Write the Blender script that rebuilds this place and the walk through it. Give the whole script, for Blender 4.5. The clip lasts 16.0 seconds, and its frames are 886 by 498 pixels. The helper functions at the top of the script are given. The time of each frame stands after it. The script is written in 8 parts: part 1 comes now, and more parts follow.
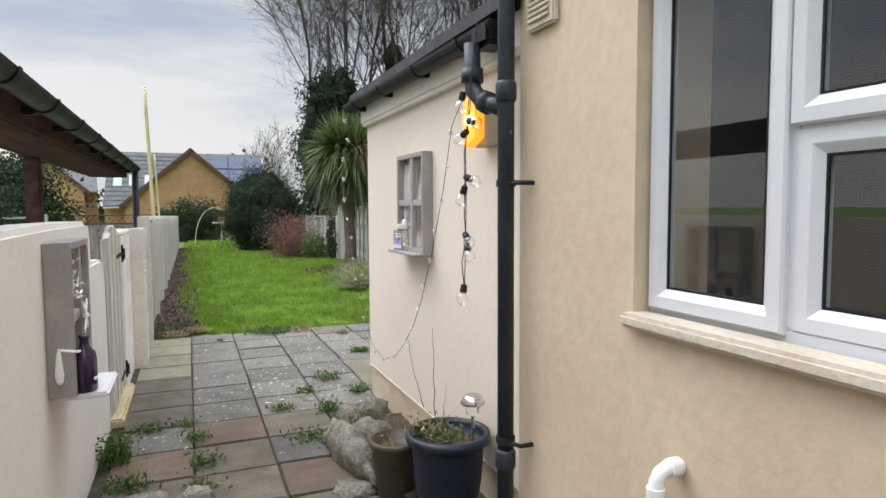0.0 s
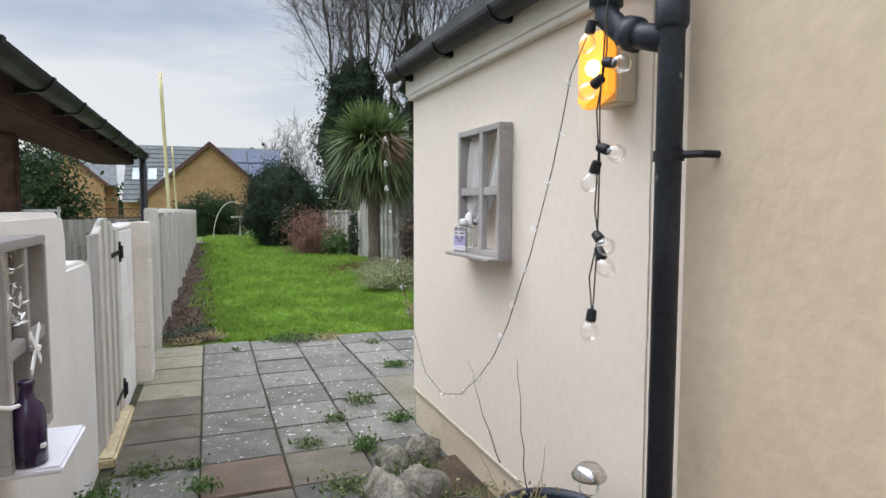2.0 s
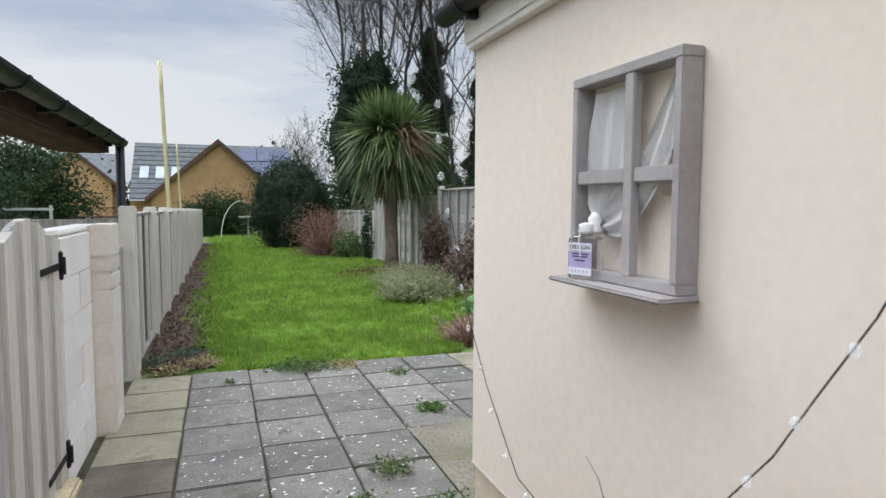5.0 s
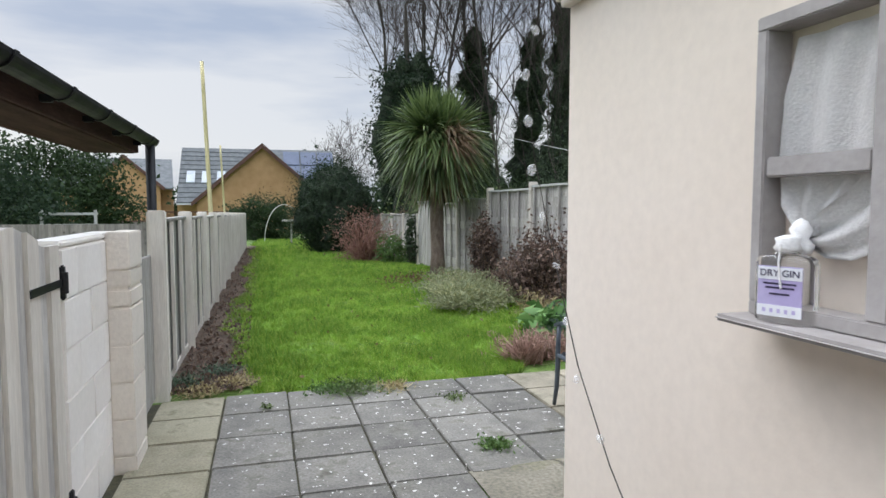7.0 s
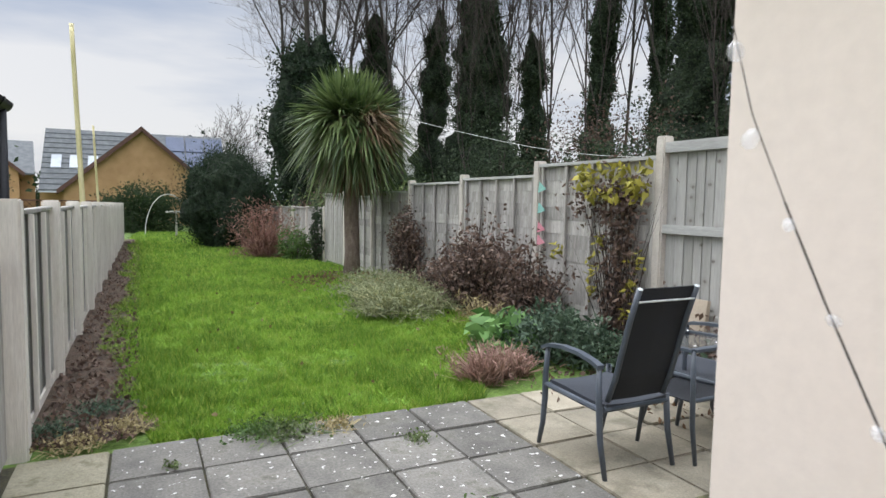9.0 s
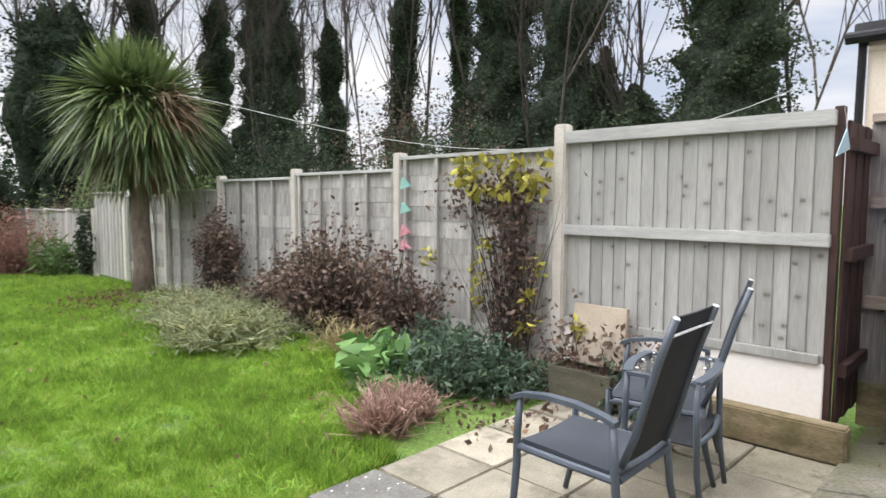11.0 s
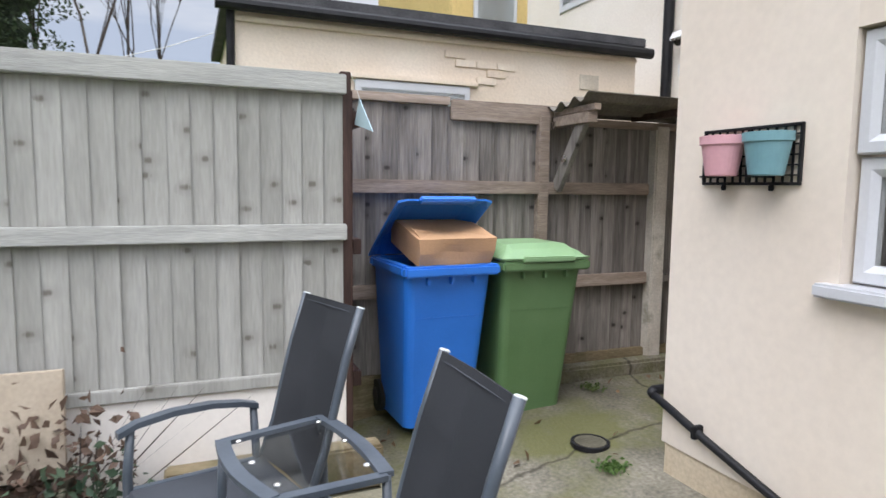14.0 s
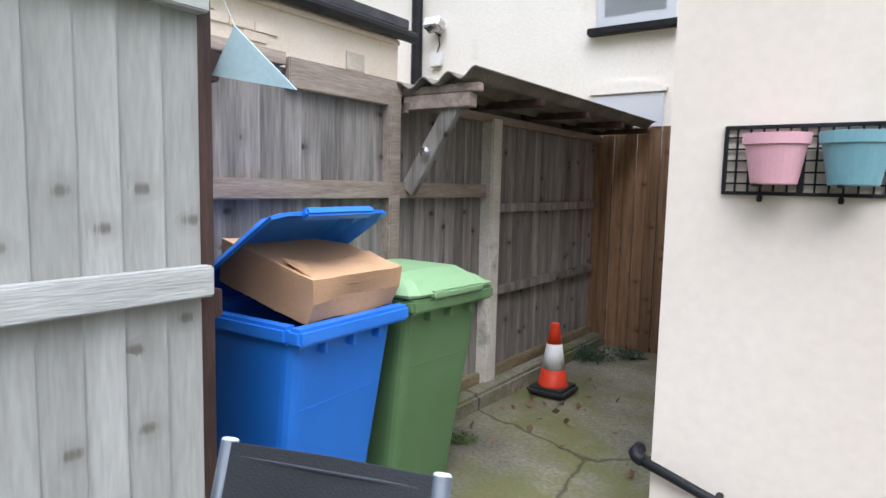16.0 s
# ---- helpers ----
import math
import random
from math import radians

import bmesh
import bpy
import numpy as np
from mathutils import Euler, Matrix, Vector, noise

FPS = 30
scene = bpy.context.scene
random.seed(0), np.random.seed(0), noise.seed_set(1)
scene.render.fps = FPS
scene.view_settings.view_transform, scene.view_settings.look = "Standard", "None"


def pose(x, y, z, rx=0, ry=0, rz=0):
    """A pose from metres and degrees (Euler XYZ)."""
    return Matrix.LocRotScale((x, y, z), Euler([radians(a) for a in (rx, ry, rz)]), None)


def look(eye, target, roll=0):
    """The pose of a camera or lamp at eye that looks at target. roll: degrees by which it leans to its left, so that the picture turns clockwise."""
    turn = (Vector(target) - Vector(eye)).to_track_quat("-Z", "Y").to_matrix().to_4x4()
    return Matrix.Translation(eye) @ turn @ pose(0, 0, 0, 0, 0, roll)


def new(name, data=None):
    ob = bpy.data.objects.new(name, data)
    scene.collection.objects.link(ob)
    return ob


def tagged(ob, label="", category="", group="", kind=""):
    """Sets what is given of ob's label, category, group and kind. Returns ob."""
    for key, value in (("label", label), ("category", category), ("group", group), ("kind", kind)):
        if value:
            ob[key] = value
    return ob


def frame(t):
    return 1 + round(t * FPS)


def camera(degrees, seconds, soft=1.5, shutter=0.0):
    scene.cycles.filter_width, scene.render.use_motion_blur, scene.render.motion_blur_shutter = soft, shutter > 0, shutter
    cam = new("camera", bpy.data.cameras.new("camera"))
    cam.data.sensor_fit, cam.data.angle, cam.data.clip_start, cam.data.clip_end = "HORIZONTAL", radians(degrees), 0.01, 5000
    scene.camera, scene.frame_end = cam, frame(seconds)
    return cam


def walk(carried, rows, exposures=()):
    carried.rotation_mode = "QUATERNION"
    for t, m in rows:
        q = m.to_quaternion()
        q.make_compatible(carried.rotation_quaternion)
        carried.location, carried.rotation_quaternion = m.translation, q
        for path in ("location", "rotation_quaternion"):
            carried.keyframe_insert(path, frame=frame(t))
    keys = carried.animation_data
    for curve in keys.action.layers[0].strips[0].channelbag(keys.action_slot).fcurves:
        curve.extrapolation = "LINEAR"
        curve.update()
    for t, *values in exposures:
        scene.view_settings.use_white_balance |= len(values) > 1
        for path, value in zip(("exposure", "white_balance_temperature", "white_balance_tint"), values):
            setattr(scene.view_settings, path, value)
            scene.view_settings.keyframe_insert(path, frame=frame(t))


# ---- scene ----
cam = camera(70.9, 16.0, shutter=0.25)
METRES, EYE, TILT, LEAN, TURN = 9.3, 1.55, 0.0, 0.0, -22.2
ROWS = [
    (0.0, 0.0, 0.0, 0.0, -0.02, -3.91, 0.3),
    (0.5, -0.0032, 0.0158, -0.0021, 1.21, -4.43, 0.07),
    (1.0, -0.0064, 0.0473, -0.0044, 2.24, -4.52, -0.04),
    (1.5, -0.021, 0.0795, -0.0065, 1.8, -4.67, -0.57),
    (2.0, -0.032, 0.0976, -0.0034, 1.57, -4.25, -0.09),
    (2.5, -0.034, 0.1087, -0.0042, 1.74, -4.15, -0.01),
    (3.0, -0.0295, 0.1396, -0.0055, 2.71, -4.46, 0.05),
    (3.5, -0.0347, 0.1613, -0.0062, 3.54, -4.35, -0.1),
    (4.0, -0.0493, 0.1886, -0.0058, 1.99, -4.52, -0.28),
    (6.5, -0.0864, 0.2832, -0.0061, 5.1, -3.83, 0.03),
    (7.0, -0.088, 0.3026, -0.0059, 6.2, -3.98, 0.01),
    (7.5, -0.099, 0.3209, -0.0066, 6.51, -3.78, -0.29),
    (8.0, -0.1125, 0.3442, -0.0068, 2.75, -4.05, -0.46),
    (10.5, -0.1931, 0.5052, -0.0049, -15.48, -4.57, -0.86),
    (11.0, -0.2021, 0.5415, -0.0048, -23.52, -4.54, -0.28),
    (11.5, -0.2086, 0.5771, -0.0046, -30.08, -4.72, -0.21),
    (12.0, -0.219, 0.6138, -0.0067, -42.13, -4.71, -0.46),
    (12.5, -0.2143, 0.6534, -0.0081, -56.36, -5.04, -0.31),
    (13.0, -0.2022, 0.6908, -0.007, -70.15, -5.28, -0.6),
    (13.5, -0.1839, 0.7226, -0.0065, -82.16, -5.4, -0.63),
    (14.0, -0.1534, 0.7515, -0.0048, -89.91, -5.74, -0.69),
    (14.5, -0.1148, 0.7753, -0.0023, -98.05, -6.24, -0.79),
    (15.0, -0.0751, 0.796, -0.0027, -106.47, -6.28, -0.94),
    (15.5, -0.0361, 0.8218, -0.0028, -114.72, -6.02, -1.3),
    (16.0, -0.0013, 0.8407, -0.0016, -122.2, -5.88, -1.31),
]
walk(cam, [(t, pose(0, 0, EYE, TILT, LEAN, TURN) @ pose(METRES * x, METRES * y, METRES * z, 90 + pitch, roll, yaw)) for t, x, y, z, yaw, pitch, roll in ROWS],
     [(0.0, -0.08, 6600, 11), (1.5, -0.10, 6380, 11), (4.0, -0.20, 6280, 11), (7.0, -0.14, 6260, 11), (8.0, -0.26, 6290, 11), (10.5, 0.30, 6680, 13), (11.5, 0.32, 6680, 13), (13.0, 0.20, 6480, 13), (14.5, 0.06, 6400, 13), (16.0, 0.33, 6080, 12)])

# ---- world and light ----
world = bpy.data.worlds.new("overcast_sky")
scene.world = world
world.use_nodes = True
WN, WL = world.node_tree.nodes, world.node_tree.links
WN.clear()
w_out = WN.new("ShaderNodeOutputWorld")
w_bg = WN.new("ShaderNodeBackground")
w_sky = WN.new("ShaderNodeTexSky")
w_sky.sky_type, w_sky.sun_disc = "NISHITA", False
w_sky.sun_elevation, w_sky.sun_rotation = radians(28), radians(-35)
w_tc = WN.new("ShaderNodeTexCoord")
w_map = WN.new("ShaderNodeMapping")
w_map.inputs["Scale"].default_value = (1.0, 1.0, 5.0)
w_noise = WN.new("ShaderNodeTexNoise")
w_noise.inputs["Scale"].default_value, w_noise.inputs["Detail"].default_value = 1.7, 7
w_ramp = WN.new("ShaderNodeValToRGB")
w_ramp.color_ramp.elements[0].position, w_ramp.color_ramp.elements[0].color = 0.40, (0.72, 0.83, 1.02, 1)
w_ramp.color_ramp.elements[1].position, w_ramp.color_ramp.elements[1].color = 0.60, (1.26, 1.28, 1.30, 1)
# an overcast sky grows brighter towards the zenith
w_sep = WN.new("ShaderNodeSeparateXYZ")
w_up = WN.new("ShaderNodeMapRange")
w_up.inputs["From Min"].default_value, w_up.inputs["From Max"].default_value = 0.30, 0.95
w_up.inputs["To Min"].default_value, w_up.inputs["To Max"].default_value = 6.9, 45.0
w_mul = WN.new("ShaderNodeVectorMath")
w_mul.operation = "SCALE"
w_mix = WN.new("ShaderNodeMixRGB")
w_mix.inputs[0].default_value = 0.9
WL.new(w_tc.outputs["Generated"], w_map.inputs["Vector"])
WL.new(w_map.outputs["Vector"], w_noise.inputs["Vector"])
WL.new(w_noise.outputs["Fac"], w_ramp.inputs["Fac"])
WL.new(w_tc.outputs["Generated"], w_sep.inputs[0])
WL.new(w_sep.outputs["Z"], w_up.inputs["Value"])
WL.new(w_ramp.outputs["Color"], w_mul.inputs[0])
WL.new(w_up.outputs["Result"], w_mul.inputs["Scale"])
WL.new(w_sky.outputs["Color"], w_mix.inputs[1])
WL.new(w_mul.outputs[0], w_mix.inputs[2])
WL.new(w_mix.outputs["Color"], w_bg.inputs["Color"])
WL.new(w_bg.outputs["Background"], w_out.inputs["Surface"])
w_bg.inputs["Strength"].default_value = 0.1

sun_data = bpy.data.lights.new("sun", "SUN")
sun_data.energy, sun_data.angle, sun_data.color = 1.2, radians(25), (1.0, 0.975, 0.945)
sun = new("sun", sun_data)
sun.matrix_world = look((-7, 16, 14), (0, 6, 0))

# ---- materials ----
MATS = {}


def pmat(name, c1, c2, scale=4.0, rough=0.8, bump=0.25, fine=70.0, metal=0.0, vary=0.0, stretch=(1, 1, 1), spots=None,
         spot_scale=30.0, spot_cut=0.7, contrast=0.25, spec=0.3, bump_dist=0.01, stains=None, stain_scale=1.5, stain_cut=0.58, trans=0.0, knots=None, cracks=0.0):
    """A procedural surface: broad blotches from c1 to c2, fine grain, optional spots and stains, variation from object to object."""
    m = bpy.data.materials.new(name)
    m.use_nodes = True
    N, L = m.node_tree.nodes, m.node_tree.links
    b = N["Principled BSDF"]
    tc = N.new("ShaderNodeTexCoord")
    info = N.new("ShaderNodeObjectInfo")
    shift = N.new("ShaderNodeVectorMath")
    shift.operation = "MULTIPLY_ADD"
    shift.inputs[1].default_value = (17.0, 31.0, 23.0)
    L.new(info.outputs["Random"], shift.inputs[0])
    L.new(tc.outputs["Object"], shift.inputs[2])
    mp = N.new("ShaderNodeMapping")
    mp.inputs["Scale"].default_value = stretch
    L.new(shift.outputs[0], mp.inputs["Vector"])
    vec = mp.outputs["Vector"]
    big = N.new("ShaderNodeTexNoise")
    big.inputs["Scale"].default_value, big.inputs["Detail"].default_value = scale, 5
    L.new(vec, big.inputs["Vector"])
    ramp = N.new("ShaderNodeValToRGB")
    ramp.color_ramp.elements[0].position, ramp.color_ramp.elements[0].color = 0.33, (*c1, 1)
    ramp.color_ramp.elements[1].position, ramp.color_ramp.elements[1].color = 0.67, (*c2, 1)
    L.new(big.outputs["Fac"], ramp.inputs["Fac"])
    grain = N.new("ShaderNodeTexNoise")
    grain.inputs["Scale"].default_value, grain.inputs["Detail"].default_value = fine, 6
    L.new(vec, grain.inputs["Vector"])
    col = ramp.outputs["Color"]

    def level(source, low, high):
        r = N.new("ShaderNodeMapRange")
        r.inputs["From Min"].default_value, r.inputs["From Max"].default_value = 0.3, 0.7
        r.inputs["To Min"].default_value, r.inputs["To Max"].default_value = low, high
        L.new(source, r.inputs["Value"])
        return r.outputs["Result"]

    def times(a, value):
        x = N.new("ShaderNodeVectorMath")
        x.operation = "SCALE"
        L.new(a, x.inputs[0])
        L.new(value, x.inputs["Scale"])
        return x.outputs[0]

    col = times(col, level(grain.outputs["Fac"], 1 - contrast, 1 + contrast))
    if vary:
        r = N.new("ShaderNodeMapRange")
        r.inputs["To Min"].default_value, r.inputs["To Max"].default_value = 1 - vary, 1 + vary
        L.new(info.outputs["Random"], r.inputs["Value"])
        col = times(col, r.outputs["Result"])
    if stains:
        s = N.new("ShaderNodeTexNoise")
        s.inputs["Scale"].default_value, s.inputs["Detail"].default_value = stain_scale, 8
        s.inputs["Roughness"].default_value = 0.65
        L.new(shift.outputs[0], s.inputs["Vector"])
        r = N.new("ShaderNodeMapRange")
        r.inputs["From Min"].default_value, r.inputs["From Max"].default_value = stain_cut, stain_cut + 0.14
        r.inputs["To Max"].default_value = 0.85
        L.new(s.outputs["Fac"], r.inputs["Value"])
        x = N.new("ShaderNodeMixRGB")
        x.inputs[2].default_value = (*stains, 1)
        L.new(r.outputs["Result"], x.inputs[0])
        L.new(col, x.inputs[1])
        col = x.outputs[0]
    if spots:
        v = N.new("ShaderNodeTexNoise")
        v.inputs["Scale"].default_value, v.inputs["Detail"].default_value = spot_scale, 2
        flat = N.new("ShaderNodeMapping")
        flat.inputs["Scale"].default_value = (1.0, 1.0, 0.55 if stretch[2] < 1 else 1.0)
        L.new(shift.outputs[0], flat.inputs["Vector"])
        L.new(flat.outputs["Vector"], v.inputs["Vector"])
        r = N.new("ShaderNodeMapRange")
        r.inputs["From Min"].default_value, r.inputs["From Max"].default_value = spot_cut, spot_cut + 0.04
        L.new(v.outputs["Fac"], r.inputs["Value"])
        x = N.new("ShaderNodeMixRGB")
        x.inputs[2].default_value = (*spots, 1)
        L.new(r.outputs["Result"], x.inputs[0])
        L.new(col, x.inputs[1])
        col = x.outputs[0]
    if knots:
        # knots in sawn boards: dark eyes, each with a faint flare of grain round it
        sep, com = N.new("ShaderNodeSeparateXYZ"), N.new("ShaderNodeCombineXYZ")
        L.new(shift.outputs[0], sep.inputs[0])
        along = N.new("ShaderNodeMath")
        L.new(sep.outputs["X"], along.inputs[0])
        L.new(sep.outputs["Y"], along.inputs[1])
        wob = N.new("ShaderNodeMath")
        wob.operation = "MULTIPLY_ADD"
        wob.inputs[1].default_value = 0.07
        L.new(grain.outputs["Fac"], wob.inputs[0])
        L.new(along.outputs[0], wob.inputs[2])
        L.new(wob.outputs[0], com.inputs["X"])
        L.new(sep.outputs["Z"], com.inputs["Y"])
        for size, low, high, depth in ((8.0, 0.06, 0.16, 0.85), (8.0, 0.12, 0.45, 0.25)):
            vor = N.new("ShaderNodeTexVoronoi")
            vor.voronoi_dimensions = "2D"
            vor.inputs["Scale"].default_value = size
            wide = N.new("ShaderNodeMapping")
            wide.inputs["Scale"].default_value = (0.8, 1.1, 1)
            L.new(com.outputs[0], wide.inputs["Vector"])
            L.new(wide.outputs["Vector"], vor.inputs["Vector"])
            r = N.new("ShaderNodeMapRange")
            r.inputs["From Min"].default_value, r.inputs["From Max"].default_value = low, high
            r.inputs["To Min"].default_value, r.inputs["To Max"].default_value = depth, 0.0
            L.new(vor.outputs["Distance"], r.inputs["Value"])
            some = N.new("ShaderNodeSeparateColor")
            L.new(vor.outputs["Color"], some.inputs[0])
            pick = N.new("ShaderNodeMath")
            pick.operation = "GREATER_THAN"
            pick.inputs[1].default_value = 0.78
            L.new(some.outputs[0], pick.inputs[0])
            amount = N.new("ShaderNodeMath")
            amount.operation = "MULTIPLY"
            L.new(r.outputs["Result"], amount.inputs[0])
            L.new(pick.outputs[0], amount.inputs[1])
            x = N.new("ShaderNodeMixRGB")
            x.inputs[2].default_value = (*knots, 1)
            L.new(amount.outputs[0], x.inputs[0])
            L.new(col, x.inputs[1])
            col = x.outputs[0]
    if cracks:
        # hairline cracks with dirt in them
        warp = N.new("ShaderNodeVectorMath")
        warp.operation = "MULTIPLY_ADD"
        warp.inputs[1].default_value = (0.16, 0.16, 0.16)
        rip = N.new("ShaderNodeTexNoise")
        rip.inputs["Scale"].default_value, rip.inputs["Detail"].default_value = 5.0, 4
        L.new(tc.outputs["Object"], rip.inputs["Vector"])
        L.new(rip.outputs["Color"], warp.inputs[0])
        L.new(tc.outputs["Object"], warp.inputs[2])
        vor = N.new("ShaderNodeTexVoronoi")
        vor.feature = "DISTANCE_TO_EDGE"
        vor.inputs["Scale"].default_value = cracks
        L.new(warp.outputs[0], vor.inputs["Vector"])
        r = N.new("ShaderNodeMapRange")
        r.inputs["From Min"].default_value, r.inputs["From Max"].default_value = 0.001, 0.007
        r.inputs["To Min"].default_value, r.inputs["To Max"].default_value = 0.75, 0.0
        L.new(vor.outputs["Distance"], r.inputs["Value"])
        x = N.new("ShaderNodeMixRGB")
        x.inputs[2].default_value = (0.035, 0.032, 0.02, 1)
        L.new(r.outputs["Result"], x.inputs[0])
        L.new(col, x.inputs[1])
        col = x.outputs[0]
    L.new(col, b.inputs["Base Color"])
    L.new(level(big.outputs["Fac"], max(rough - 0.08, 0.05), min(rough + 0.08, 1)), b.inputs["Roughness"])
    b.inputs["Metallic"].default_value = metal
    b.inputs["Specular IOR Level"].default_value = spec
    if trans:
        b.inputs["Transmission Weight"].default_value = trans
    if bump:
        bp = N.new("ShaderNodeBump")
        bp.inputs["Strength"].default_value, bp.inputs["Distance"].default_value = bump, bump_dist
        L.new(grain.outputs["Fac"], bp.inputs["Height"])
        L.new(bp.outputs["Normal"], b.inputs["Normal"])
    MATS[name] = m
    return m


def leafmat(name, c1, c2, rough=0.55, through_light=0.25):
    """Leaves: each leaf its own shade between c1 and c2, a little light through it."""
    m = bpy.data.materials.new(name)
    m.use_nodes = True
    N, L = m.node_tree.nodes, m.node_tree.links
    b, out = N["Principled BSDF"], N["Material Output"]
    geo = N.new("ShaderNodeNewGeometry")
    ramp = N.new("ShaderNodeValToRGB")
    ramp.color_ramp.elements[0].color, ramp.color_ramp.elements[1].color = (*c1, 1), (*c2, 1)
    L.new(geo.outputs["Random Per Island"], ramp.inputs["Fac"])
    L.new(ramp.outputs["Color"], b.inputs["Base Color"])
    b.inputs["Roughness"].default_value, b.inputs["Specular IOR Level"].default_value = rough, 0.25
    tr = N.new("ShaderNodeBsdfTranslucent")
    L.new(ramp.outputs["Color"], tr.inputs["Color"])
    mx = N.new("ShaderNodeMixShader")
    mx.inputs[0].default_value = through_light
    L.new(b.outputs[0], mx.inputs[1])
    L.new(tr.outputs[0], mx.inputs[2])
    L.new(mx.outputs[0], out.inputs["Surface"])
    return m


render_cream = pmat("cream_render", (0.53, 0.42, 0.30), (0.60, 0.49, 0.36), 1.2, 0.85, 0.22, 18, contrast=0.055, bump_dist=0.012, stains=(0.60, 0.46, 0.31), stain_scale=0.9, stain_cut=0.62)
render_pale = pmat("pale_cream_render", (0.72, 0.63, 0.535), (0.76, 0.68, 0.59), 1.0, 0.85, 0.10, 25, contrast=0.03, bump_dist=0.01, stains=(0.68, 0.57, 0.42), stain_scale=0.8, stain_cut=0.64)
plinth_mat = pmat("plinth_render", (0.52, 0.43, 0.31), (0.62, 0.53, 0.40), 3, 0.9, 0.4, 50, contrast=0.1, stains=(0.36, 0.29, 0.20), stain_scale=4)
white_paint = pmat("white_masonry_paint", (0.79, 0.74, 0.68), (0.85, 0.81, 0.76), 2, 0.8, 0.15, 30, contrast=0.03, vary=0.03, stains=(0.55, 0.46, 0.36), stain_scale=2.5, stain_cut=0.66)
pillar_paint = pmat("beige_masonry_paint", (0.64, 0.58, 0.50), (0.72, 0.66, 0.58), 2, 0.85, 0.35, 40, contrast=0.05, vary=0.04)
neighbour_paint = pmat("pinkish_cream_paint", (0.72, 0.60, 0.48), (0.78, 0.68, 0.57), 1.4, 0.85, 0.3, 40, contrast=0.05, stains=(0.50, 0.40, 0.30), stain_scale=2.0, stain_cut=0.68)
neighbour_white = pmat("white_render", (0.74, 0.68, 0.60), (0.80, 0.75, 0.68), 1.0, 0.85, 0.2, 40, contrast=0.04, stains=(0.6, 0.52, 0.42), stain_scale=1.4, stain_cut=0.64)
upvc = pmat("white_upvc", (0.55, 0.56, 0.585), (0.61, 0.62, 0.645), 1, 0.35, 0.03, 90, contrast=0.02, spec=0.5)
sill_stone = pmat("painted_sill", (0.50, 0.43, 0.34), (0.60, 0.54, 0.45), 4, 0.75, 0.3, 50, contrast=0.1, stains=(0.32, 0.26, 0.19), stain_scale=7, stain_cut=0.6)
black_plastic = pmat("black_plastic", (0.009, 0.009, 0.011), (0.018, 0.018, 0.020), 6, 0.5, 0.1, 80, spec=0.25, stains=(0.028, 0.028, 0.028), stain_scale=5, stain_cut=0.62)
pipe_grey = pmat("dark_grey_pipe_paint", (0.018, 0.022, 0.032), (0.032, 0.038, 0.052), 5, 0.45, 0.1, 60, spec=0.4, spots=(0.5, 0.45, 0.4), spot_scale=9, spot_cut=0.71)
white_board = pmat("white_painted_board", (0.62, 0.57, 0.50), (0.74, 0.70, 0.63), 5, 0.7, 0.2, 60, stretch=(1, 0.2, 1), contrast=0.08)
roof_felt = pmat("roof_felt", (0.05, 0.05, 0.055), (0.09, 0.09, 0.095), 5, 0.9, 0.4, 120)
earth = pmat("bare_earth", (0.055, 0.038, 0.026), (0.12, 0.085, 0.06), 6, 0.95, 0.8, 60, contrast=0.5, bump_dist=0.03)
lawn_soil = pmat("lawn_soil", (0.06, 0.115, 0.022), (0.12, 0.185, 0.04), 1.5, 0.95, 0.6, 40, contrast=0.4, bump_dist=0.03)
concrete = pmat("mossy_concrete", (0.105, 0.096, 0.070), (0.24, 0.22, 0.174), 1.6, 0.9, 0.6, 45, contrast=0.3, bump_dist=0.015, stains=(0.125, 0.125, 0.045), stain_scale=1.3, stain_cut=0.47, cracks=0.42)
slab_grey = pmat("grey_slab", (0.112, 0.106, 0.094), (0.20, 0.19, 0.168), 4, 0.85, 0.5, 70, contrast=0.24, vary=0.22, spots=(0.60, 0.59, 0.55), spot_scale=26, spot_cut=0.665, stains=(0.075, 0.072, 0.052), stain_scale=4, stain_cut=0.54)
slab_dark = pmat("dark_slab", (0.075, 0.072, 0.068), (0.135, 0.128, 0.12), 5, 0.85, 0.45, 80, contrast=0.2, vary=0.2, spots=(0.42, 0.41, 0.38), spot_scale=28, spot_cut=0.72, stains=(0.06, 0.06, 0.04), stain_scale=4, stain_cut=0.55)
slab_red = pmat("faded_red_slab", (0.115, 0.078, 0.058), (0.175, 0.125, 0.097), 5, 0.85, 0.45, 80, contrast=0.2, vary=0.15, stains=(0.10, 0.085, 0.065), stain_scale=4, stain_cut=0.52)
slab_brown = pmat("brown_grey_slab", (0.098, 0.083, 0.064), (0.16, 0.138, 0.11), 5, 0.85, 0.45, 80, contrast=0.2, vary=0.15, stains=(0.08, 0.075, 0.045), stain_scale=4, stain_cut=0.55)
slab_buff = pmat("buff_slab", (0.225, 0.20, 0.15), (0.33, 0.295, 0.225), 4, 0.85, 0.45, 80, contrast=0.16, vary=0.16, stains=(0.13, 0.12, 0.085), stain_scale=3.0, stain_cut=0.52)
slab_moss = pmat("greenish_slab", (0.20, 0.182, 0.125), (0.29, 0.265, 0.195), 4, 0.85, 0.45, 80, contrast=0.18, vary=0.14, stains=(0.12, 0.112, 0.065), stain_scale=4, stain_cut=0.54)
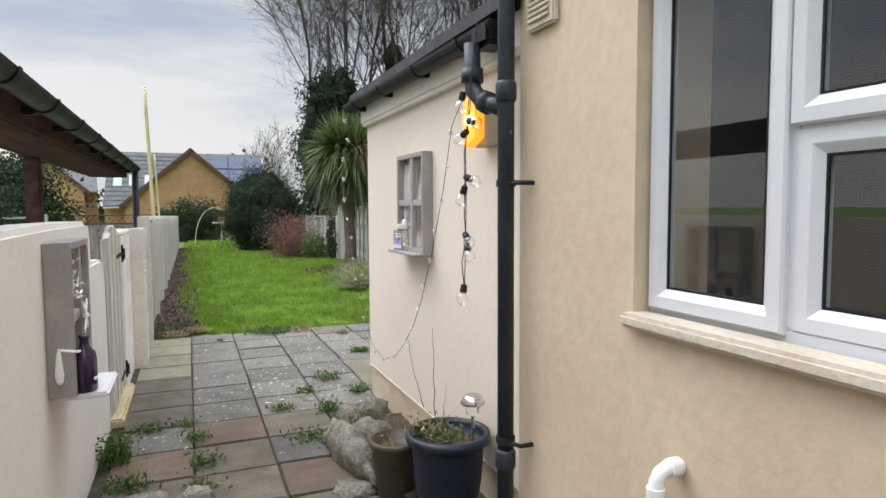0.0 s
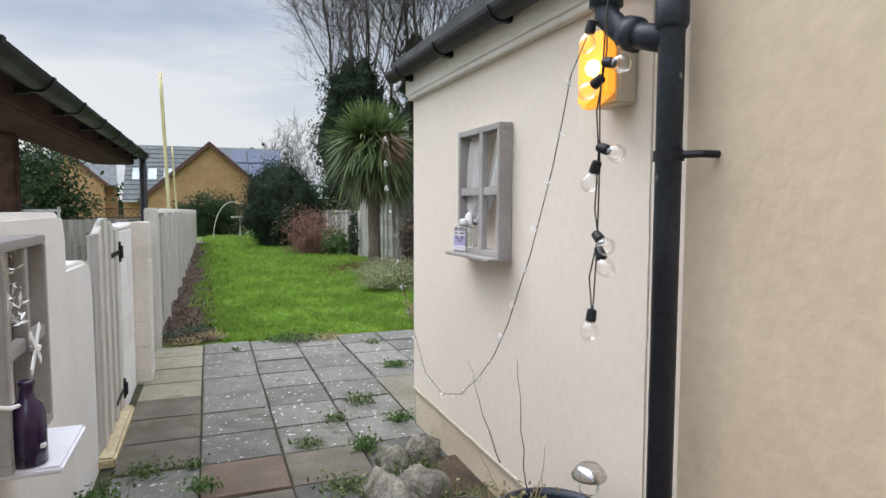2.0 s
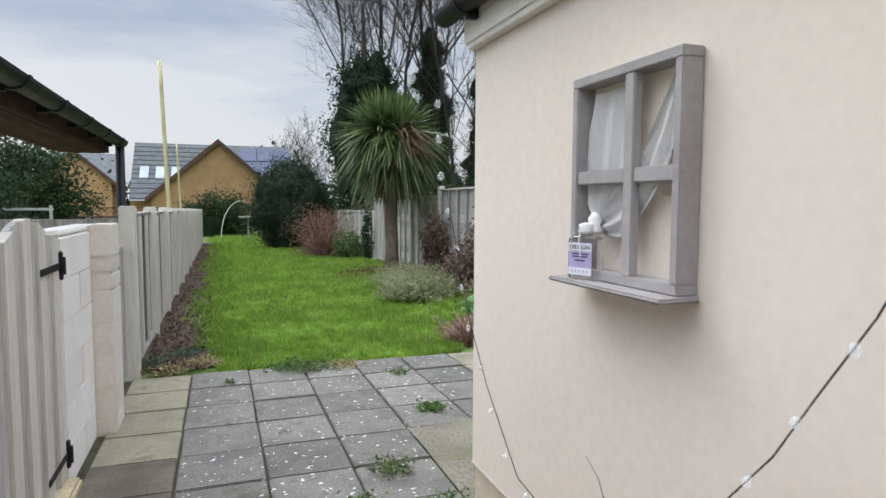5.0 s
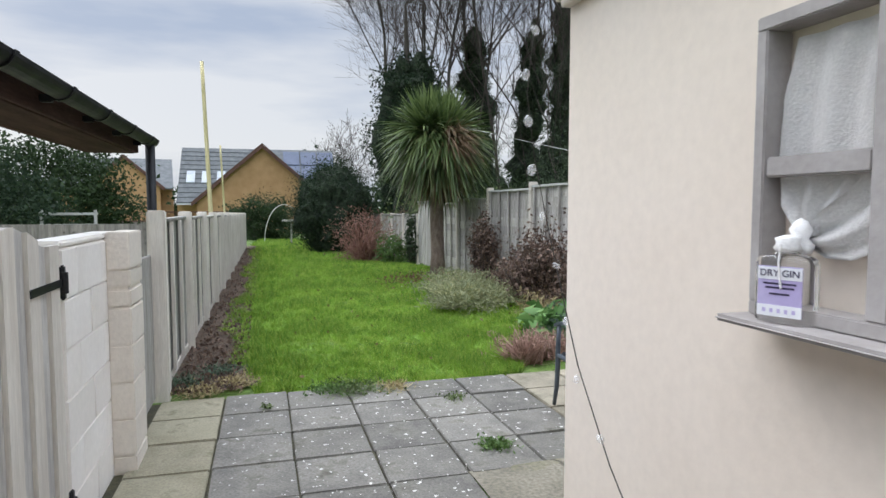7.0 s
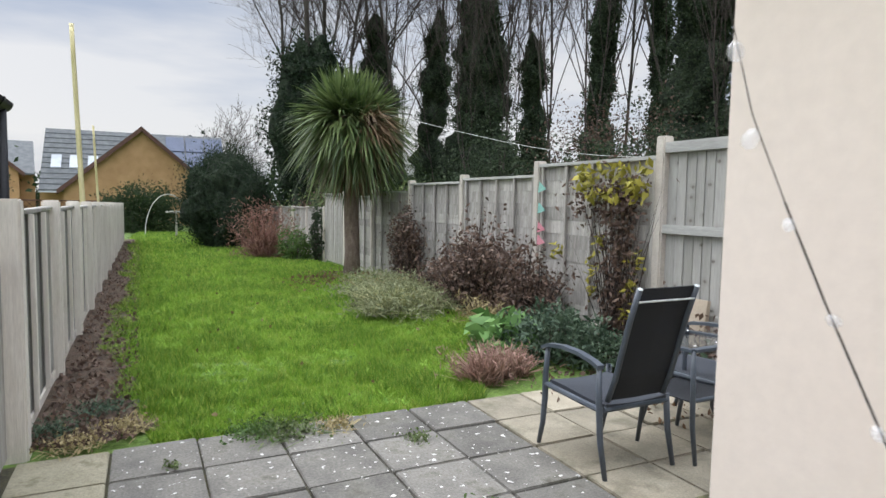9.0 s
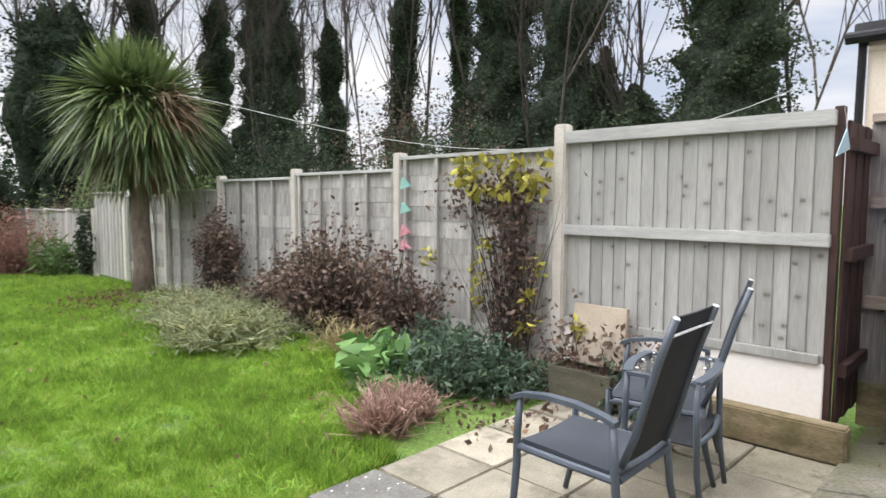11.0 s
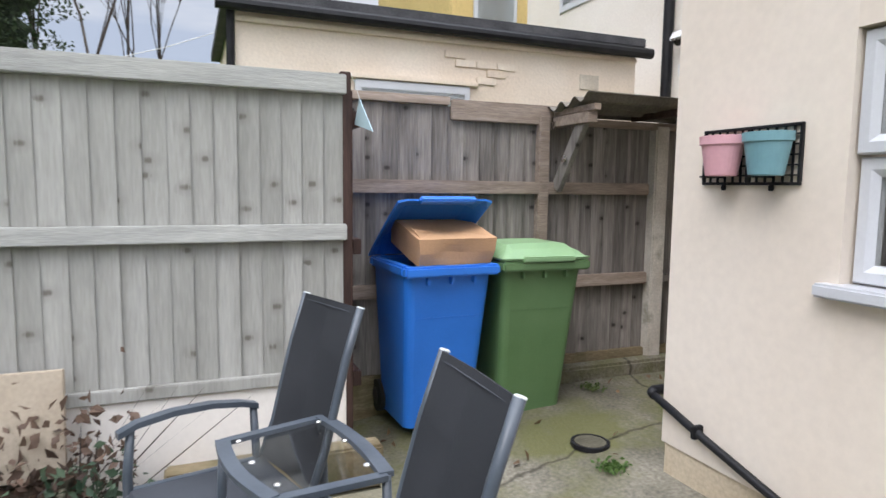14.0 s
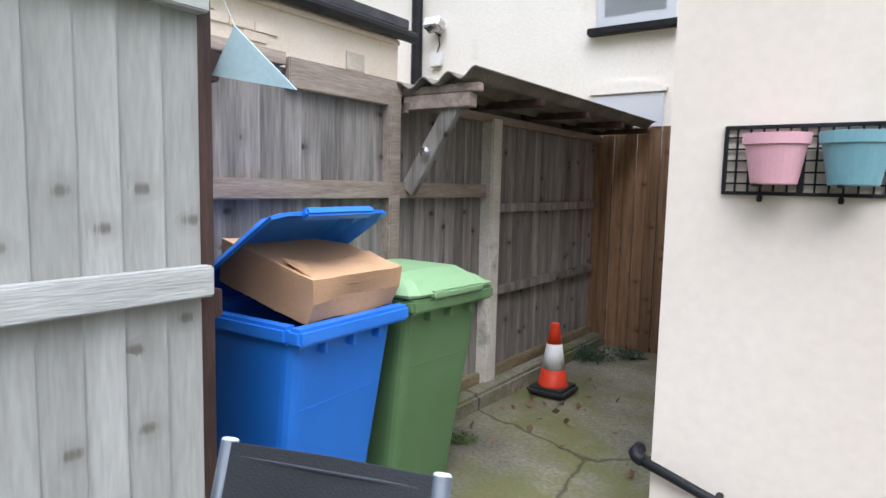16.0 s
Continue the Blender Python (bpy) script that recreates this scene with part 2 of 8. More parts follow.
joint_mat = pmat("joint_soil", (0.035, 0.032, 0.022), (0.075, 0.07, 0.04), 10, 0.95, 0.6, 90)
fence_grey = pmat("weathered_grey_board", (0.27, 0.255, 0.23), (0.44, 0.42, 0.385), 6, 0.8, 0.3, 45, stretch=(3, 3, 0.3), contrast=0.2, vary=0.2, stains=(0.20, 0.19, 0.16), stain_scale=3, stain_cut=0.6)
fence_pale = pmat("pale_pressure_treated_board", (0.285, 0.28, 0.257), (0.385, 0.38, 0.352), 3, 0.8, 0.25, 40, stretch=(2.2, 2.2, 0.25), contrast=0.10, vary=0.07, knots=(0.13, 0.118, 0.10))
fence_rail = pmat("pale_fence_rail", (0.36, 0.36, 0.34), (0.47, 0.47, 0.44), 6, 0.8, 0.25, 40, stretch=(5, 0.4, 5), contrast=0.12, vary=0.06)
fence_dark = pmat("dark_weathered_board", (0.13, 0.116, 0.104), (0.295, 0.266, 0.24), 5, 0.85, 0.35, 40, stretch=(2.5, 2.5, 0.16), contrast=0.18, vary=0.2, knots=(0.03, 0.026, 0.022))
fence_brown = pmat("red_brown_stained_board", (0.040, 0.022, 0.018), (0.075, 0.042, 0.034), 6, 0.6, 0.25, 40, stretch=(5, 5, 0.4), contrast=0.2, vary=0.12)
fence_orange = pmat("orange_brown_board", (0.17, 0.092, 0.05), (0.28, 0.165, 0.095), 6, 0.8, 0.25, 40, stretch=(5, 5, 0.3), contrast=0.2, vary=0.25, knots=(0.07, 0.03, 0.015))
rail_brown = pmat("brown_fence_rail", (0.24, 0.185, 0.145), (0.36, 0.29, 0.24), 6, 0.8, 0.25, 40, stretch=(5, 0.4, 5), contrast=0.2, vary=0.15)
post_concrete = pmat("concrete_post", (0.46, 0.42, 0.36), (0.60, 0.56, 0.50), 5, 0.9, 0.4, 90, contrast=0.14, vary=0.08, stains=(0.30, 0.28, 0.22), stain_scale=5)
gate_grey = pmat("gate_grey_board", (0.38, 0.36, 0.335), (0.52, 0.50, 0.465), 5, 0.75, 0.25, 40, stretch=(5, 5, 0.4), contrast=0.14, vary=0.14)
# darker copy of the weathered grey board, with shadow between battens in its colour
fence_mid = pmat("shade_darkened_grey_board", (0.17, 0.16, 0.145), (0.34, 0.325, 0.295), 6, 0.85, 0.3, 45, stretch=(3, 3, 0.25), contrast=0.2, vary=0.3, stains=(0.13, 0.12, 0.10), stain_scale=3, stain_cut=0.56)
gate_cream = pmat("gate_cream_batten", (0.60, 0.55, 0.48), (0.70, 0.66, 0.59), 5, 0.75, 0.25, 40, stretch=(5, 5, 0.4), contrast=0.08, vary=0.05)
sandy = pmat("sandy_concrete", (0.42, 0.34, 0.20), (0.55, 0.46, 0.30), 6, 0.9, 0.4, 70)
sleeper_mat = pmat("mossy_sleeper", (0.16, 0.12, 0.065), (0.26, 0.21, 0.13), 4, 0.9, 0.4, 50, stretch=(3, 0.5, 3), stains=(0.09, 0.09, 0.035), stain_scale=3, stain_cut=0.52)
brown_wood = pmat("brown_stained_timber", (0.045, 0.027, 0.022), (0.085, 0.052, 0.043), 5, 0.95, 0.2, 40, spec=0.08, stretch=(3, 0.4, 3), contrast=0.15)
dark_corr = pmat("weathered_corrugated_sheet", (0.10, 0.088, 0.072), (0.19, 0.165, 0.135), 4, 0.75, 0.3, 60, contrast=0.2, stains=(0.05, 0.045, 0.035), stain_scale=3)
glass_mat = bpy.data.materials.new("window_glass")
glass_mat.use_nodes = True
gb = glass_mat.node_tree.nodes["Principled BSDF"]
gb.inputs["Base Color"].default_value = (0.92, 0.95, 0.95, 1)
gb.inputs["Roughness"].default_value, gb.inputs["Transmission Weight"].default_value, gb.inputs["IOR"].default_value = 0.0, 1.0, 1.62
# near-black, so that the unlit look of the rooms is in the colour
interior_mat = pmat("darkened_room_wall", (0.05, 0.047, 0.042), (0.07, 0.065, 0.058), 1, 0.9, 0.1, 30, contrast=0.05)

# ---- building helpers ----


def thing(name, m, label, category, group="", kind=""):
    ob = new(name)
    ob.empty_display_size = 0.1
    ob.matrix_world = m
    return tagged(ob, label, category, group, kind)


def mesh_of(bm, name, material, smooth=False):
    me = bpy.data.meshes.new(name)
    bm.normal_update()
    bm.to_mesh(me)
    bm.free()
    me.materials.append(material)
    if smooth:
        for p in me.polygons:
            p.use_smooth = True
    return me


def part(name, bm, material, parent=None, label="", smooth=False):
    ob = new(name, mesh_of(bm, name, material, smooth))
    if parent is not None:
        ob.parent = parent
    return tagged(ob, label)


def single(name, bm, material, m, label, category, group="", kind="", smooth=False):
    ob = new(name, mesh_of(bm, name, material, smooth))
    ob.matrix_world = m
    return tagged(ob, label, category, group, kind)


def piece(name, me, parent, m):
    """A further object on a mesh that is already there."""
    ob = new(name, me)
    ob.parent = parent
    ob.matrix_local = m
    return ob


def box(bm, lo, hi, bevel=0.0, m=None):
    ret = bmesh.ops.create_cube(bm, size=1.0)
    vs = ret["verts"]
    lo, hi = Vector(lo), Vector(hi)
    for v in vs:
        v.co = Vector(((v.co.x + 0.5) * (hi.x - lo.x) + lo.x, (v.co.y + 0.5) * (hi.y - lo.y) + lo.y, (v.co.z + 0.5) * (hi.z - lo.z) + lo.z))
    if bevel:
        es = list({e for v in vs for e in v.link_edges})
        out = bmesh.ops.bevel(bm, geom=es, offset=bevel, segments=2, affect="EDGES")
        vs = list({v for f in out["faces"] for v in f.verts} | {v for v in vs if v.is_valid})
    if m is not None:
        bmesh.ops.transform(bm, matrix=m, verts=[v for v in vs if v.is_valid])
    return bm


def nbox(lo, hi, bevel=0.0, m=None):
    return box(bmesh.new(), lo, hi, bevel, m)


def prism(bm, outline, axis, a, b):
    """An outline of (u, v) drawn along an axis from a to b: x: (y, z), y: (x, z), z: (x, y)."""
    def at(u, v, w):
        return {"x": (w, u, v), "y": (u, w, v), "z": (u, v, w)}[axis]
    one = [bm.verts.new(at(u, v, a)) for u, v in outline]
    two = [bm.verts.new(at(u, v, b)) for u, v in outline]
    n = len(outline)
    bm.faces.new(one)
    bm.faces.new(two[::-1])
    for i in range(n):
        bm.faces.new((one[i], two[i], two[(i + 1) % n], one[(i + 1) % n]))
    bmesh.ops.recalc_face_normals(bm, faces=bm.faces)
    return bm


def tube(bm, points, radius, sides=8, closed=False):
    """A round bar through points; radius: one number or one for each point."""
    pts = [Vector(p) for p in points]
    rad = radius if isinstance(radius, (list, tuple)) else [radius] * len(pts)
    rings, side = [], None
    for i, p in enumerate(pts):
        d = (pts[min(i + 1, len(pts) - 1)] - pts[max(i - 1, 0)]).normalized()
        if side is None:
            side = d.orthogonal().normalized()
        side = (side - d * side.dot(d))
        side = side.normalized() if side.length > 1e-6 else d.orthogonal().normalized()
        up = d.cross(side)
        rings.append([bm.verts.new(p + (side * math.cos(a) + up * math.sin(a)) * rad[i]) for a in (2 * math.pi * k / sides for k in range(sides))])
    for r, s in zip(rings, rings[1:]):
        for k in range(sides):
            bm.faces.new((r[k], r[(k + 1) % sides], s[(k + 1) % sides], s[k]))
    bm.faces.new(rings[0][::-1])
    bm.faces.new(rings[-1])
    return bm


def lathe(bm, profile, sides=24, m=None):
    """A profile of (radius, z) turned round the z axis."""
    rings = [[bm.verts.new((r * math.cos(a), r * math.sin(a), z)) for a in (2 * math.pi * k / sides for k in range(sides))] for r, z in profile]
    for r, s in zip(rings, rings[1:]):
        for k in range(sides):
            bm.faces.new((r[k], r[(k + 1) % sides], s[(k + 1) % sides], s[k]))
    bm.faces.new(rings[0][::-1])
    bm.faces.new(rings[-1])
    if m is not None:
        bmesh.ops.transform(bm, matrix=m, verts=[v for r in rings for v in r])
    return bm


def raw(name, verts, faces, material, smooth=False):
    """A mesh object straight from arrays of corners and faces."""
    me = bpy.data.meshes.new(name)
    me.from_pydata([tuple(v) for v in verts], [], [tuple(f) for f in faces])
    me.materials.append(material)
    if smooth:
        for p in me.polygons:
            p.use_smooth = True
    return new(name, me)


def leaves(centres, size, rng, droop=0.0, slim=0.6, spread=0.4):
    """Corners and faces of folded leaves, one at each centre, turned at random."""
    n = len(centres)
    d = rng.normal(size=(n, 3))
    d[:, 2] -= droop
    d /= np.linalg.norm(d, axis=1)[:, None]
    e = np.cross(d, rng.normal(size=(n, 3)))
    e /= np.linalg.norm(e, axis=1)[:, None]
    nn = np.cross(d, e)
    s = (size * (1 + spread * rng.uniform(-1, 1, n)))[:, None]
    c = np.asarray(centres)
    v = np.stack([c - d * s * 0.5, c + e * s * slim * 0.5 + nn * s * 0.12, c + d * s * 0.5, c - e * s * slim * 0.5 + nn * s * 0.12], 1).reshape(-1, 3)
    i = np.arange(n)[:, None] * 4
    return v, np.concatenate([i + np.array([[0, 1, 2]]), i + np.array([[0, 2, 3]])], 0)


def fast(name, v, f, material):
    """A triangle mesh object from numpy arrays."""
    me = bpy.data.meshes.new(name)
    v, f = np.asarray(v, dtype=np.float32), np.asarray(f, dtype=np.int32)
    me.vertices.add(len(v))
    me.vertices.foreach_set("co", v.ravel())
    me.loops.add(f.size)
    me.loops.foreach_set("vertex_index", f.ravel())
    me.polygons.add(len(f))
    me.polygons.foreach_set("loop_start", np.arange(0, f.size, 3, dtype=np.int32))
    me.update(calc_edges=True)
    me.materials.append(material)
    return new(name, me)


HERE = Matrix.Identity(4)


def lawn_z(y):
    """The garden falls gently away from the house."""
    return -0.012 * max(0.0, min(y, 40.0) - 8.0)


def yard_z(x, y):
    """The side yard climbs from the patio towards the passage."""
    s = max(0.0, min(1.0, (6.2 - y) / 1.2))
    return 0.005 + 0.14 * s * max(0.0, min(1.0, (x - 1.6) / 1.6))

# ---- ground ----
xs = [-400, -120, -40, -15, -6, -3, -1.5] + [-0.9 + 0.35 * i for i in range(16)] + [6, 8, 12, 20, 40, 120, 400]
ys = [-400, -100, -30, -10, 0, 3] + [4 + 0.5 * i for i in range(60)] + [36, 40, 60, 100, 200, 500]
gv, gf = [], []
for yy in ys:
    for xx in xs:
        bed = 0.16 * math.exp(-((xx - 3.7) / 0.9) ** 2) * max(0, min(1, (yy - 8.2) / 1.5)) * max(0, min(1, (20 - yy) / 3)) if 2 < xx < 5 else 0
        bump = 0.02 * noise.noise((xx * 0.8, yy * 0.8, 3.1)) if 8.3 < yy < 40 and abs(xx) < 6 else 0
        gv.append((xx, yy, (-0.035 if yy < 8.05 else lawn_z(yy) - 0.015 + bed + bump)))
for j in range(len(ys) - 1):
    for i in range(len(xs) - 1):
        a = j * len(xs) + i
        gf.append((a, a + 1, a + len(xs) + 1, a + len(xs)))
ground = raw("ground", gv, gf, lawn_soil, True)
tagged(ground, "damp green garden ground sloping gently away from the house", "ground", kind="structure")

# the side yard of worn concrete
cv, cf = [], []
nx, ny = 26, 36
for j in range(ny + 1):
    for i in range(nx + 1):
        x, y = 1.388 + (5.3 - 1.388) * i / nx, 1.2 + (6.16 - 1.2) * j / ny
        cv.append((x, y, yard_z(x, y) + 0.012 * noise.noise((x * 2, y * 2, 0))))
for j in range(ny):
    for i in range(nx):
        a = j * (nx + 1) + i
        cf.append((a, a + 1, a + nx + 2, a + nx + 1))
yard = raw("pavement_yard", cv, cf, concrete, True)
tagged(yard, "worn mossy concrete yard beside the bins", "pavement", kind="structure")

# ---- our house: wall with the big window ----
HX, SX, NY = 1.31, 1.37, 4.93
wall_house = thing("wall_house", HERE, "cream painted rendered house wall with a white window", "wall", kind="structure")
WY0, WY1, WZ0, WZ1 = -0.55, 1.60, 1.20, 2.30
for lo, hi in (((HX, -4, -0.05), (1.62, WY0, 5.2)), ((HX, WY1, -0.05), (1.62, 2.34, 5.2)), ((HX, WY0, -0.05), (1.62, WY1, WZ0 - 0.02)), ((HX, WY0, WZ1), (1.62, WY1, 5.2))):
    part("render_panel", nbox(lo, hi), render_cream, wall_house)

window_1 = thing("window_1", HERE, "white plastic casement window with a top-hung light", "window", kind="structure")
FX = 1.375


def SASH_PROFILE(w, d):
    """(inset, depth) pairs across a plastic sash: flat face, then a chamfer down to the glass."""
    return ((0, d), (0, 0.008), (0.006, 0.0), (w * 0.62, 0.0), (w * 0.70, 0.003), (w * 0.96, 0.016), (w, 0.018), (w, d))


def profile_ring(rects, axis):
    """A mitred ring through nested rectangles (a0, a1, z0, z1, depth), closed on itself."""
    bm = bmesh.new()
    loops = []
    for a0, a1, z0, z1, q in rects:
        pts = ((a0, z0), (a1, z0), (a1, z1), (a0, z1))
        loops.append([bm.verts.new((q, u, v) if axis == "x" else (u, q, v)) for u, v in pts])
    for p, q in zip(loops, loops[1:] + loops[:1]):
        for k in range(4):
            bm.faces.new((p[k], p[(k + 1) % 4], q[(k + 1) % 4], q[k]))
    bmesh.ops.recalc_face_normals(bm, faces=bm.faces)
    return bm


def sash(parent, y0, y1, z0, z1, x, w=0.065, d=0.05, name="sash"):
    """A casement: four mitred-looking bars and a pane; y0 < y1."""
    bm = profile_ring([(y0 + i, y1 - i, z0 + i, z1 - i, x + k) for i, k in SASH_PROFILE(w, d)], "x")
    s = part(name, bm, upvc, parent)
    part("gasket", frame_bars(y0 + w, y1 - w, z0 + w, z1 - w, x + 0.0185, 0.007), black_plastic, s)
    p = part("pane", nbox((x + 0.026, y0 + w, z0 + w), (x + 0.032, y1 - w, z1 - w)), glass_mat, s)
    p.visible_shadow = False
    return s


def frame_bars(y0, y1, z0, z1, x, w):
    bm = bmesh.new()
    for lo, hi in (((x, y0, z0), (x + 0.006, y1, z0 + w)), ((x, y0, z1 - w), (x + 0.006, y1, z1)), ((x, y0, z0 + w), (x + 0.006, y0 + w, z1 - w)), ((x, y1 - w, z0 + w), (x + 0.006, y1, z1 - w))):
        box(bm, lo, hi)
    return bm


bm = bmesh.new()
for lo, hi in (((FX, WY0, WZ0), (FX + 0.06, WY1, WZ0 + 0.04)), ((FX, WY0, WZ1 - 0.05), (FX + 0.06, WY1, WZ1)), ((FX, WY0, WZ0 + 0.04), (FX + 0.06, WY0 + 0.04, WZ1 - 0.05)),
               ((FX, WY1 - 0.02, WZ0 + 0.04), (FX + 0.06, WY1, WZ1 - 0.05)), ((FX, 1.075, WZ0 + 0.04), (FX + 0.06, 1.125, WZ1 - 0.05)), ((FX, WY0 + 0.04, 1.715), (FX + 0.06, 1.075, 1.765))):
    box(bm, lo, hi, 0.004)
part("window_frame", bm, upvc, window_1)
sash(window_1, 1.10, 1.585, WZ0 + 0.025, 2.26, FX - 0.022)
sash(window_1, 0.30, 1.095, 1.74, 2.26, FX - 0.022)
sash(window_1, 0.30, 1.085, WZ0 + 0.035, 1.735, FX - 0.004)
sash(window_1, -0.5, 0.29, WZ0 + 0.035, 2.26, FX - 0.004)
bm = nbox((1.262, WY0 - 0.05, WZ0 - 0.035), (1.372, WY1 + 0.02, WZ0 + 0.010), 0.012)
part("window_sill", bm, sill_stone, window_1, "painted stone sill, weathered along the edge")
bm = nbox((HX - 0.03, WY0 - 0.05, WZ1 - 0.005), (1.37, WY1 + 0.02, WZ1 + 0.05), 0.008)
part("lintel", bm, render_cream, window_1)

# the room behind the window, its dimness given by near-black surfaces
room = thing("wall_room", HERE, "room seen through the window, its dimness in the wall colour", "room", kind="structure")
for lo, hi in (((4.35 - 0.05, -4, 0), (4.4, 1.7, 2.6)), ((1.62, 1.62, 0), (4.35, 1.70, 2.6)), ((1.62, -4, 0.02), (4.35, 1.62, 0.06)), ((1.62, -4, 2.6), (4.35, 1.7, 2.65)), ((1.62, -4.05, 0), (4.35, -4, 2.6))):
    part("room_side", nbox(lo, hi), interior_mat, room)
shelf = single("kitchen_counter", nbox((1.9, -0.8, 0.06), (2.5, 1.2, 0.95), 0.01), interior_mat, HERE, "plain counter inside the room, coloured dark for its dimness", "counter")

# ---- the lean-to part of the house ----
wall_shed = thing("wall_west", HERE, "pale cream rendered side wall of the lean-to", "wall", kind="structure")
part("render_panel", nbox((SX, 2.30, 0.25), (SX + 0.2, NY + 0.045, 2.36)), render_pale, wall_shed)
part("plinth", nbox((SX + 0.012, 2.30, -0.05), (SX + 0.2, NY + 0.033, 0.25)), plinth_mat, wall_shed, "bare brownish plinth under the render")
part("bead", nbox((SX - 0.006, 2.33, 0.236), (SX + 0.011, NY + 0.05, 0.249)), sill_stone, wall_shed)
wall_north = thing("wall_north", HERE, "pale cream rendered end wall with a white window", "wall", kind="structure")
EX = 3.60
W2 = (1.75, 2.78, 1.17, 2.05)
for lo, hi in (((SX + 0.2, NY - 0.2, 0.30), (W2[0], NY, 2.36)), ((W2[1], NY - 0.2, 0.30), (EX, NY, 2.36)), ((W2[0], NY - 0.2, 0.30), (W2[1], NY, W2[2])), ((W2[0], NY - 0.2, W2[3]), (W2[1], NY, 2.36))):
    part("render_panel", nbox(lo, hi), render_pale, wall_north)
bm = prism(bmesh.new(), [(SX + 0.2, 2.36), (EX, 2.36), (EX, 3.28), (SX + 0.2, 2.45)], "y", NY - 0.2, NY)
part("render_gable", bm, render_pale, wall_north)
part("plinth", nbox((SX + 0.2, NY - 0.2, -0.05), (EX - 0.012, NY - 0.012, 0.30)), plinth_mat, wall_north)
wall_east = thing("wall_east", HERE, "pale cream rendered wall along the side passage", "wall", kind="structure")
part("render_panel", nbox((EX - 0.2, -4, 0.30), (EX, NY - 0.2, 3.28)), render_pale, wall_east)
part("plinth", nbox((EX - 0.2, -4, -0.05), (EX - 0.012, NY - 0.2, 0.30)), plinth_mat, wall_east)

window_2 = thing("window_2", HERE, "white plastic window in the end wall", "window", kind="structure")


def sash_y(parent, x0, x1, z0, z1, y, w=0.065, d=0.05):
    bm = profile_ring([(x0 + i, x1 - i, z0 + i, z1 - i, y - k) for i, k in SASH_PROFILE(w, d)], "y")
    s = part("sash", bm, upvc, parent)
    p = part("pane", nbox((x0 + w, y - 0.026, z0 + w), (x1 - w, y - 0.02, z1 - w)), glass_mat, s)
    p.visible_shadow = False


sash_y(window_2, W2[0] + 0.01, W2[1] - 0.01, W2[2] + 0.02, 1.62, NY - 0.045)
sash_y(window_2, W2[0] + 0.01, W2[1] - 0.01, 1.63, W2[3] - 0.01, NY - 0.02)
part("window_sill", nbox((W2[0] - 0.06, NY - 0.09, W2[2] - 0.035), (W2[1] + 0.06, NY + 0.06, W2[2] + 0.014), 0.008), upvc, window_2)
# this room's dimness comes from the same dark wall colour
room2 = thing("wall_back_room", HERE, "back room behind the end window, its dimness in the wall colour", "room", kind="structure")
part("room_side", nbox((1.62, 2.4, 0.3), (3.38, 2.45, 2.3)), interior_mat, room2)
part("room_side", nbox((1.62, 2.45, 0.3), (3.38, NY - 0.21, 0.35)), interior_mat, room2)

roof = thing("roof_house", HERE, "dark felt roof of the lean-to with fascia", "roof", kind="structure")
bm = prism(bmesh.new(), [(1.24, 2.385), (EX + 0.1, 3.33), (EX + 0.1, 3.39), (1.24, 2.445)], "y", 2.30, NY + 0.10)
part("felt", bm, roof_felt, roof)
part("fascia", nbox((SX - 0.045, 2.36, 2.225), (SX - 0.003, NY + 0.08, 2.385), 0.004), white_board, roof, "off-white painted fascia board")
part("soffit", nbox((SX - 0.042, 2.36, 2.195), (SX - 0.003, NY + 0.04, 2.224), 0.004), white_board, roof)
part("end_fascia", prism(bmesh.new(), [(SX, 2.29), (EX + 0.08, 3.20), (EX + 0.08, 3.32), (SX, 2.38)], "y", NY + 0.05, NY + 0.075), white_board, roof)
part("main_roof", nbox((1.1, -4.2, 5.2), (6.5, 2.3, 5.35)), roof_felt, roof)

# ---- boundary on the near side: rendered wall, gate, block wall ----
LX = -0.55
wall_left = thing("wall_boundary", HERE, "white painted rendered garden wall with a lower rounded end", "wall", kind="structure")
rng = np.random.default_rng(5)


def lumpy(bm, amount, seed, scale=3.0):
    for v in bm.verts:
        n = noise.noise_vector(v.co * scale + Vector((seed, 0, 0)))
        v.co += n * amount
    return bm


bm = bmesh.new()
out = [(-4, 0), (4.22, 0), (4.22, 1.42), (4.205, 1.46), (4.15, 1.475), (3.2, 1.482), (2.2, 1.474), (1.0, 1.48), (-4, 1.475)]
prism(bm, out, "x", LX - 0.2, LX)
bmesh.ops.bevel(bm, geom=[e for e in bm.edges if abs(e.verts[0].co.x - e.verts[1].co.x) < 0.01 and min(v.co.z for v in e.verts) > 1.3], offset=0.025, segments=2, affect="EDGES")
part("upper_wall", bm, white_paint, wall_left, smooth=False)
bm = prism(bmesh.new(), [(4.221, -0.05), (4.93, -0.05), (4.93, 1.06), (4.91, 1.14), (4.86, 1.19), (4.78, 1.205), (4.221, 1.215)], "x", LX - 0.18, LX - 0.01)
bmesh.ops.bevel(bm, geom=[e for e in bm.edges if abs(e.verts[0].co.x - e.verts[1].co.x) < 0.01 and min(v.co.z for v in e.verts) > 0.9], offset=0.02, segments=2, affect="EDGES")
part("lower_end", bm, white_paint, wall_left)

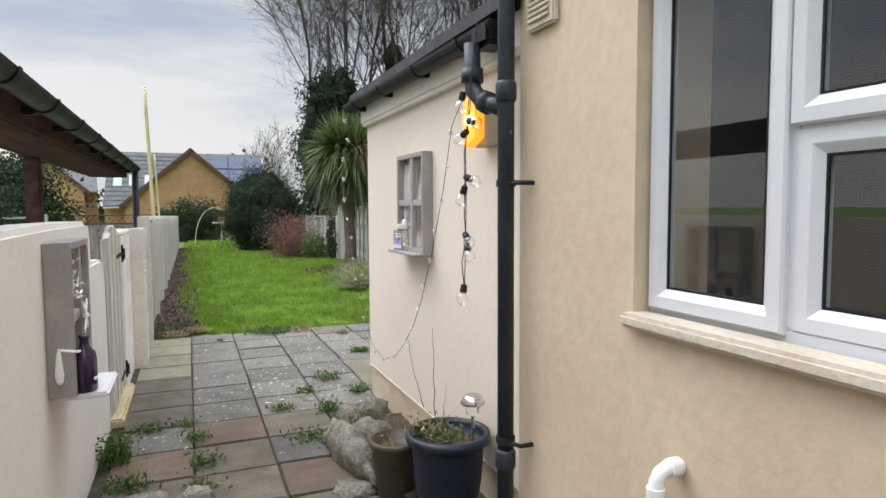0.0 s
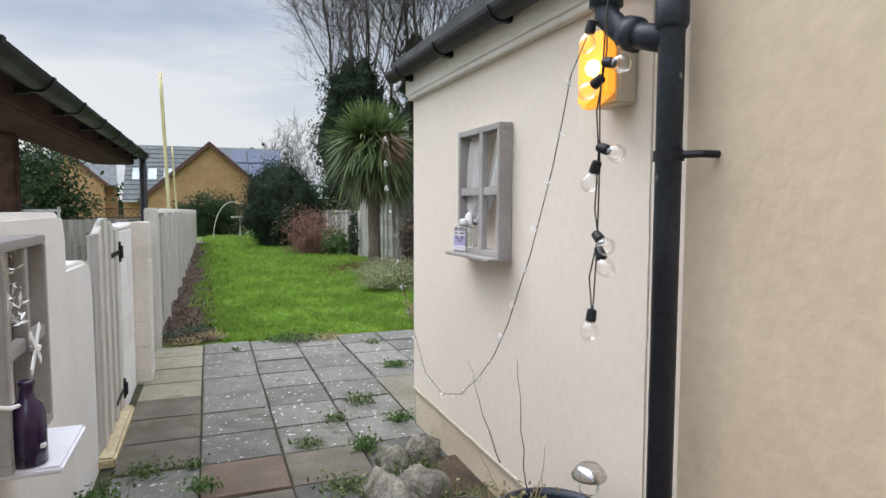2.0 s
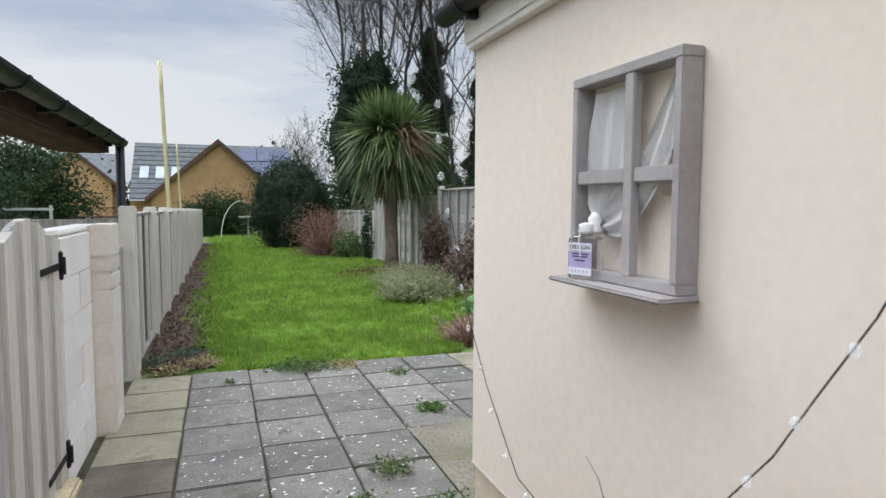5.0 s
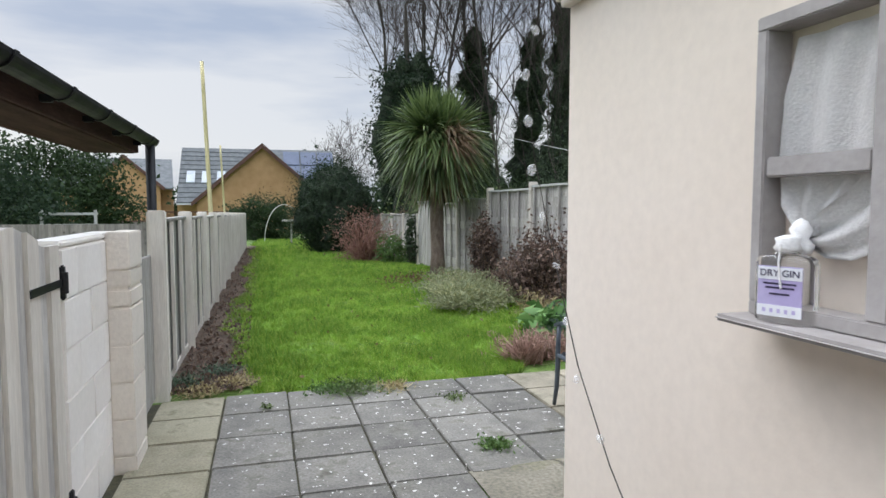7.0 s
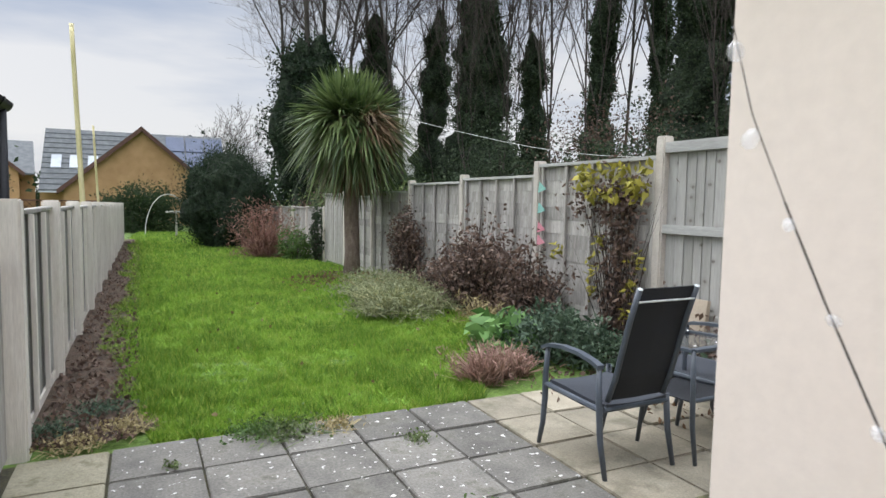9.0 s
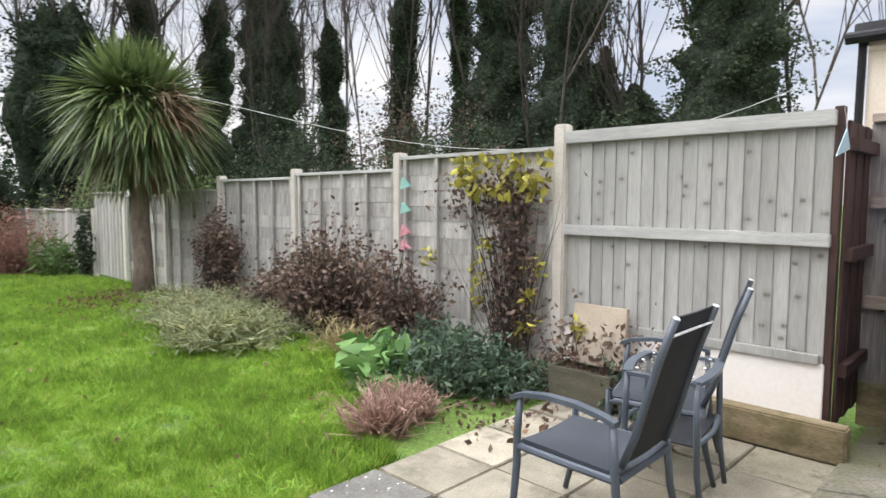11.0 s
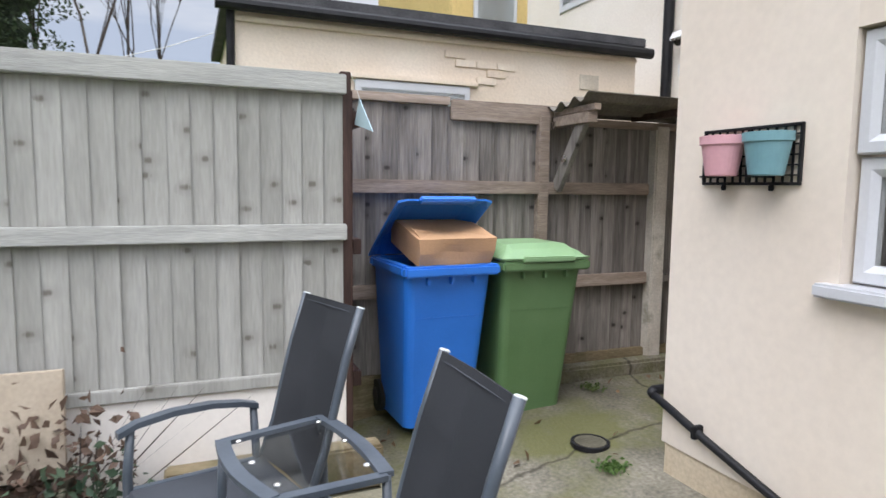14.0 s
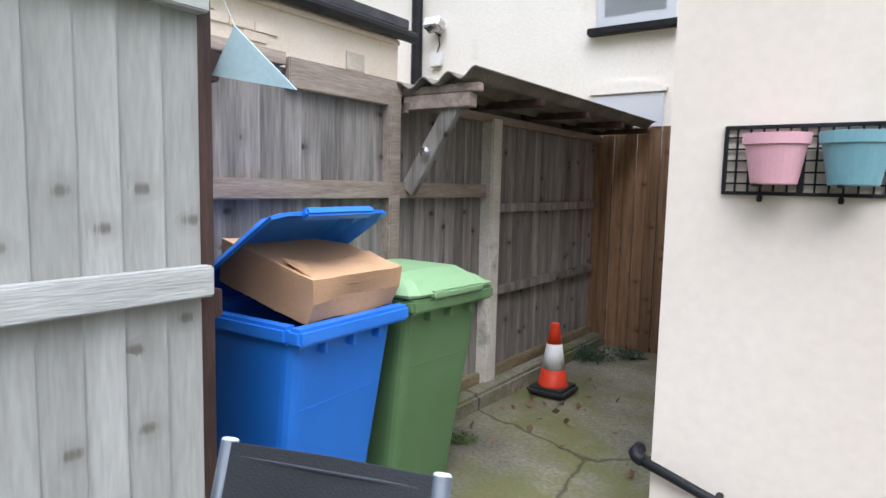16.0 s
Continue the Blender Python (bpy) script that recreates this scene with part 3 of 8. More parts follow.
wall_block = thing("wall_block", HERE, "white painted blockwork wall with a beige pillar", "wall", kind="structure")
part("mortar_core", nbox((LX - 0.13, 5.93, -0.05), (LX + 0.006, 6.70, 1.31)), white_paint, wall_block)
part("pillar_core", nbox((LX - 0.13, 6.70, -0.05), (-0.428, 7.03, 1.31)), pillar_paint, wall_block)
BLOCK = mesh_of(nbox((-0.07, -0.2225, -0.109), (0.07, 0.2225, 0.109), 0.004), "block", white_paint)
HALF = mesh_of(nbox((-0.07, -0.110, -0.109), (0.07, 0.110, 0.109), 0.004), "block", white_paint)
PILL = mesh_of(nbox((-0.06, -0.172, -0.1035), (0.06, 0.172, 0.1035), 0.006), "block", pillar_paint)
PILT = mesh_of(nbox((-0.06, -0.172, -0.048), (0.06, 0.172, 0.048), 0.008), "block", pillar_paint)
for r in range(6):
    z = 0.085 + 0.222 * r
    if r % 2 == 0:
        piece("block", BLOCK, wall_block, pose(LX - 0.055, 6.15, z, rz=0.2 * r))
        piece("block", BLOCK, wall_block, pose(LX - 0.055, 6.60, z))
    else:
        piece("block", HALF, wall_block, pose(LX - 0.055, 6.042, z))
        piece("block", BLOCK, wall_block, pose(LX - 0.055, 6.375, z, rz=-0.2))
        piece("block", HALF, wall_block, pose(LX - 0.055, 6.708, z))
z = -0.01
for hgt in (0.10, 0.21, 0.21, 0.21, 0.21, 0.11, 0.11, 0.20):
    piece("block", PILT if hgt < 0.15 else PILL, wall_block, pose(-0.475, 6.865, z + hgt / 2 - 0.003, rz=rng.uniform(-0.4, 0.4)))
    z += hgt
part("coping", nbox((LX - 0.13, 5.93, 1.312), (LX + 0.012, 6.70, 1.345), 0.01), white_paint, wall_block)
part("coping", nbox((LX - 0.13, 6.702, 1.312), (-0.416, 7.036, 1.345), 0.01), white_paint, wall_block)

gate = thing("garden_gate", pose(LX, 4.94, 0), "closed wooden boarded gate, grey boards with cream battens", "gate")
n, gw = 8, 0.96


def gate_top(u):
    return 1.33 + 0.09 * math.sin(math.pi * max(0, min(1, (u - 0.10) / 0.75))) ** 1.3


for i in range(n):
    a, b = i * gw / n + 0.003, (i + 1) * gw / n - 0.003
    cream = i % 2
    x0, x1 = (-0.028, 0.012) if cream else (-0.03, -0.004)
    steps = [a + (b - a) * k / 4 for k in range(5)]
    bm = prism(bmesh.new(), [(a, 0.05), (b, 0.05)] + [(u, gate_top(u / gw)) for u in reversed(steps)], "x", x0, x1)
    part("board", bm, gate_cream if cream else gate_grey, gate)
for z in (0.25, 1.08):
    part("rail", nbox((-0.075, 0.02, z), (-0.031, gw - 0.02, z + 0.09), 0.004), gate_grey, gate)
for z in (0.17, 1.165):
    h = part("hinge", nbox((0.012, 0.60, z - 0.017), (0.018, 0.99, z + 0.017), 0.002), black_plastic, gate, "black iron strap hinge")
    part("plate", nbox((0.008, 0.965, z - 0.075), (0.026, 1.0, z + 0.075), 0.006), black_plastic, h)
    bm = tube(bmesh.new(), [(0.028, 0.975, z - 0.045), (0.028, 0.975, z + 0.045)], 0.013, 8)
    part("pin", bm, black_plastic, h)
single("threshold", nbox((-0.60, 4.90, -0.03), (-0.47, 5.92, 0.045), 0.015), sandy, HERE, "sandy concrete strip under the gate", "threshold", kind="structure")

# unseen grey slab, added so the shelter's underside catches no green bounce
single("pavement_next_garden", nbox((-9, -3, -0.06), (-1.05, 12, 0.0)), concrete, HERE, "unseen worn concrete slab added to keep green bounce off the shelter", "pavement", kind="structure")

# ---- fences ----


def panel_boards(parent, mat, x0, x1, y0, y1, z0, z1, n, name="board", step=0.006, jitter=0.006, seed=1):
    """Upright feather-edged boards between y0 and y1, each lapping over the thin edge of the next; each one an object."""
    r = np.random.default_rng(seed)
    w = (y1 - y0) / n
    bm = nbox((0, -w / 2 - 0.010, 0), (x1 - x0, w / 2 + 0.004, z1 - z0), 0.002)
    for v in bm.verts:
        if v.co.x < (x1 - x0) / 2:
            v.co.x += step * (0.5 + v.co.y / w) - step * 0.3
    me = mesh_of(bm, name, mat)
    for i in range(n):
        piece(name, me, parent, pose(x0 + r.uniform(-0.0025, 0.0025), y0 + (i + 0.5) * w + r.uniform(-0.006, 0.006), z0 + r.uniform(-jitter, 0) * 0.5, 0, 0, r.uniform(-1.2, 1.2)))


# left: concrete posts and weathered vertical boards
fence_left = thing("fence_left", HERE, "weathered grey boarded fence with pale posts", "fence", kind="structure")
y = 8.08
for i in range(13):
    z0 = lawn_z(y)
    wide = 0.12 if i == 0 else 0.075
    part("post", nbox((-0.56, y, z0 - 0.1), (-0.43, y + wide, z0 + 1.46), 0.012), gate_cream, fence_left)
    if i < 12:
        za = lawn_z(y + 1.0)
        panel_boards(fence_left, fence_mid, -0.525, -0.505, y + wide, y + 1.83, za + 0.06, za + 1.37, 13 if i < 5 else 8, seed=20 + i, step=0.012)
        part("rail", nbox((-0.56, y + wide, za + 1.372), (-0.48, y + 1.83, za + 1.40), 0.004), fence_grey, fence_left)
        part("gravel_board", nbox((-0.53, y + wide, za - 0.08), (-0.49, y + 1.83, za + 0.06), 0.004), post_concrete, fence_left)
        for k in (0.33, 0.66):
            part("batten", nbox((-0.490, y + wide + 1.7 * k, za + 0.06), (-0.462, y + wide + 1.7 * k + 0.06, za + 1.37), 0.003), gate_cream, fence_left)
    y += 1.83

part("end_board", nbox((-0.56, 7.05, 0.0), (-0.53, 8.075, 1.12), 0.006), fence_grey, fence_left)

# right: waney panels between concrete posts, then a tall boarded panel
RX = 4.40
fence_right = thing("fence_right", HERE, "grey waney-lap fence panels between concrete posts", "fence", kind="structure")
posts = [(8.12, 2.10), (10.05, 1.97), (11.95, 1.87), (13.90, 1.83), (15.85, 1.70), (17.70, 1.62)]
for y, top in posts:
    part("post", nbox((RX - 0.07, y - 0.005, -0.12), (RX + 0.05, y + 0.10, top), 0.012), post_concrete, fence_right)
for (ya, ta), (yb, tb) in zip(posts, posts[1:]):
    z1 = tb - 0.055 if ya > 8.2 else 1.93
    z0 = z1 - 1.68
    for k in range(11):
        za = z0 + k * (z1 - z0 - 0.04) / 11
        bm = nbox((RX - 0.012, ya + 0.10, za), (RX + 0.002, yb - 0.005, za + 0.17), 0)
        for v in bm.verts:
            v.co.x += 0.005 * (1 - (v.co.z - za) / 0.17) * -1
            v.co.z += 0.01 * noise.noise((v.co.y * 2, k, 0))
        part("slat", bm, fence_grey, fence_right)
    for k in range(5):
        yy = ya + 0.12 + (yb - ya - 0.19) * k / 4
        part("batten", nbox((RX - 0.06, yy - 0.02, z0), (RX - 0.033, yy + 0.02, z1 - 0.03), 0.003), fence_grey, fence_right)
    part("cap", nbox((RX - 0.065, ya + 0.09, z1 - 0.035), (RX + 0.03, yb, z1), 0.004), fence_rail, fence_right)
    part("gravel_board", nbox((RX - 0.03, ya + 0.10, -0.12), (RX + 0.02, yb - 0.004, z0), 0.004), post_concrete, fence_right)

fence_low = thing("fence_low", HERE, "lower weathered fence at the far side of the lawn", "fence", kind="structure")
y = 17.8
while y < 31:
    z0 = lawn_z(y)
    hgt = 1.72 if y < 19.5 else 1.38
    part("post", nbox((RX - 0.06, y, z0 - 0.1), (RX + 0.04, y + 0.09, z0 + hgt + 0.05), 0.01), gate_cream, fence_low)
    panel_boards(fence_low, fence_grey, RX - 0.012, RX + 0.006, y + 0.09, y + 1.83, z0 + 0.05, z0 + hgt, 9, seed=int(y * 10), step=0.012)
    part("rail", nbox((RX - 0.05, y + 0.09, z0 + hgt - 0.02), (RX + 0.03, y + 1.83, z0 + hgt + 0.015), 0.004), fence_grey, fence_low)
    y += 1.83

fence_panel = thing("fence_tall_panel", HERE, "tall pale grey-green boarded fence panel on a white base", "fence", kind="structure")
panel_boards(fence_panel, fence_pale, RX - 0.012, RX + 0.008, 6.31, 8.11, 0.52, 1.97, 18, seed=77, step=0.009)
part("rail", nbox((RX - 0.055, 6.29, 1.945), (RX + 0.03, 8.12, 2.04), 0.005), fence_rail, fence_panel)
part("rail", nbox((RX - 0.058, 6.29, 1.235), (RX - 0.014, 8.12, 1.315), 0.005), fence_rail, fence_panel)
part("rail", nbox((RX - 0.05, 6.315, 0.525), (RX - 0.014, 8.11, 0.585), 0.005), fence_pale, fence_panel)
part("base_wall", nbox((RX - 0.03, 6.29, 0.0), (RX + 0.06, 8.12, 0.53), 0.006), white_paint, fence_panel, "white painted low wall")
single("timber_sleeper", nbox((RX - 0.16, 6.13, -0.02), (RX - 0.032, 7.15, 0.20), 0.012), sleeper_mat, HERE, "mossy old timber sleeper along the patio", "sleeper")

fence_return = thing("fence_return", HERE, "red-brown stained boarded fence return", "fence", kind="structure")
part("post", nbox((RX - 0.010, 6.257, 0.1), (RX + 0.055, 6.3095, 2.06), 0.004), fence_brown, fence_return)
for i in range(6):
    part("board", nbox((RX + 0.052 + 0.108 * i, 6.235 + 0.008 * (i % 2), 0.15), (RX + 0.155 + 0.108 * i, 6.255 + 0.008 * (i % 2), 1.98), 0.003), fence_brown, fence_return)
for z in (0.45, 1.15, 1.8):
    part("rail", nbox((RX + 0.052, 6.19, z), (RX + 0.66, 6.234, z + 0.08), 0.004), fence_brown, fence_return)

DX = 5.08
fence_yard = thing("fence_yard", HERE, "dark weathered boarded fence behind the bins", "fence", kind="structure")
panel_boards(fence_yard, fence_dark, DX, DX + 0.02, 4.80, 6.24, 0.30, 2.02, 13, seed=31, step=0.015)
panel_boards(fence_yard, fence_dark, DX + 0.02, DX + 0.04, 3.82, 4.72, 0.30, 1.99, 9, seed=32, step=0.015)
panel_boards(fence_yard, fence_dark, DX + 0.02, DX + 0.04, 1.95, 3.70, 0.30, 2.01, 17, seed=33, step=0.015)
part("post", nbox((DX - 0.06, 4.72, 0.1), (DX + 0.04, 4.80, 2.0), 0.008), rail_brown, fence_yard)
part("post", nbox((DX - 0.07, 3.70, 0.1), (DX + 0.04, 3.82, 1.97), 0.01), post_concrete, fence_yard)
part("rail", nbox((DX - 0.055, 3.86, 1.46), (DX - 0.004, 6.22, 1.545), 0.005), rail_brown, fence_yard)
part("rail", nbox((DX - 0.05, 3.84, 0.80), (DX - 0.004, 6.22, 0.885), 0.005), rail_brown, fence_yard)
part("rail", nbox((DX - 0.03, 1.97, 1.36), (DX + 0.016, 3.69, 1.42), 0.004), fence_dark, fence_yard)
part("rail", nbox((DX - 0.03, 1.97, 0.80), (DX + 0.016, 3.69, 0.86), 0.004), fence_dark, fence_yard)
part("cap", nbox((DX - 0.03, 5.45, 2.022), (DX + 0.05, 6.24, 2.075), 0.004), rail_brown, fence_yard)
part("top_board", nbox((DX - 0.04, 4.40, 1.93), (DX - 0.004, 5.44, 2.06), 0.005), rail_brown, fence_yard)
part("gravel_board", nbox((DX - 0.02, 1.95, 0.0), (DX + 0.05, 6.24, 0.30), 0.006), sleeper_mat, fence_yard)
single("kerb_edging", nbox((DX - 0.16, 1.95, 0.05), (DX - 0.024, 4.7, 0.245), 0.02), concrete, HERE, "rough concrete kerb along the fence foot", "kerb", kind="structure")

fence_end = thing("fence_passage_end", HERE, "orange-brown close-boarded fence closing the passage", "fence", kind="structure")
for i in range(15):
    part("board", nbox((3.62 + 0.1 * i, 1.93 + 0.008 * (i % 2), 0.14), (3.715 + 0.1 * i, 1.95 + 0.008 * (i % 2), 2.06), 0.003), fence_orange, fence_end)

# ---- neighbour's buildings beyond the yard fence ----
nb = thing("neighbour_extension", HERE, "pinkish cream painted brick extension with a flat dark roof", "building")
NX = 6.87
part("wall", nbox((NX, 2.55, 0), (9.5, 6.62, 2.98)), neighbour_paint, nb)
r = np.random.default_rng(9)
BR = mesh_of(nbox((-0.012, -0.105, -0.033), (0.012, 0.105, 0.033), 0.004), "brick", neighbour_paint)
for row in range(4):
    for k in range(3):
        if r.random() < 0.75:
            piece("brick", BR, nb, pose(NX - 0.002, 4.1 + 0.22 * k + 0.11 * (row % 2), 2.42 + 0.075 * row + 0.1, 0, 0, r.uniform(-2, 2)))
part("ledge", nbox((NX - 0.03, 2.55, 2.84), (NX - 0.001, 6.62, 2.885), 0.006), neighbour_paint, nb)
w = part("window", nbox((NX - 0.035, 4.5, 1.6), (NX - 0.002, 5.62, 2.45), 0.008), upvc, nb)
part("pane", nbox((NX - 0.04, 4.56, 1.66), (NX - 0.036, 5.56, 2.38)), glass_mat, w)
part("lintel", nbox((NX - 0.05, 4.42, 2.455), (NX - 0.002, 5.70, 2.50), 0.006), neighbour_paint, nb)
part("air_brick", nbox((NX - 0.012, 3.02, 2.52), (NX - 0.001, 3.25, 2.67), 0.003), sill_stone, nb)
part("roof", nbox((NX - 0.10, 2.5, 2.985), (9.6, 6.72, 3.08), 0.01), roof_felt, nb)
bm = tube(bmesh.new(), [(NX - 0.09, 2.42, 2.93), (NX - 0.09, 6.78, 2.96)], 0.055, 10)
part("gutter", bm, black_plastic, nb)
bm = tube(bmesh.new(), [(NX - 0.02, 6.66, 2.93), (NX - 0.02, 6.68, 0.2)], 0.035, 8)
part("downpipe", bm, black_plastic, nb)

nh = thing("neighbour_house", HERE, "tall white rendered rear wall of the terrace with drainpipes", "house")
part("wall", nbox((3.62, 1.3, 0), (10.6, 1.78, 6.2)), neighbour_white, nh)
bm = tube(bmesh.new(), [(7.2, 1.84, 0.2), (7.2, 1.84, 6.0)], 0.06, 10)
part("downpipe", bm, black_plastic, nh)
w = part("window", nbox((4.50, 1.775, 2.95), (5.20, 1.80, 3.9), 0.006), upvc, nh)
part("pane", nbox((4.58, 1.798, 3.05), (5.12, 1.806, 3.82)), glass_mat, w)
part("sill", nbox((4.45, 1.78, 2.885), (5.25, 1.88, 2.945), 0.006), black_plastic, w)
d = part("door", nbox((4.56, 1.782, 0.3), (5.20, 1.80, 2.36), 0.006), upvc, nh)
part("arch", prism(bmesh.new(), [(4.54, 2.37), (5.22, 2.37), (5.22, 2.41), (5.05, 2.46), (4.88, 2.475), (4.71, 2.46), (4.54, 2.41)], "y", 1.782, 1.815), neighbour_white, nh)
w2 = part("window", nbox((8.4, 1.775, 4.1), (9.6, 1.80, 5.3), 0.006), upvc, nh)
part("pane", nbox((8.5, 1.798, 4.2), (9.5, 1.806, 5.2)), glass_mat, w2)
yh = thing("yellow_house", HERE, "yellow painted house with a white window beyond the extension", "house")
part("wall", nbox((11.5, -4, 0), (16, 2.75, 6.5)), pmat("yellow_render", (0.55, 0.40, 0.16), (0.62, 0.46, 0.2), 1, 0.85), yh)
w3 = part("window", nbox((11.46, 1.5, 3.9), (11.495, 2.35, 5.2), 0.01), upvc, yh)
part("pane", nbox((11.45, 1.58, 4.0), (11.458, 2.27, 5.1)), glass_mat, w3)

# ---- patio slabs ----
patio = thing("pavement_patio", HERE, "patio of worn square concrete slabs with weedy joints", "pavement", kind="structure")
part("bedding", nbox((-0.55, -2.5, -0.06), (1.40, 8.0, -0.022)), joint_mat, patio)
part("bedding", nbox((1.40, 6.12, -0.06), (4.36, 8.0, -0.0221)), joint_mat, patio)
P = 0.4685
bm = nbox((-P / 2 + 0.007, -P / 2 + 0.007, -0.04), (P / 2 - 0.007, P / 2 - 0.007, 0), 0.006)
SLAB = {k: mesh_of(bm.copy(), "paving_slab", m) for k, m in (("g", slab_grey), ("d", slab_dark), ("r", slab_red), ("n", slab_brown), ("b", slab_buff), ("m", slab_moss))}
bm.free()
r = np.random.default_rng(12)
for j in range(23):
    y = 8.0 - P * (j + 0.5)
    for i in range(10):
        x = -0.482 + P * (i + 0.5)
        if x > 1.5 and j > 3:
            continue
        if x > 4.2:
            continue
        if x > 2.3:
            k = r.choice(list("bbbbbm"))
        elif x > 1.4:
            k = "g"
        elif i == 0:
            k = "m" if j < 4 else r.choice(list("gmn"))
        elif j < 7:
            k = "g"
        else:
            k = r.choice(list("nndnrn"))
        if (i, j) == (0, 8):
            k = "r"
        piece("paving_slab", SLAB[k], patio, pose(x + r.uniform(-0.003, 0.003), y + r.uniform(-0.003, 0.003), r.uniform(-0.004, 0.005), r.uniform(-0.5, 0.5), r.uniform(-0.5, 0.5), r.uniform(-0.5, 0.5)))

# ================= things along the house =================
clear_glass = bpy.data.materials.new("clear_glass")
clear_glass.use_nodes = True
cg = clear_glass.node_tree.nodes["Principled BSDF"]
cg.inputs["Base Color"].default_value, cg.inputs["Roughness"].default_value = (0.96, 0.97, 0.97, 1), 0.02
cg.inputs["Transmission Weight"].default_value, cg.inputs["IOR"].default_value = 1.0, 1.4
thin_glass = bpy.data.materials.new("thin_clear_glass")
thin_glass.use_nodes = True
TN, TL = thin_glass.node_tree.nodes, thin_glass.node_tree.links
TN["Principled BSDF"].inputs["Base Color"].default_value, TN["Principled BSDF"].inputs["Roughness"].default_value = (0.9, 0.9, 0.9, 1), 0.08
t_clear, t_mix = TN.new("ShaderNodeBsdfTransparent"), TN.new("ShaderNodeMixShader")
t_mix.inputs[0].default_value = 0.22
TL.new(t_clear.outputs[0], t_mix.inputs[1])
TL.new(TN["Principled BSDF"].outputs[0], t_mix.inputs[2])
TL.new(t_mix.outputs[0], TN["Material Output"].inputs["Surface"])
globe_glass = thin_glass.copy()
globe_glass.name = "frosted_globe_glass"
globe_glass.node_tree.nodes["Mix Shader"].inputs[0].default_value = 0.26
t_gloss = TN["Principled BSDF"].inputs
t_gloss["Metallic"].default_value, t_gloss["Roughness"].default_value = 1.0, 0.05
t_edge = TN.new("ShaderNodeLayerWeight")
t_edge.inputs["Blend"].default_value = 0.22
TL.new(t_edge.outputs["Facing"], t_mix.inputs[0])
taupe = pmat("taupe_painted_wood", (0.31, 0.285, 0.27), (0.38, 0.355, 0.34), 6, 0.7, 0.15, 50, contrast=0.06)
cloth_white = pmat("white_lace", (0.83, 0.81, 0.79), (0.88, 0.87, 0.85), 8, 0.9, 0.3, 160, contrast=0.06)
lilac_white = pmat("white_shelf_paint", (0.68, 0.66, 0.70), (0.74, 0.73, 0.76), 4, 0.6, 0.1, 60, contrast=0.03)
purple = pmat("deep_purple_glass", (0.020, 0.008, 0.035), (0.035, 0.014, 0.055), 4, 0.15, 0, 40, spec=0.6)
label_lilac = pmat("lilac_label", (0.42, 0.36, 0.58), (0.50, 0.45, 0.64), 6, 0.6, 0.05, 60, contrast=0.05)
paper_white = pmat("white_paper", (0.72, 0.72, 0.74), (0.78, 0.78, 0.79), 6, 0.7, 0.05, 60, contrast=0.03)
ink = pmat("dark_ink", (0.04, 0.03, 0.07), (0.06, 0.05, 0.09), 6, 0.6, 0, 60)
wire_dark = pmat("dark_cable", (0.02, 0.016, 0.012), (0.04, 0.032, 0.025), 20, 0.6, 0, 90)
wire_pale = pmat("pale_line", (0.55, 0.55, 0.52), (0.65, 0.65, 0.62), 20, 0.6, 0, 90)
steel = pmat("stainless_steel", (0.55, 0.53, 0.52), (0.66, 0.64, 0.62), 8, 0.25, 0.02, 90, metal=1.0, contrast=0.05)
blue_glaze = pmat("dark_blue_glaze", (0.006, 0.009, 0.02), (0.014, 0.021, 0.042), 4, 0.38, 0.1, 30, spec=0.4, stains=(0.035, 0.05, 0.038), stain_scale=5, stain_cut=0.55)
brown_glaze = pmat("olive_brown_glaze", (0.035, 0.028, 0.018), (0.07, 0.056, 0.032), 5, 0.45, 0.1, 40, spec=0.4)
stone_mat = pmat("rough_lichened_stone", (0.12, 0.11, 0.09), (0.27, 0.25, 0.21), 9, 0.9, 0.8, 50, contrast=0.35, bump_dist=0.02, stains=(0.085, 0.09, 0.045), stain_scale=6, stain_cut=0.52)
white_plastic = pmat("white_plastic_pipe", (0.74, 0.73, 0.72), (0.78, 0.77, 0.76), 3, 0.4, 0.03, 60, contrast=0.03)
lamp_box = pmat("cream_lamp_box", (0.55, 0.48, 0.38), (0.62, 0.55, 0.45), 4, 0.5, 0.05, 60, contrast=0.05)
amber = bpy.data.materials.new("lit_amber_lens")
amber.use_nodes = True
ab = amber.node_tree.nodes["Principled BSDF"]
ab.inputs["Base Color"].default_value, ab.inputs["Roughness"].default_value = (0.85, 0.42, 0.05, 1), 0.35
ab.inputs["Emission Color"].default_value, ab.inputs["Emission Strength"].default_value = (1.0, 0.42, 0.03, 1), 0.9
hot = bpy.data.materials.new("lit_bulb")
hot.use_nodes = True
hb = hot.node_tree.nodes["Principled BSDF"]
hb.inputs["Emission Color"].default_value, hb.inputs["Emission Strength"].default_value = (1.0, 0.72, 0.25, 1), 5.0

# drainpipe and gutter
pipe = thing("drainpipe", pose(1.235, 2.325, 0), "dark grey painted drainpipe with flaking paint", "drainpipe")
part("pipe", tube(bmesh.new(), [(0, 0, 0), (0, 0, 5.2)], 0.035, 20), pipe_grey, pipe, smooth=True)
for z in (0.42, 1.98, 3.4):
    part("collar", tube(bmesh.new(), [(0, 0, z), (0, 0, z + 0.012), (0, 0, z + 0.075), (0, 0, z + 0.087)], [0.038, 0.044, 0.044, 0.038], 20), pipe_grey, pipe, smooth=True)
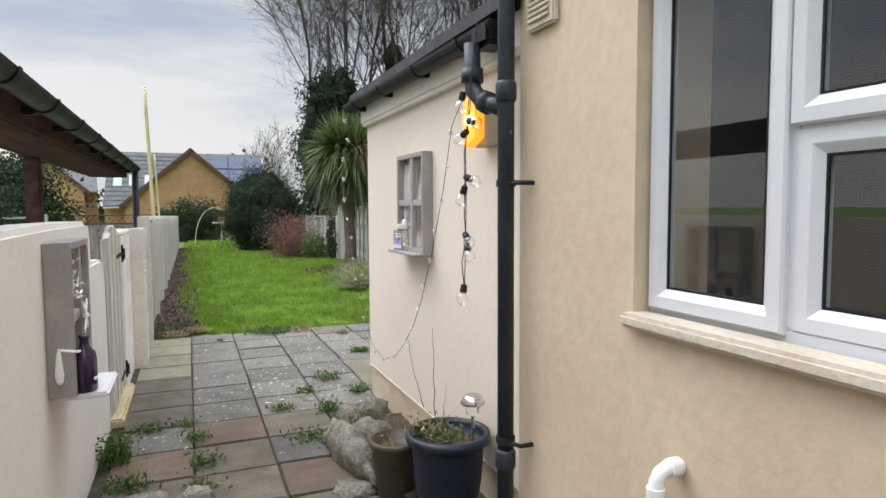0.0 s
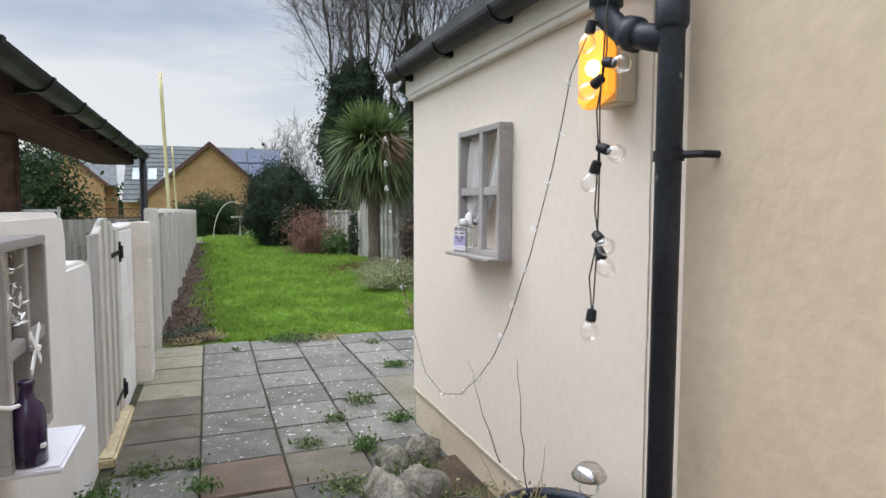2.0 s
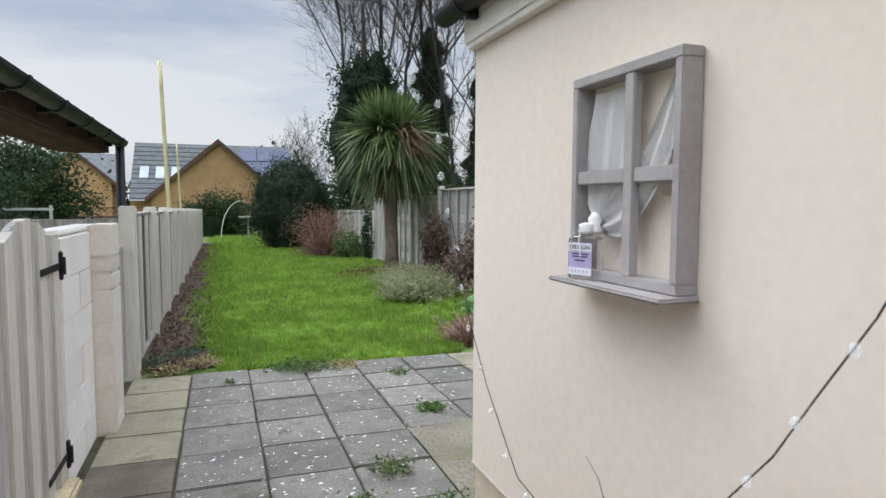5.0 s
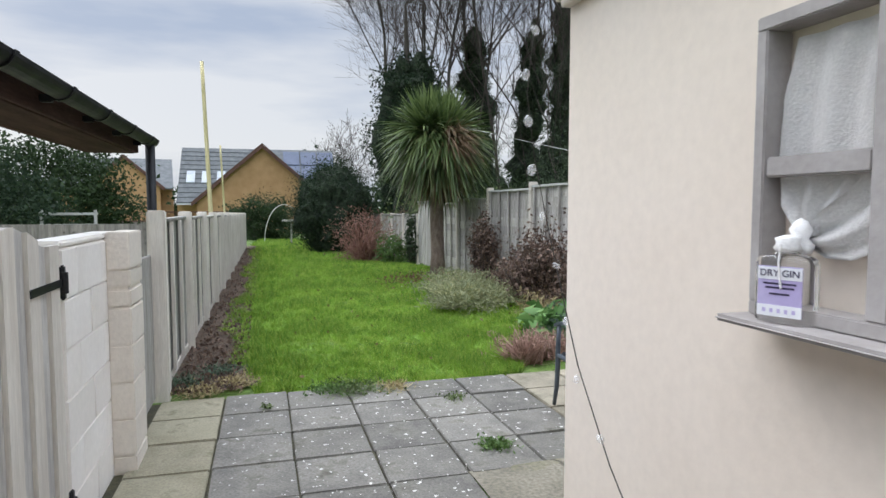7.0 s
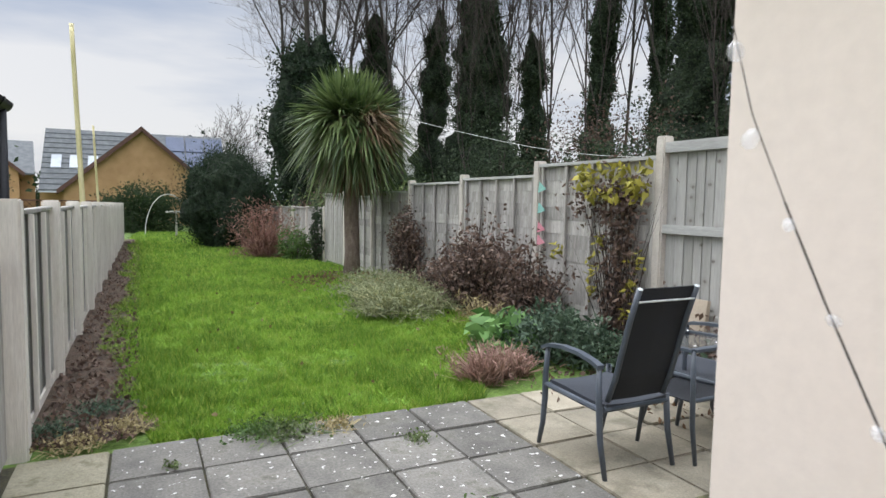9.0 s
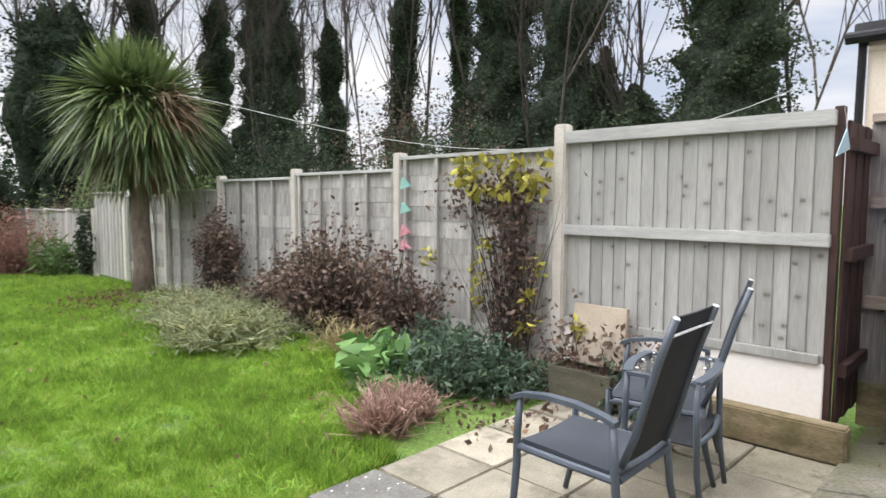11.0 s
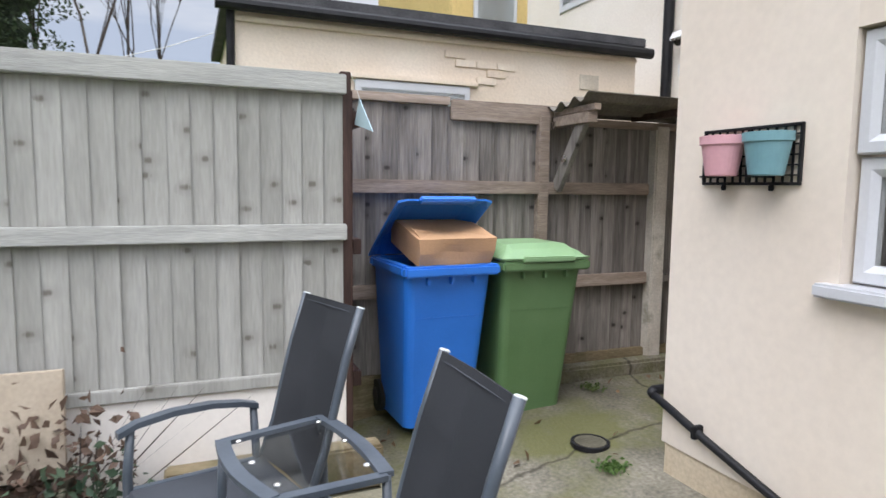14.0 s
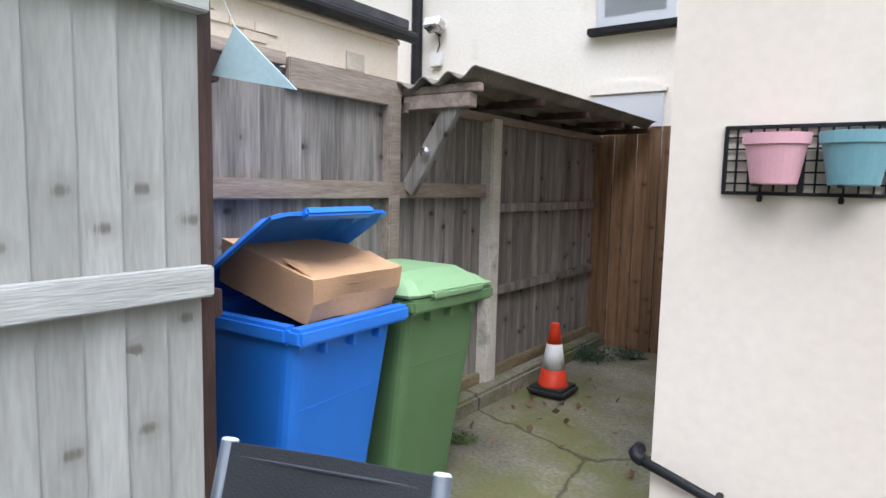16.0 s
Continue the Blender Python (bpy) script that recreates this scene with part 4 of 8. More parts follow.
for z in (0.55, 1.645):
    b = part("bracket", tube(bmesh.new(), [(0, 0, z - 0.014), (0, 0, z + 0.014)], 0.041, 20), black_plastic, pipe)
    part("pin", tube(bmesh.new(), [(0.0, -0.06, z), (0.02, -0.10, z), (0.075, -0.10, z)], 0.010, 8), black_plastic, b)
bm = tube(bmesh.new(), [(-0.045, 0.235, 2.27), (-0.045, 0.235, 2.12), (-0.045, 0.225, 2.065), (-0.03, 0.18, 2.02), (-0.012, 0.10, 1.985), (0, 0.01, 1.955)], 0.037, 16)
br = part("branch", bm, pipe_grey, pipe, smooth=True)
part("collar", tube(bmesh.new(), [(-0.045, 0.235, 2.10), (-0.045, 0.235, 2.16)], 0.05, 16), pipe_grey, br, smooth=True)
part("collar", tube(bmesh.new(), [(-0.026, 0.16, 2.008), (-0.018, 0.12, 1.992)], 0.049, 16), pipe_grey, br, smooth=True)

gutter = thing("gutter", HERE, "black half-round plastic gutter along the lean-to eaves", "gutter")


def half_round(bm, x, z0, y0, y1, z1, r=0.058, t=0.006, up=True):
    arc = [math.pi + math.pi * k / 10 for k in range(11)]
    ring = [(r * math.cos(a), r * math.sin(a)) for a in arc] + [((r - t) * math.cos(a), (r - t) * math.sin(a)) for a in reversed(arc)]
    one = [bm.verts.new((x + u, y0, z0 + v)) for u, v in ring]
    two = [bm.verts.new((x + u, y1, z1 + v)) for u, v in ring]
    n = len(ring)
    for i in range(n):
        bm.faces.new((one[i], two[i], two[(i + 1) % n], one[(i + 1) % n]))
    bm.faces.new(one)
    bm.faces.new(two[::-1])
    bmesh.ops.recalc_face_normals(bm, faces=bm.faces)
    return bm


part("trough", half_round(bmesh.new(), 1.265, 2.345, 2.44, 5.12, 2.385), black_plastic, gutter, smooth=False)
for y in (2.80, 3.45, 4.15, 4.85):
    bm = half_round(bmesh.new(), 1.265, 2.345 + (y - 2.44) * 0.015, y - 0.02, y + 0.02, 2.346 + (y - 2.44) * 0.015, 0.066)
    box(bm, (1.27, y - 0.02, 2.30), (SX - 0.046, y + 0.02, 2.335), 0.004)
    part("bracket", bm, black_plastic, gutter)
part("outlet", nbox((1.205, 2.44, 2.25), (1.335, 2.62, 2.36), 0.02), black_plastic, gutter)

lamp = thing("bulkhead_lamp", pose(SX, 2.69, 2.03), "lit amber plastic bulkhead lamp in a cream box", "lamp")
part("housing", nbox((-0.075, -0.055, -0.195), (-0.002, 0.095, 0.045), 0.008), lamp_box, lamp)
bm = prism(bmesh.new(), [(-0.05, -0.165), (0.06, -0.205), (0.11, -0.185), (0.11, 0.04), (-0.05, 0.04)], "x", -0.125, -0.076)
bmesh.ops.bevel(bm, geom=bm.edges[:], offset=0.012, segments=2, affect="EDGES")
part("lens", bm, amber, lamp, "glowing amber lens")
part("bulb", lathe(bmesh.new(), [(0.002, -0.028), (0.020, -0.02), (0.028, 0), (0.02, 0.02), (0.002, 0.028)], 14, pose(-0.132, 0.0, -0.08)), hot, lamp, "bright bulb", smooth=True)


def bulb_parts(parent, m, k=1.0):
    """A festoon bulb: black cap with a clear globe under it, hanging along m's -z."""
    cap = lathe(bmesh.new(), [(0.010 * k, 0.0), (0.017 * k, -0.003), (0.019 * k, -0.03 * k), (0.019 * k, -0.045 * k), (0.012 * k, -0.047 * k)], 14, m)
    c = part("cap", cap, black_plastic, parent, smooth=False)
    g = lathe(bmesh.new(), [(0.012 * k, -0.046 * k), (0.022 * k, -0.056 * k), (0.031 * k, -0.075 * k), (0.032 * k, -0.09 * k), (0.024 * k, -0.108 * k), (0.009 * k, -0.117 * k), (0.001, -0.118 * k)], 16, m)
    o = part("globe", g, thin_glass, c, "clear glass globe", smooth=True)
    o.visible_shadow = False


festoon = thing("festoon_lights", HERE, "unlit festoon bulbs hanging on a doubled black cable", "string lights")
fx = 1.12
bm = tube(bmesh.new(), [(1.20, 2.53, 2.36), (1.17, 2.51, 2.2), (1.14, 2.49, 2.0), (fx, 2.48, 1.8), (fx, 2.475, 1.62), (fx, 2.48, 1.4), (fx, 2.495, 1.20)], 0.0024, 5)
tube(bm, [(1.21, 2.55, 2.36), (1.175, 2.53, 2.15), (1.14, 2.48, 1.95), (fx, 2.495, 1.78), (fx - 0.008, 2.47, 1.66), (fx, 2.495, 1.5), (fx, 2.475, 1.42), (fx - 0.008, 2.505, 1.3), (fx, 2.5, 1.20)], 0.0024, 5)
part("cable", bm, wire_dark, festoon)
for x, y, z, rx, rz in ((1.15, 2.57, 2.06, 10, 0), (1.135, 2.485, 1.92, -75, 10), (1.13, 2.485, 1.876, 65, 5), (fx, 2.485, 1.68, -70, 20), (fx, 2.485, 1.64, 20, 0), (fx, 2.49, 1.43, -60, 0), (fx, 2.475, 1.39, -35, 10), (fx, 2.498, 1.207, 0, 0)):
    bulb_parts(festoon, pose(x, y, z, 0, 8, rz) @ pose(0, 0, 0, rx), 0.82)

flex = thing("wall_cable", HERE, "thin painted-over cable running down the wall", "cable")
part("wire", tube(bmesh.new(), [(SX - 0.002, 2.56 + 0.012 * noise.noise((0, 0, k * 0.7)), 0.3 + 0.1 * k) for k in range(20)], 0.0028, 5), sill_stone, flex)

fairy = thing("fairy_lights", HERE, "thin string of small clear globe lights along the wall", "string lights")
sag = [(2.56, 2.31), (2.60, 2.08), (2.635, 1.91), (2.68, 1.78), (2.735, 1.635), (2.81, 1.48), (2.88, 1.335), (2.97, 1.19), (3.045, 1.065), (3.17, 0.91), (3.32, 0.78), (3.52, 0.65), (3.75, 0.585), (4.0, 0.62), (4.25, 0.85), (4.42, 1.06), (4.57, 1.34), (4.65, 1.50), (4.72, 1.65), (4.78, 1.85), (4.86, 2.10), (4.95, 2.30)]
path = [(1.12 if 1 < k < 20 else 1.18, y, z) for k, (y, z) in enumerate(sag)]
part("wire", tube(bmesh.new(), path[:18], 0.0019, 5), wire_dark, fairy)
part("fine_wire", tube(bmesh.new(), path[17:], 0.0011, 4), wire_dark, fairy)
GL = mesh_of(lathe(bmesh.new(), [(0.0025, 0.0), (0.007, -0.004), (0.0098, -0.012), (0.008, -0.021), (0.001, -0.025)], 10), "globe", globe_glass, True)
dist, want = 0.0, 0.1
rg = np.random.default_rng(3)
for a, b in zip(path, path[1:]):
    a, b = Vector(a), Vector(b)
    seg = (b - a).length
    while want < dist + seg:
        p = a.lerp(b, (want - dist) / seg)
        o = piece("globe", GL, fairy, Matrix.Translation(p + Vector((-0.008, 0, 0))) @ pose(0, 0, 0, rg.uniform(-70, 30), rg.uniform(-15, 25), rg.uniform(0, 90)) @ Matrix.Scale(1.5 if p.z > 1.5 and p.y > 4 else 1.0, 4))
        o.visible_shadow = False
        want += 0.165
    dist += seg


def false_window(name, m, w, h, depth, label, mid=0.0):
    """A shallow box frame with a cross of bars; local y along the wall, x out of the wall towards -x."""
    t = thing(name, m, label, "wall decoration")
    bm = bmesh.new()
    b = 0.029
    for lo, hi in (((-depth, 0, 0), (0, w, b)), ((-depth, 0, h - b), (0, w, h)), ((-depth, 0, b), (0, b, h - b)), ((-depth, w - b, b), (0, w, h - b))):
        box(bm, lo, hi, 0.003)
    part("frame", bm, taupe, t)
    mid = mid or w / 2
    part("mullion", nbox((-depth + 0.002, mid - 0.021, b), (-depth + 0.03, mid + 0.021, h - b), 0.003), taupe, t)
    for y0, y1 in ((b, mid - 0.0215), (mid + 0.0215, w - b)):
        part("transom", nbox((-depth + 0.006, y0, h / 2 - 0.021), (-depth + 0.034, y1, h / 2 + 0.021), 0.004), taupe, t)
    return t


fw = false_window("false_window", pose(SX - 0.002, 3.510, 1.265), 0.500, 0.618, 0.066, "taupe wooden false window frame with lace curtains on the wall", 0.212)
part("shelf", nbox((-0.135, -0.02, -0.016), (0, 0.525, -0.001), 0.007), taupe, fw)


def gathered(x, left, right, z1, z0, folds):
    """A hanging cloth between two edges given as (share of the drop, y), gathered towards its foot."""
    bm = bmesh.new()
    grid = []
    for j in range(21):
        v = j / 20
        a, b = np.interp(v, *zip(*left)), np.interp(v, *zip(*right))
        grid.append([bm.verts.new((x - 0.010 * math.sin(i / 24 * folds * 6.28 + 1.2 * v) * (0.5 + 0.5 * v) - 0.004 * noise.noise((i * 0.4, v * 6, 0)), a + (b - a) * i / 24, z1 + (z0 - z1) * v)) for i in range(25)])
    for p, q in zip(grid, grid[1:]):
        for i in range(24):
            bm.faces.new((p[i], p[i + 1], q[i + 1], q[i]))
    bmesh.ops.solidify(bm, geom=bm.faces[:], thickness=0.002)
    return bm


part("curtain", gathered(-0.024, [(0, 0.435), (0.3, 0.462), (0.6, 0.468), (0.85, 0.455), (1, 0.405)], [(0, 0.225), (0.62, 0.235), (0.8, 0.30), (1, 0.372)], 0.565, 0.17, 2.5), cloth_white, fw, "white lace curtain", smooth=True)


def swag(bm, pts, widths, x):
    """A soft band of cloth along pts (y, z), sagging in folds across its width."""
    rows = []
    for k, ((y, z), w) in enumerate(zip(pts, widths)):
        rows.append([bm.verts.new((x - 0.012 * math.sin(i * 1.57 + k * 0.4), y - w * (i / 8 - 0.5) * 0.55, z - w * (i / 8 - 0.5))) for i in range(9)])
    for a, b in zip(rows, rows[1:]):
        for i in range(8):
            bm.faces.new((a[i], a[i + 1], b[i + 1], b[i]))
    bmesh.ops.solidify(bm, geom=bm.faces[:], thickness=0.003)
    return bm


part("curtain", swag(bmesh.new(), [(0.395, 0.165), (0.36, 0.165), (0.31, 0.18), (0.26, 0.205), (0.21, 0.25), (0.15, 0.315), (0.10, 0.40), (0.06, 0.49), (0.045, 0.56)], [0.03, 0.07, 0.10, 0.11, 0.11, 0.11, 0.11, 0.09, 0.05], -0.030), cloth_white, fw, "white lace curtain swept aside", smooth=True)
part("curtain_knot", lathe(bmesh.new(), [(0.020, -0.03), (0.026, -0.012), (0.015, 0.0), (0.022, 0.018), (0.012, 0.034), (0.003, 0.04)], 12, pose(-0.050, 0.385, 0.165)), cloth_white, fw, smooth=True)


def flask(name, m, label, glass, w, d, h):
    """A flat-shouldered glass bottle; its broad face looks along -x."""
    b = thing(name, m, label, "bottle")
    rings = []
    bm = bmesh.new()
    for z, k in ((0, 0.90), (0.004, 0.97), (0.010, 1.0), (h * 0.86, 1.0), (h * 0.94, 0.93), (h * 0.985, 0.72), (h, 0.42), (h * 1.10, 0.28), (h * 1.16, 0.28)):
        kd = max(k, 0.0) if k > 0.45 else 0.55
        rings.append([bm.verts.new((d / 2 * kd * math.copysign(abs(math.cos(a)) ** 0.5, math.cos(a)), w / 2 * k * math.copysign(abs(math.sin(a)) ** 0.5, math.sin(a)), z)) for a in [2 * math.pi * i / 28 + 0.05 for i in range(28)]])
    for p, q in zip(rings, rings[1:]):
        for i in range(28):
            bm.faces.new((p[i], p[(i + 1) % 28], q[(i + 1) % 28], q[i]))
    bm.faces.new(rings[0][::-1])
    bm.faces.new(rings[-1])
    part("body", bm, glass, b, smooth=True).visible_shadow = False
    return b


gin = flask("glass_bottle", pose(1.288, 3.895, 1.266, 0, 0, 20), "clear flat glass bottle with a lilac label", clear_glass, 0.112, 0.052, 0.135)
lb = part("label", nbox((-0.0285, -0.042, 0.014), (-0.0270, 0.042, 0.112)), label_lilac, gin, "lilac paper label")
part("label_band", nbox((-0.0295, -0.042, 0.086), (-0.0286, 0.042, 0.110)), paper_white, lb)
part("label_foot", nbox((-0.0295, -0.042, 0.014), (-0.0286, 0.042, 0.036)), paper_white, lb)
part("ribbon", tube(bmesh.new(), [(-0.030, 0.0, 0.155), (-0.033, 0.002, 0.12), (-0.0325, -0.004, 0.07)], 0.0022, 5), cloth_white, gin, "white ribbon tied round the neck")
part("ribbon", lathe(bmesh.new(), [(0.019, 0.138), (0.026, 0.146), (0.021, 0.157), (0.024, 0.166), (0.006, 0.172)], 12), cloth_white, gin, "white ribbon tied round the neck", smooth=True)


def lettering(text, size, material, parent, m, depth=0.0006):
    cu = bpy.data.curves.new("lettering", "FONT")
    cu.body, cu.size, cu.extrude, cu.align_x, cu.align_y = text, size, depth, "CENTER", "CENTER"
    tmp = bpy.data.objects.new("lettering", cu)
    scene.collection.objects.link(tmp)
    me = bpy.data.meshes.new_from_object(tmp.evaluated_get(bpy.context.evaluated_depsgraph_get()))
    bpy.data.objects.remove(tmp)
    me.name = "lettering"
    me.materials.append(material)
    o = new("lettering", me)
    o.parent = parent
    o.matrix_local = m
    return o


lettering("DRY GIN", 0.019, ink, lb, pose(-0.0302, 0, 0.098, 90, 0, -90))
for z, w in ((0.078, 0.062), (0.070, 0.055), (0.058, 0.038)):
    part("print_bar", nbox((-0.0293, -w / 2, z - 0.0018), (-0.0287, w / 2, z + 0.0018)), ink, lb)
for k in range(5):
    part("print_mark", nbox((-0.0303, -0.031 + 0.014 * k, 0.021), (-0.0297, -0.025 + 0.014 * k, 0.029)), label_lilac, lb)

fwl = false_window("false_window", pose(LX + 0.002, 3.38, 0.775, 0, 0, 180), 0.48, 0.635, 0.10, "taupe wooden false window frame on the white garden wall")
part("shelf", nbox((-0.215, 0.10, -0.02), (-0.02, 0.46, 0.004), 0.008), lilac_white, fwl, "white shelf with rounded edge")
bm = bmesh.new()
for a in (35, -35, 145, 215):
    box(bm, (0, 0, -0.014), (0.005, 0.10, 0.014), 0.002, pose(-0.115, 0.24, 0.30, a, 0, 4))
box(bm, (-0.125, 0.22, 0.285), (-0.10, 0.26, 0.315), 0.008)
part("ribbon_bow", bm, cloth_white, fwl, "white ribbon bow")
sv, sf = leaves(np.column_stack([np.full(60, -0.09) + rg.normal(0, 0.015, 60), 0.36 + rg.normal(0, 0.03, 60), 0.40 + np.abs(rg.normal(0, 0.09, 60))]), 0.03, rg, slim=0.25)
sprig = fast("sprig", sv, sf, cloth_white)
sprig.parent = fwl
part("tie", tube(bmesh.new(), [(-0.05, 0.49, 0.20), (-0.105, 0.487, 0.19), (-0.112, 0.43, 0.18), (-0.11, 0.38, 0.16)], 0.006, 6), cloth_white, fwl)
part("pouch", lathe(bmesh.new(), [(0.003, 0.15), (0.010, 0.12), (0.017, 0.04), (0.013, 0.01), (0.003, 0)], 10, pose(-0.045, 0.497, 0.06)), cloth_white, fwl)
pb = thing("purple_bottle", pose(-0.425, 2.97, 0.780), "dark purple glass bottle on the white shelf", "bottle")
part("body", lathe(bmesh.new(), [(0.042, 0.0), (0.047, 0.006), (0.047, 0.135), (0.041, 0.165), (0.022, 0.185), (0.019, 0.20), (0.019, 0.225), (0.022, 0.228), (0.022, 0.238), (0.015, 0.24)], 20), purple, pb, smooth=True)
part("label", nbox((0.035, -0.03, 0.05), (0.046, -0.005, 0.062)), paper_white, pb)

# pots by the drainpipe
pot = thing("plant_pot", pose(1.145, 2.755, 0), "large dark blue glazed plant pot with weeds", "plant pot")
part("body", lathe(bmesh.new(), [(0.13, 0.0), (0.135, 0.01), (0.165, 0.22), (0.178, 0.38), (0.182, 0.40), (0.205, 0.41), (0.21, 0.43), (0.205, 0.452), (0.185, 0.455), (0.178, 0.43), (0.17, 0.38)], 32), blue_glaze, pot, smooth=True)
part("soil", lathe(bmesh.new(), [(0.172, 0.37), (0.15, 0.392), (0.08, 0.40), (0.01, 0.402)], 20), earth, pot)
pot2 = thing("plant_pot", pose(0.985, 3.10, 0), "small olive-brown glazed pot, empty but for twigs", "plant pot")
part("body", lathe(bmesh.new(), [(0.09, 0.0), (0.095, 0.01), (0.125, 0.27), (0.142, 0.29), (0.142, 0.318), (0.126, 0.322), (0.118, 0.28)], 26), brown_glaze, pot2, smooth=True)
part("soil", lathe(bmesh.new(), [(0.119, 0.23), (0.07, 0.245), (0.005, 0.248)], 16), earth, pot2)
lant = thing("solar_lantern", pose(1.245, 2.68, 0.44), "stainless solar garden lantern stuck in the pot", "lantern")
part("stake", tube(bmesh.new(), [(0, 0, -0.1), (0, 0, 0.10)], 0.008, 8), steel, lant)
part("lens", lathe(bmesh.new(), [(0.018, 0.10), (0.032, 0.11), (0.036, 0.155), (0.034, 0.16)], 16), clear_glass, lant, smooth=True).visible_shadow = False
part("cap", lathe(bmesh.new(), [(0.058, 0.158), (0.060, 0.165), (0.045, 0.19), (0.035, 0.20), (0.002, 0.203)], 20), steel, lant, smooth=True)

waste = thing("waste_pipe", pose(HX, 1.38, 0), "white plastic waste pipe elbow at the wall", "pipe")
part("pipe", tube(bmesh.new(), [(0.02, 0, 0.79), (-0.05, 0, 0.79), (-0.075, 0, 0.78), (-0.088, 0, 0.755), (-0.09, 0, 0.72), (-0.09, 0, 0.0)], 0.022, 14), white_plastic, waste, smooth=True)
part("collar", tube(bmesh.new(), [(-0.008, 0, 0.79), (-0.045, 0, 0.79)], 0.028, 14), white_plastic, waste)
part("collar", tube(bmesh.new(), [(-0.09, 0, 0.74), (-0.09, 0, 0.69)], 0.027, 14), white_plastic, waste)

vent = thing("wall_vent", pose(HX, 2.04, 2.24), "cream plastic louvred wall vent", "vent")
part("surround", nbox((-0.03, 0, 0), (-0.001, 0.20, 0.20), 0.008), sill_stone, vent)
for k in range(7):
    part("slat", nbox((-0.042, 0.025, 0.03 + 0.021 * k), (-0.031, 0.175, 0.043 + 0.021 * k), 0.003), sill_stone, vent)

# crumbling stones along the little bed


def rock(name, m, size, seed, label="rough lichened stone edging the bed"):
    bm = bmesh.new()
    bmesh.ops.create_icosphere(bm, subdivisions=3, radius=0.5)
    for v in bm.verts:
        n = v.co.normalized()
        v.co *= 1 + 0.35 * noise.noise(n * 2.2 + Vector((seed, seed * 2, 0))) + 0.12 * noise.noise(n * 6 + Vector((0, seed, 0)))
        v.co = Vector((v.co.x * size[0], v.co.y * size[1], v.co.z * size[2]))
    return single(name, bm, stone_mat, m, label, "stone", "stones along the bed", smooth=True)


for k, (x, y, z, sx, sy, sz, rz) in enumerate(((0.87, 3.62, 0.07, 0.17, 0.85, 0.28, 6), (1.02, 4.28, 0.04, 0.16, 0.30, 0.2, 10), (1.20, 4.30, 0.05, 0.24, 0.22, 0.22, 40), (-0.30, 3.42, 0.02, 0.34, 0.2, 0.14, 10), (-0.02, 3.40, 0.02, 0.22, 0.18, 0.14, 40), (0.80, 3.25, 0.0, 0.2, 0.26, 0.1, 70), (-0.36, 3.15, 0.02, 0.25, 0.2, 0.12, 0), (1.08, 3.9, 0.05, 0.2, 0.3, 0.2, 50))):
    rock("edging_stone", pose(x, y, z, 0, 0, rz), (sx, sy, sz), k + 1.0)
single("bed_soil", lumpy(nbox((0.98, 2.35, -0.02), (1.40, 4.25, 0.05), 0.02), 0.02, 3, 6), earth, HERE, "small bare bed along the wall foot", "soil", kind="structure")

# ---- neighbour's shelter on the left ----
shelter = thing("shelter", HERE, "neighbour's brown timber shelter with a black gutter", "shelter")
AX = -0.60
part("trough", half_round(bmesh.new(), AX, 2.05, 0.6, 8.72, 2.05, 0.06), black_plastic, shelter)
for k in range(11):
    y = 1.2 + 0.72 * k
    bm = half_round(bmesh.new(), AX, 2.05, y - 0.022, y + 0.022, 2.05, 0.069)
    box(bm, (AX - 0.084, y - 0.02, 1.975), (AX - 0.03, y + 0.02, 2.01), 0.004)
    part("bracket", bm, black_plastic, shelter)
part("fascia", nbox((AX - 0.115, 0.6, 1.93), (AX - 0.085, 8.6, 2.09), 0.004), brown_wood, shelter)
part("soffit", nbox((AX - 0.42, 0.6, 1.925), (AX - 0.116, 8.6, 1.945), 0.003), brown_wood, shelter)
part("roof_sheet", prism(bmesh.new(), [(AX - 0.05, 2.075), (AX - 0.5, 2.13), (AX - 0.5, 2.16), (AX - 0.05, 2.10)], "y", 0.6, 8.6), roof_felt, shelter)
part("beam", nbox((AX - 0.48, 0.6, 1.926), (AX - 0.422, 8.6, 2.10), 0.006), brown_wood, shelter)
part("downpipe", tube(bmesh.new(), [(AX, 8.62, 2.02), (AX, 8.62, 0.0)], 0.038, 12), black_plastic, shelter, smooth=True)
for y in (2.2, 5.3):
    part("post", nbox((AX - 0.49, y, 0), (AX - 0.39, y + 0.1, 1.924), 0.008), brown_wood, shelter)

bamboo = pmat("pale_bamboo", (0.50, 0.44, 0.22), (0.62, 0.55, 0.32), 4, 0.6, 0.2, 40, stretch=(3, 3, 0.4), contrast=0.12)
for (x0, y0, x1, y1, top, rad) in ((-0.78, 17.5, -0.93, 17.56, 4.62, 0.045), (-0.98, 26.0, -1.12, 26.0, 3.7, 0.035)):
    bm = tube(bmesh.new(), [(x0 + (x1 - x0) * k / 8, y0, lawn_z(y0) + (top + 0.1) * k / 8) for k in range(9)], [rad * (1.1 - 0.03 * k) for k in range(9)], 10)
    single("tall_pole", bm, bamboo, HERE, "tall pale bamboo pole standing behind the fence", "pole", "poles behind the fence", smooth=True)

# ================= the patio and the yard =================
frame_paint = pmat("grey_blue_metal_paint", (0.052, 0.064, 0.080), (0.080, 0.095, 0.115), 5, 0.35, 0.05, 60, spec=0.5, contrast=0.06)
sling = pmat("charcoal_sling_mesh", (0.017, 0.019, 0.023), (0.029, 0.031, 0.036), 3, 0.7, 0.25, 300, contrast=0.15)
